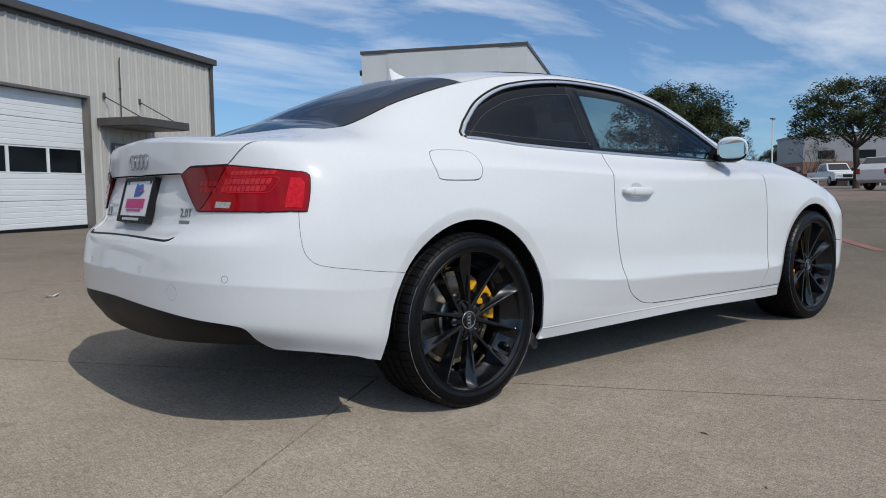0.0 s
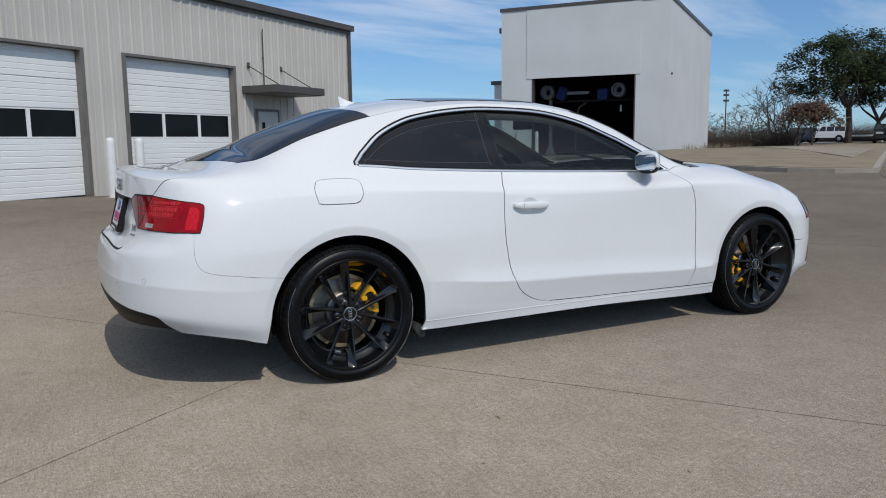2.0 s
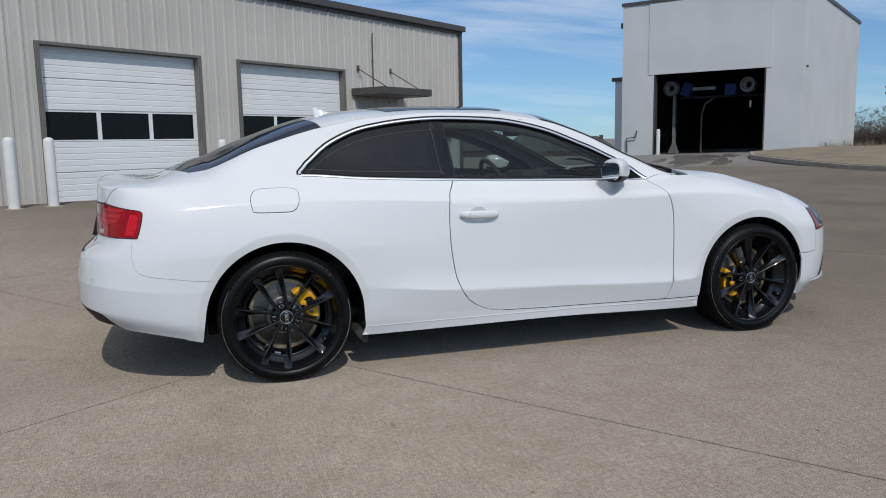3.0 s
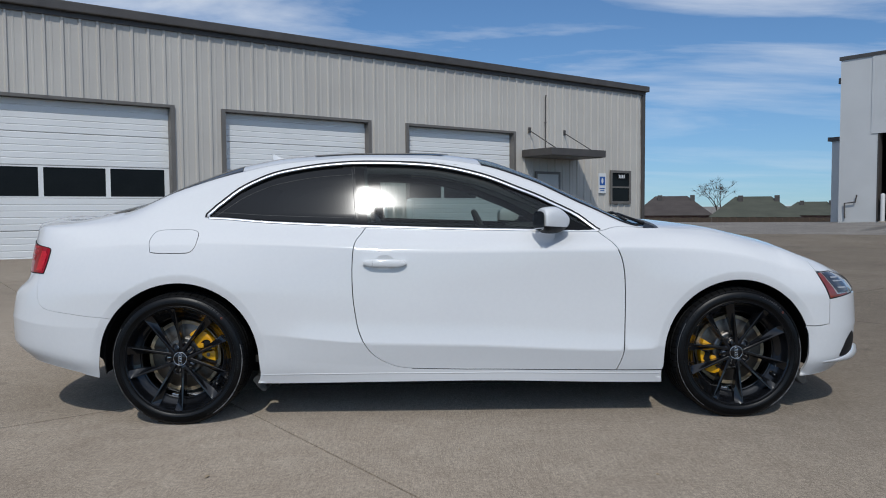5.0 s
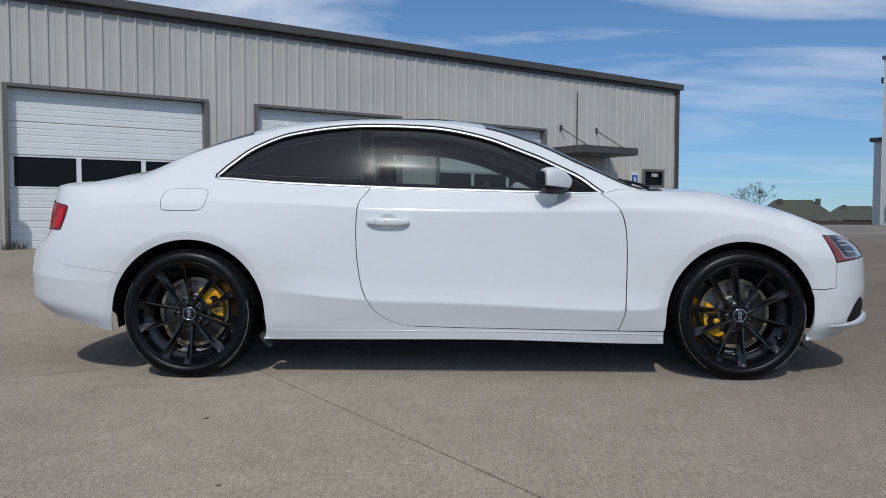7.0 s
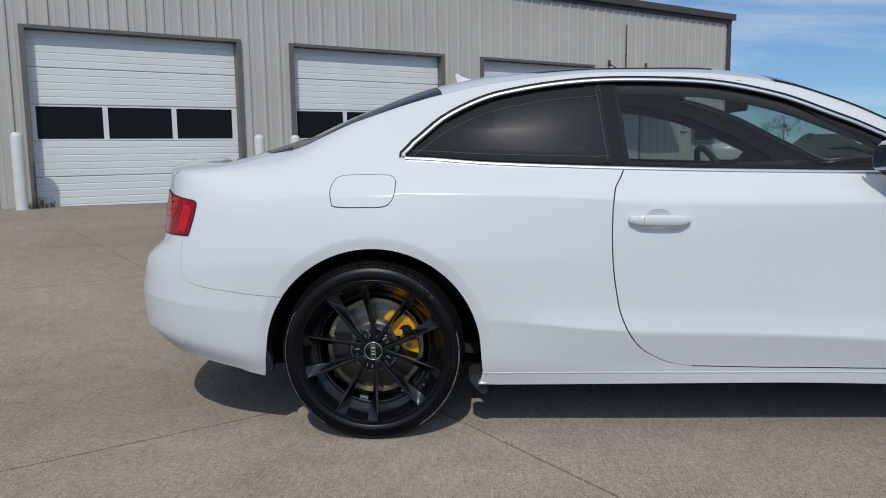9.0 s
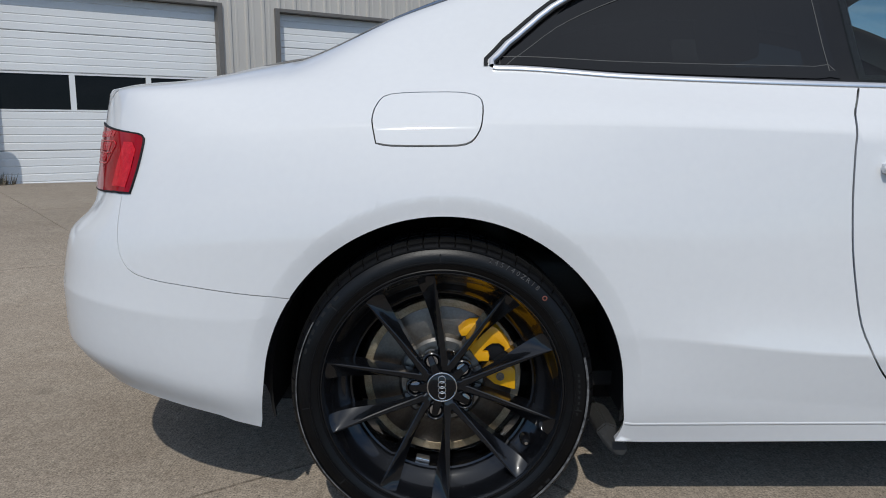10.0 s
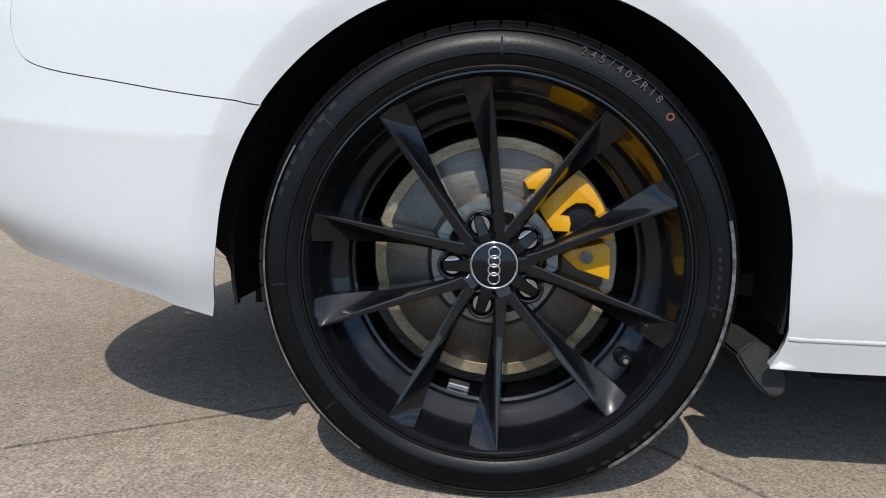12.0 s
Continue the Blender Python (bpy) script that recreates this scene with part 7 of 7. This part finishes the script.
def live_oak(x, y, height, width, seed, stem=.24, label="evergreen live oak with a broad dark crown"):
    rnd = random.Random(seed)
    z = lie(x, y) + .1
    t = thing("oak_tree", label, "tree", at=pose(x, y, z), group="oak trees")
    bm, tips = bmesh.new(), []
    th = height * stem
    tube(bm, [(0, 0, -.3), (.05, 0, th * .5), (.0, .08, th)], [height * .034, height * .028, height * .026], 9, cap=False)
    for k in range(6):
        a = k * 6.28 / 6 + rnd.uniform(-.3, .3)
        limb(bm, (0, .08, th), (math.cos(a) * .75, math.sin(a) * .75, rnd.uniform(.55, 1.1)), height * .30 * (1.24 - stem), height * .016, rnd, 2, tips, .6)
    part("trunk", bm, M_BARK, t, smooth=True)
    # leaf clumps round the limb tips and through the crown
    cl = [(p + Vector((rnd.uniform(-.4, .4), rnd.uniform(-.4, .4), rnd.uniform(-.2, .5)))) for p, v in tips]
    for _ in range(140):
        a, q = rnd.uniform(0, 6.28), math.sqrt(rnd.random())
        zz = rnd.uniform(.46, .97)
        rr = width * .5 * math.sqrt(max(0.05, 1 - ((zz - .58) / .44) ** 2)) * q
        cl.append(Vector((rr * math.cos(a), rr * math.sin(a), zz * height)))
    bm = bmesh.new()
    for c in cl:
        if c.z > height: c.z = height * rnd.uniform(.85, 1)
        h = math.hypot(c.x, c.y)
        if h > width * .52:
            c.x *= width * .5 / h; c.y *= width * .5 / h
        R = rnd.uniform(.45, .98) * width / 11
        for _ in range(105):
            d = Vector((rnd.gauss(0, 1), rnd.gauss(0, 1), rnd.gauss(0, .7)))
            d = d.normalized() * R * rnd.random() ** .45
            p = c + d
            s = rnd.uniform(.07, .17) * width / 11
            u = Vector((rnd.gauss(0, 1), rnd.gauss(0, 1), rnd.gauss(0, .6))).normalized()
            w = u.orthogonal().normalized() * s * .5
            bm.faces.new([bm.verts.new(q) for q in (p - u * s, p + w, p + u * s, p - w)])
    part("crown", bm, M_LEAF, t)
    return t


def bare_tree(x, y, height, seed, mat=M_BARE, leaves=None, label="leafless winter tree with fine grey-brown twigs", name="bare_tree"):
    rnd = random.Random(seed)
    t = thing(name, label, "tree", at=pose(x, y, lie(x, y) + .05), group=name + "s")
    bm, tips = bmesh.new(), []
    for k in range(3):
        a = rnd.uniform(0, 6.28)
        limb(bm, (rnd.uniform(-.2, .2), rnd.uniform(-.2, .2), -.2), (math.cos(a) * .35, math.sin(a) * .35, 1), height * .40, height * .018, rnd, 3, tips, .5)
    part("trunk", bm, mat, t)
    bm = bmesh.new()
    for p, v in tips:
        for _ in range(15):
            u = (v + Vector((rnd.gauss(0, .6), rnd.gauss(0, .6), rnd.gauss(.2, .5)))).normalized() * height * rnd.uniform(.08, .18)
            w = u.orthogonal().normalized() * .012
            bm.faces.new([bm.verts.new(q) for q in (p - w, p + w, p + u)])
            if leaves:
                for _ in range(3):
                    q = p + u * rnd.random() + Vector((rnd.gauss(0, .2), rnd.gauss(0, .2), rnd.gauss(0, .2)))
                    s = rnd.uniform(.06, .14)
                    a = Vector((rnd.gauss(0, 1), rnd.gauss(0, 1), rnd.gauss(0, 1))).normalized() * s
                    b = a.orthogonal().normalized() * s * .6
                    bm.faces.new([bm.verts.new(c) for c in (q - a, q + b, q + a, q - b)])
    part("twigs", bm, leaves or mat, t)
    return t


def far(az, d, ox=-1.75, oy=-3.4):
    return ox + d * math.cos(radians(az)), oy + d * math.sin(radians(az))


live_oak(*far(33.3, 66), 8.1, 10.6, 11, .32)
live_oak(*far(31.6, 70), 6.6, 8.0, 12, label="smaller live oak behind with a leaning trunk")
live_oak(*far(22.0, 52), 6.3, 7.6, 13, .36)
live_oak(*far(26.0, 110), 5.2, 7, 15, label="low far evergreen tree by the lot")
for az, d, h, sd in ((37.4, 64, 5.0, 21), (38.9, 66, 3.4, 22), (36.6, 62, 3.8, 23), (40.4, 74, 3.2, 24), (42.3, 78, 3.0, 25), (30.2, 84, 4.2, 26), (29.0, 88, 4.0, 27), (24.8, 92, 4.2, 28)):
    bare_tree(*far(az, d), h, sd)
bare_tree(*far(35.4, 60), 2.9, 31, M_BARE, M_BROWNLEAF, "bushy tree with dry brown leaves", "brown_tree")
bare_tree(*far(36.3, 61), 2.6, 32, M_BARE, M_BROWNLEAF, "bushy tree with dry brown leaves", "brown_tree")
bare_tree(*far(68.6, 84, 1.35, -4.6), 3.6, 33)


def brush(label, az0, az1, d0, d1, n, tall, seed):
    rnd = random.Random(seed)
    bm = bmesh.new()
    for _ in range(n):
        az, d = rnd.uniform(az0, az1), rnd.uniform(d0, d1)
        x, y = far(az, d)
        h = rnd.uniform(.2, 1.0) * tall * (.75 + .25 * math.sin(az * 9) * math.sin(az * 23)) * (1 if rnd.random() < .8 else 1.4)
        z = lie(x, y)
        u = Vector((rnd.gauss(0, .35), rnd.gauss(0, .35), 1)) * h
        w = u.orthogonal().normalized() * rnd.uniform(.02, .05) * d / 70
        p = Vector((x, y, z - .1))
        bm.faces.new([bm.verts.new(q) for q in (p - w, p + w, p + u)])
        q = p + u * rnd.uniform(.4, 1)
        a = Vector((rnd.gauss(0, 1), rnd.gauss(0, 1), rnd.gauss(0, 1))).normalized() * rnd.uniform(.1, .35)
        b = a.orthogonal().normalized() * .05
        bm.faces.new([bm.verts.new(c) for c in (q - a, q + b, q + a)])
    return tagged(new("brush", mesh_of(bm, "brush", M_BARE)), label, "brush", kind="stuff")


brush("tangled leafless brown brush at the lot's edge", 36.6, 45.5, 62, 84, 11000, 2.9, 5)
brush("thin belt of leafless trees far behind the lot", 20.0, 36.5, 118, 140, 24000, 3.0, 6)

# ---- parked vehicles ----
M_VGLASS = surface("vehicle_glass", (0.012, 0.014, 0.016), (0.02, 0.022, 0.024), 0.06, 0, 2, 30, 0.0, coat=0.5)
def body_paint(name, c):
    return surface(name, tuple(v * .92 for v in c), c, 0.35, 0, 2, 40, 0, coat=0.35, rvar=.04, spec=0.3)


V_PAINT = {"white": body_paint("vehicle_white", (.72, .72, .71)), "maroon": body_paint("vehicle_maroon", (.11, .018, .02)), "black": body_paint("vehicle_black", (.012, .013, .015)), "grey": body_paint("vehicle_grey", (.05, .052, .055)), "blue": body_paint("vehicle_blue", (.008, .012, .035)), "silver": body_paint("vehicle_silver", (.42, .43, .45)), "tan": body_paint("vehicle_cream", (.58, .55, .46))}
# side outlines (x forward, z up) for length 1 metre units, and glass bands
SHAPES = {
    "pickup": (5.7, 2.0, [(-2.8, .55), (-2.8, 1.12), (-.75, 1.14), (-.72, 1.16), (-.5, 1.83), (.75, 1.86), (1.35, 1.22), (2.55, 1.12), (2.8, 1.0), (2.82, .55), (2.6, .42), (-2.6, .42)], [(-.55, 1.22, -.42, 1.74, .12, 1.76, .12, 1.22), (.2, 1.22, .2, 1.76, .72, 1.77, 1.18, 1.22)], .40, (-1.75, 1.8)),
    "suv": (4.6, 1.86, [(-2.25, .5), (-2.28, 1.0), (-2.12, 1.25), (-1.75, 1.62), (.2, 1.66), (.95, 1.16), (2.1, 1.0), (2.28, .8), (2.28, .45), (2.0, .34), (-2.0, .34)], [(-1.75, 1.12, -1.6, 1.52, -.75, 1.56, -.75, 1.12), (-.68, 1.1, -.68, 1.56, .15, 1.56, .72, 1.1)], .35, (-1.4, 1.4)),
    "sedan": (4.8, 1.83, [(-2.35, .45), (-2.38, .92), (-1.7, 1.02), (-1.05, 1.40), (.25, 1.43), (1.0, 1.0), (2.2, .84), (2.38, .65), (2.35, .38), (2.0, .28), (-2.0, .28)], [(-1.35, 1.02, -.95, 1.32, -.2, 1.35, -.2, .99), (-.13, .99, -.13, 1.35, .25, 1.34, .78, .99)], .33, (-1.42, 1.42)),
    "jeep": (4.5, 1.8, [(-2.1, .6), (-2.12, 1.1), (-2.05, 1.82), (.45, 1.84), (.8, 1.25), (1.95, 1.18), (2.1, 1.1), (2.12, .65), (1.9, .52), (-1.9, .52)], [(-1.95, 1.22, -1.92, 1.7, -.95, 1.72, -.95, 1.22), (-.85, 1.22, -.85, 1.72, -.12, 1.72, -.12, 1.22), (-.04, 1.22, -.04, 1.72, .38, 1.72, .62, 1.22)], .42, (-1.4, 1.45)),
}


def vehicle(kind, colour, az, d, head, label, ox=-1.75, oy=-3.4):
    L_, W_, out, bands, R, axles = SHAPES[kind]
    x, y = far(az, d, ox, oy)
    name = {"pickup": "pickup_truck", "suv": "parked_suv", "sedan": "parked_sedan", "jeep": "offroad_car"}[kind]
    v = thing(name, label, "car", at=pose(x, y, lie(x, y) + .02, 0, 0, az + head), group="parked vehicles")
    bm = bmesh.new()
    # loft the outline over five stations: the roof is narrower than the sills
    def width(z):
        return W_ / 2 * (1 if z < 1.0 else 1 - .18 * min(1, (z - 1.0) / .8))
    rings = []
    for f in (-1, -.92, .92, 1):
        k = 1 if abs(f) < .95 else .985
        rings.append([bm.verts.new((px * k, f * width(pz), .3 + (pz - .3) * (k if pz > .6 else 1))) for px, pz in out])
    n = len(out)
    for p, q in zip(rings, rings[1:]):
        for i in range(n):
            j = (i + 1) % n
            bm.faces.new((p[i], p[j], q[j], q[i]))
    bm.faces.new(rings[0]); bm.faces.new(rings[-1])
    bmesh.ops.recalc_face_normals(bm, faces=bm.faces)
    body = part("body", bm, V_PAINT[colour], v)
    for b in bands:
        pts = [(b[i], b[i + 1]) for i in range(0, 8, 2)]
        for sgn in (-1, 1):
            g = bmesh.new()
            vs = [g.verts.new((px, sgn * (width(pz) + .012), pz)) for px, pz in pts]
            ws = [g.verts.new((px, sgn * (width(pz) - .03), pz)) for px, pz in pts]
            g.faces.new(vs); g.faces.new(ws[::-1])
            for i in range(4):
                g.faces.new((vs[i], ws[i], ws[(i + 1) % 4], vs[(i + 1) % 4]))
            bmesh.ops.recalc_face_normals(g, faces=g.faces)
            part("side_window", g, M_VGLASS, v)
    # windscreen and back glass lie on the sloping outline
    for a, b in ([(p, q) for p, q in zip(out, out[1:]) if p[1] > .95 and q[1] > .95 and abs(p[1] - q[1]) > .25]):
        g = bmesh.new()
        nx, nz = -(b[1] - a[1]), (b[0] - a[0])
        l = math.hypot(nx, nz); nx, nz = nx / l, nz / l
        if nz < 0: nx, nz = -nx, -nz
        quad = []
        for t in (.12, .90):
            px, pz = a[0] + (b[0] - a[0]) * t, a[1] + (b[1] - a[1]) * t
            quad.append((px, pz))
        c = [(quad[0], -1), (quad[0], 1), (quad[1], 1), (quad[1], -1)]
        f = [g.verts.new((p[0] + nx * .015, s_ * (width(p[1]) - .10), p[1] + nz * .015)) for p, s_ in c]
        e = [g.verts.new((p[0] - nx * .03, s_ * (width(p[1]) - .10), p[1] - nz * .03)) for p, s_ in c]
        g.faces.new(f); g.faces.new(e[::-1])
        for i in range(4):
            g.faces.new((f[i], e[i], e[(i + 1) % 4], f[(i + 1) % 4]))
        bmesh.ops.recalc_face_normals(g, faces=g.faces)
        part("windscreen" if (a[0] + b[0]) > 0 else "back_window", g, M_VGLASS, v)
    for ax in axles:
        for sgn in (-1, 1):
            w = part("wheel", revolve(bmesh.new(), [(R * .45, -.10), (R * .62, -.115), (R * .92, -.115), (R, -.09), (R, .09), (R * .9, .11)], 24), M_RUBBER, v, at=pose(ax, sgn * (W_ / 2 - .10), R - .02, 0, 0, 0 if sgn < 0 else 180), smooth=True, angle=40)
            part("rim", revolve(bmesh.new(), [(0, -.09), (R * .3, -.10), (R * .6, -.095)], 20), M_MACH, w, smooth=True)
    fx = max(p[0] for p in out)
    for sgn in (-1, 1):
        part("headlight", boxed(fx - .10, fx + .012, sgn * (W_ / 2 - .42) - .16, sgn * (W_ / 2 - .42) + .16 + .12, .72, .86, bevel=.01) if sgn > 0 else boxed(fx - .10, fx + .012, -W_ / 2 + .14, -W_ / 2 + .58, .72, .86, bevel=.01), M_CLEAR, v)
        rx = min(p[0] for p in out)
        part("tail_lamp", boxed(rx - .012, rx + .06, sgn * (W_ / 2 - .14) - .10, sgn * (W_ / 2 - .14) + .10, .78, 1.05, bevel=.01), M_RED, v)
    part("front_grille", boxed(fx - .06, fx + .010, -W_ / 2 + .62, W_ / 2 - .62, .66, .92, bevel=.01), M_DARK, v)
    part("front_skirt", boxed(fx - .10, fx + .03, -W_ / 2 + .10, W_ / 2 - .10, .40, .60, bevel=.03), M_DARK if kind in ("pickup", "jeep") else V_PAINT[colour], v)


vehicle("pickup", "white", 22.9, 72, 203, "white pickup truck parked under the oak", -1.88, -2.96)
vehicle("suv", "white", 18.75, 45, -38, "white SUV parked by the drive", -1.88, -2.96)
vehicle("pickup", "maroon", 25.7, 78, 78, "dark maroon pickup truck parked side on")
vehicle("sedan", "tan", 27.8, 88, 80, "cream sedan parked in the row of cars")
vehicle("pickup", "grey", 29.4, 94, 190, "grey pickup truck facing the yard")
vehicle("sedan", "black", 31.0, 63, 182, "black sedan facing the yard")
vehicle("pickup", "black", 30.4, 104, 110, "dark pickup truck in the row of cars")
vehicle("jeep", "white", 34.8, 95, 78, "white boxy off-road car behind the oak")
vehicle("suv", "blue", 36.5, 94, 140, "dark blue car beside the brush")
vehicle("pickup", "white", 27.5, 106, 100, "white pickup truck parked across the lot")
vehicle("pickup", "white", 25.2, 110, 100, "white pickup truck parked across the lot")
vehicle("suv", "maroon", 26.6, 108, 95, "maroon SUV parked across the lot")


# ---- rails, poles, fence and roofs ----
def pipe_rail(a0, a1, d, n):
    r = thing("pipe_rail", "low white pipe rail along the lot", "rail")
    pts = [far(a0 + (a1 - a0) * k / (n - 1), d) for k in range(n)]
    part("rail", tube(bmesh.new(), [(x, y, lie(x, y) + .62) for x, y in pts], .07, 8), M_BOLLARD, r)
    for x, y in pts:
        part("post", tube(bmesh.new(), [(x, y, lie(x, y) - .1), (x, y, lie(x, y) + .60)], .06, 8), M_BOLLARD, r)


pipe_rail(20.5, 33.2, 70, 8)


def pole(az, d, h):
    x, y = far(az, d)
    p = thing("light_pole", "tall slim pale lot light pole", "street lamp", at=pose(x, y, lie(x, y)), group="light poles")
    part("mast", tube(bmesh.new(), [(0, 0, -.2), (0, 0, h)], [.11, .06], 8), M_WHITE, p)
    part("lamp_head", boxed(-.35, .35, -.15, .15, h, h + .12, bevel=.03), M_EAVE, p)
    part("pole_base", tube(bmesh.new(), [(0, 0, -.2), (0, 0, .7)], .25, 12), M_KERB, p)


pole(26.9, 90, 7.2)
pole(28.75, 104, 6.4)


def mast():
    x, y = far(41.9, 150, -.86, -4.4)
    p = thing("radio_mast", "far slim radio mast above the trees", "mast", at=pose(x, y, .5))
    part("tube", tube(bmesh.new(), [(0, 0, -.2), (0, 0, 9.4)], [.16, .10], 6), M_EAVE, p)
    for z in (7.2, 8.2, 9.0):
        part("antenna", boxed(-.35, .35, -.35, .35, z, z + .35), M_EAVE, p)


mast()
M_ROOFTILE = {k: surface("shingle_" + k, a, b, 0.9, 0, 0.8, 14, 0.3, stretch=(1, 1, 5), dist=.02) for k, a, b in (("brown", (.055, .045, .042), (.085, .072, .066)), ("green", (.060, .066, .050), (.090, .096, .074)))}
M_BRICK = surface("brick_wall", (.20, .11, .08), (.28, .17, .13), .9, 0, 4, 40, .3)


def cottage(az0, az1, d, top, eave, mat, label):
    """A hipped roof seen over the fence; the walls stand on lower ground."""
    (xa, ya), (xb, yb) = far(az0, d, 1.35, -4.6), far(az1, d, 1.35, -4.6)
    Lh = math.hypot(xb - xa, yb - ya) / 2
    ang = math.degrees(math.atan2(yb - ya, xb - xa))
    h = thing("house", label, "house", at=pose((xa + xb) / 2, (ya + yb) / 2, 0, 0, 0, ang), group="houses")
    g = lie((xa + xb) / 2, (ya + yb) / 2)
    D = Lh * .8
    bm = bmesh.new()
    e = [bm.verts.new(p) for p in ((-Lh, -D, eave), (Lh, -D, eave), (Lh, D, eave), (-Lh, D, eave))]
    rdg = [bm.verts.new((-Lh * .42, 0, top)), bm.verts.new((Lh * .38, 0, top))]
    for f in ((e[0], e[1], rdg[1], rdg[0]), (e[1], e[2], rdg[1]), (e[2], e[3], rdg[0], rdg[1]), (e[3], e[0], rdg[0]), (e[3], e[2], e[1], e[0])):
        bm.faces.new(f)
    roof = part("roof", bm, mat, h)
    part("wall", boxed(-Lh * .92, Lh * .92, -D * .9, D * .9, g - .3, eave - .01), M_BRICK, h)
    for k, x in enumerate((-Lh * .3, Lh * .5)):
        part("roof_vent", boxed(x - .18, x + .18, -D * .25, -D * .15, top - (top - eave) * .45, top - (top - eave) * .05 + .15, bevel=.02), M_EAVE, roof)
    for x in (-Lh * .5, Lh * .4):
        part("window", boxed(x - .6, x + .6, -D * .9 - .03, -D * .9 + .02, eave - 1.6, eave - .4), M_PANE, h)


cottage(74.5, 69.0, 66, 1.92, .35, M_ROOFTILE["brown"], "brick house with a dark brown hipped shingle roof")
cottage(69.2, 63.4, 62, 1.78, .25, M_ROOFTILE["green"], "brick house with a dark green hipped shingle roof")
cottage(64.8, 60.4, 74, 1.42, .25, M_ROOFTILE["green"], "low far house with a dark green shingle roof")


def fence():
    f = thing("board_fence", "low weathered board fence at the yard's edge", "fence")
    n = 0
    for a in np.arange(75, 59.5, -.42):
        x, y = far(a, 50, 1.35, -4.6)
        x2, y2 = far(a - .42, 50, 1.35, -4.6)
        ang = math.degrees(math.atan2(y2 - y, x2 - x))
        part("board", boxed(0, math.hypot(x2 - x, y2 - y) - .01, -.02, .02, -1.2, 0.0 + .03 * ((n * 7) % 3)), M_BARE, f, at=pose(x, y, .33, 0, 0, ang))
        n += 1


fence()


# pale showroom wall in a darker grey: its shade is put into the colour
M_CLAD_SHADED = surface("shaded_cladding", (0.27, 0.27, 0.275), (0.33, 0.33, 0.335), 0.6, 0, 0.6, 20, 0.05)


def showroom():
    x, y = far(21.2, 96, -1.88, -2.96)
    s = thing("showroom_building", "far white showroom with a brown base", "building", at=pose(x, y, lie(x, y), 0, 0, 21.2 - 72))
    part("wall", boxed(-6, 11, 0, 12, 2.7, 5.6), M_CLAD_SHADED, s)
    part("base_wall", boxed(-6.02, 11.02, -.02, 12, -.5, 2.69), M_BRICK, s)
    part("coping", boxed(-6.1, 11.1, -.1, 12.1, 5.604, 5.85), M_FRAME, s)
    for k in range(3):
        part("window", boxed(-4.5 + k * 4.2, -2.8 + k * 4.2, -.05, -.025, 3.0, 3.9), M_PANE, s)
    part("awning", boxed(-2, 7, -2.0, -.06, 1.9, 2.1), M_FRAME, s)


showroom()

# ---- small litter on the slabs ----
M_DRYLEAF = surface("dry_leaf", (.28, .21, .13), (.42, .33, .22), .8, 0, 30, 200, .2)
M_PAPER = surface("white_paper_scrap", (.6, .6, .58), (.7, .7, .68), .8, 0, 30, 200, .1)


def scrap(name, label, category, x, y, s, mat, seed):
    rnd = random.Random(seed)
    bm = bmesh.new()
    n = 9
    c = bm.verts.new((0, 0, .006))
    ring = [bm.verts.new((s * rnd.uniform(.6, 1.1) * math.cos(a), s * .6 * rnd.uniform(.6, 1.1) * math.sin(a), rnd.uniform(.001, .35 * s))) for a in (6.28 * k / n for k in range(n))]
    for i in range(n):
        bm.faces.new((c, ring[i], ring[(i + 1) % n]))
    ob = new(name, mesh_of(bm, name, mat))
    ob.matrix_world = pose(x, y, lie(x, y) + .0015, 0, 0, rnd.uniform(0, 360))
    return tagged(ob, label, category, group=name + " litter")


for k, (x, y, s) in enumerate(((.335, -1.645, .017), (.997, -1.332, .006), (1.341, -1.354, .008), (.05, -2.0, .010), (2.1, -1.7, .010), (-.4, -1.9, .012), (.62, -2.4, .012), (1.9, -2.3, .010), (-.9, -1.5, .009))):
    scrap("dry_leaf", "small curled dry leaf on the concrete", "leaf", x, y, s, M_DRYLEAF, 50 + k)
scrap("paper_scrap", "white paper scrap on the concrete", "litter", -.39, 3.57, .07, M_PAPER, 77)
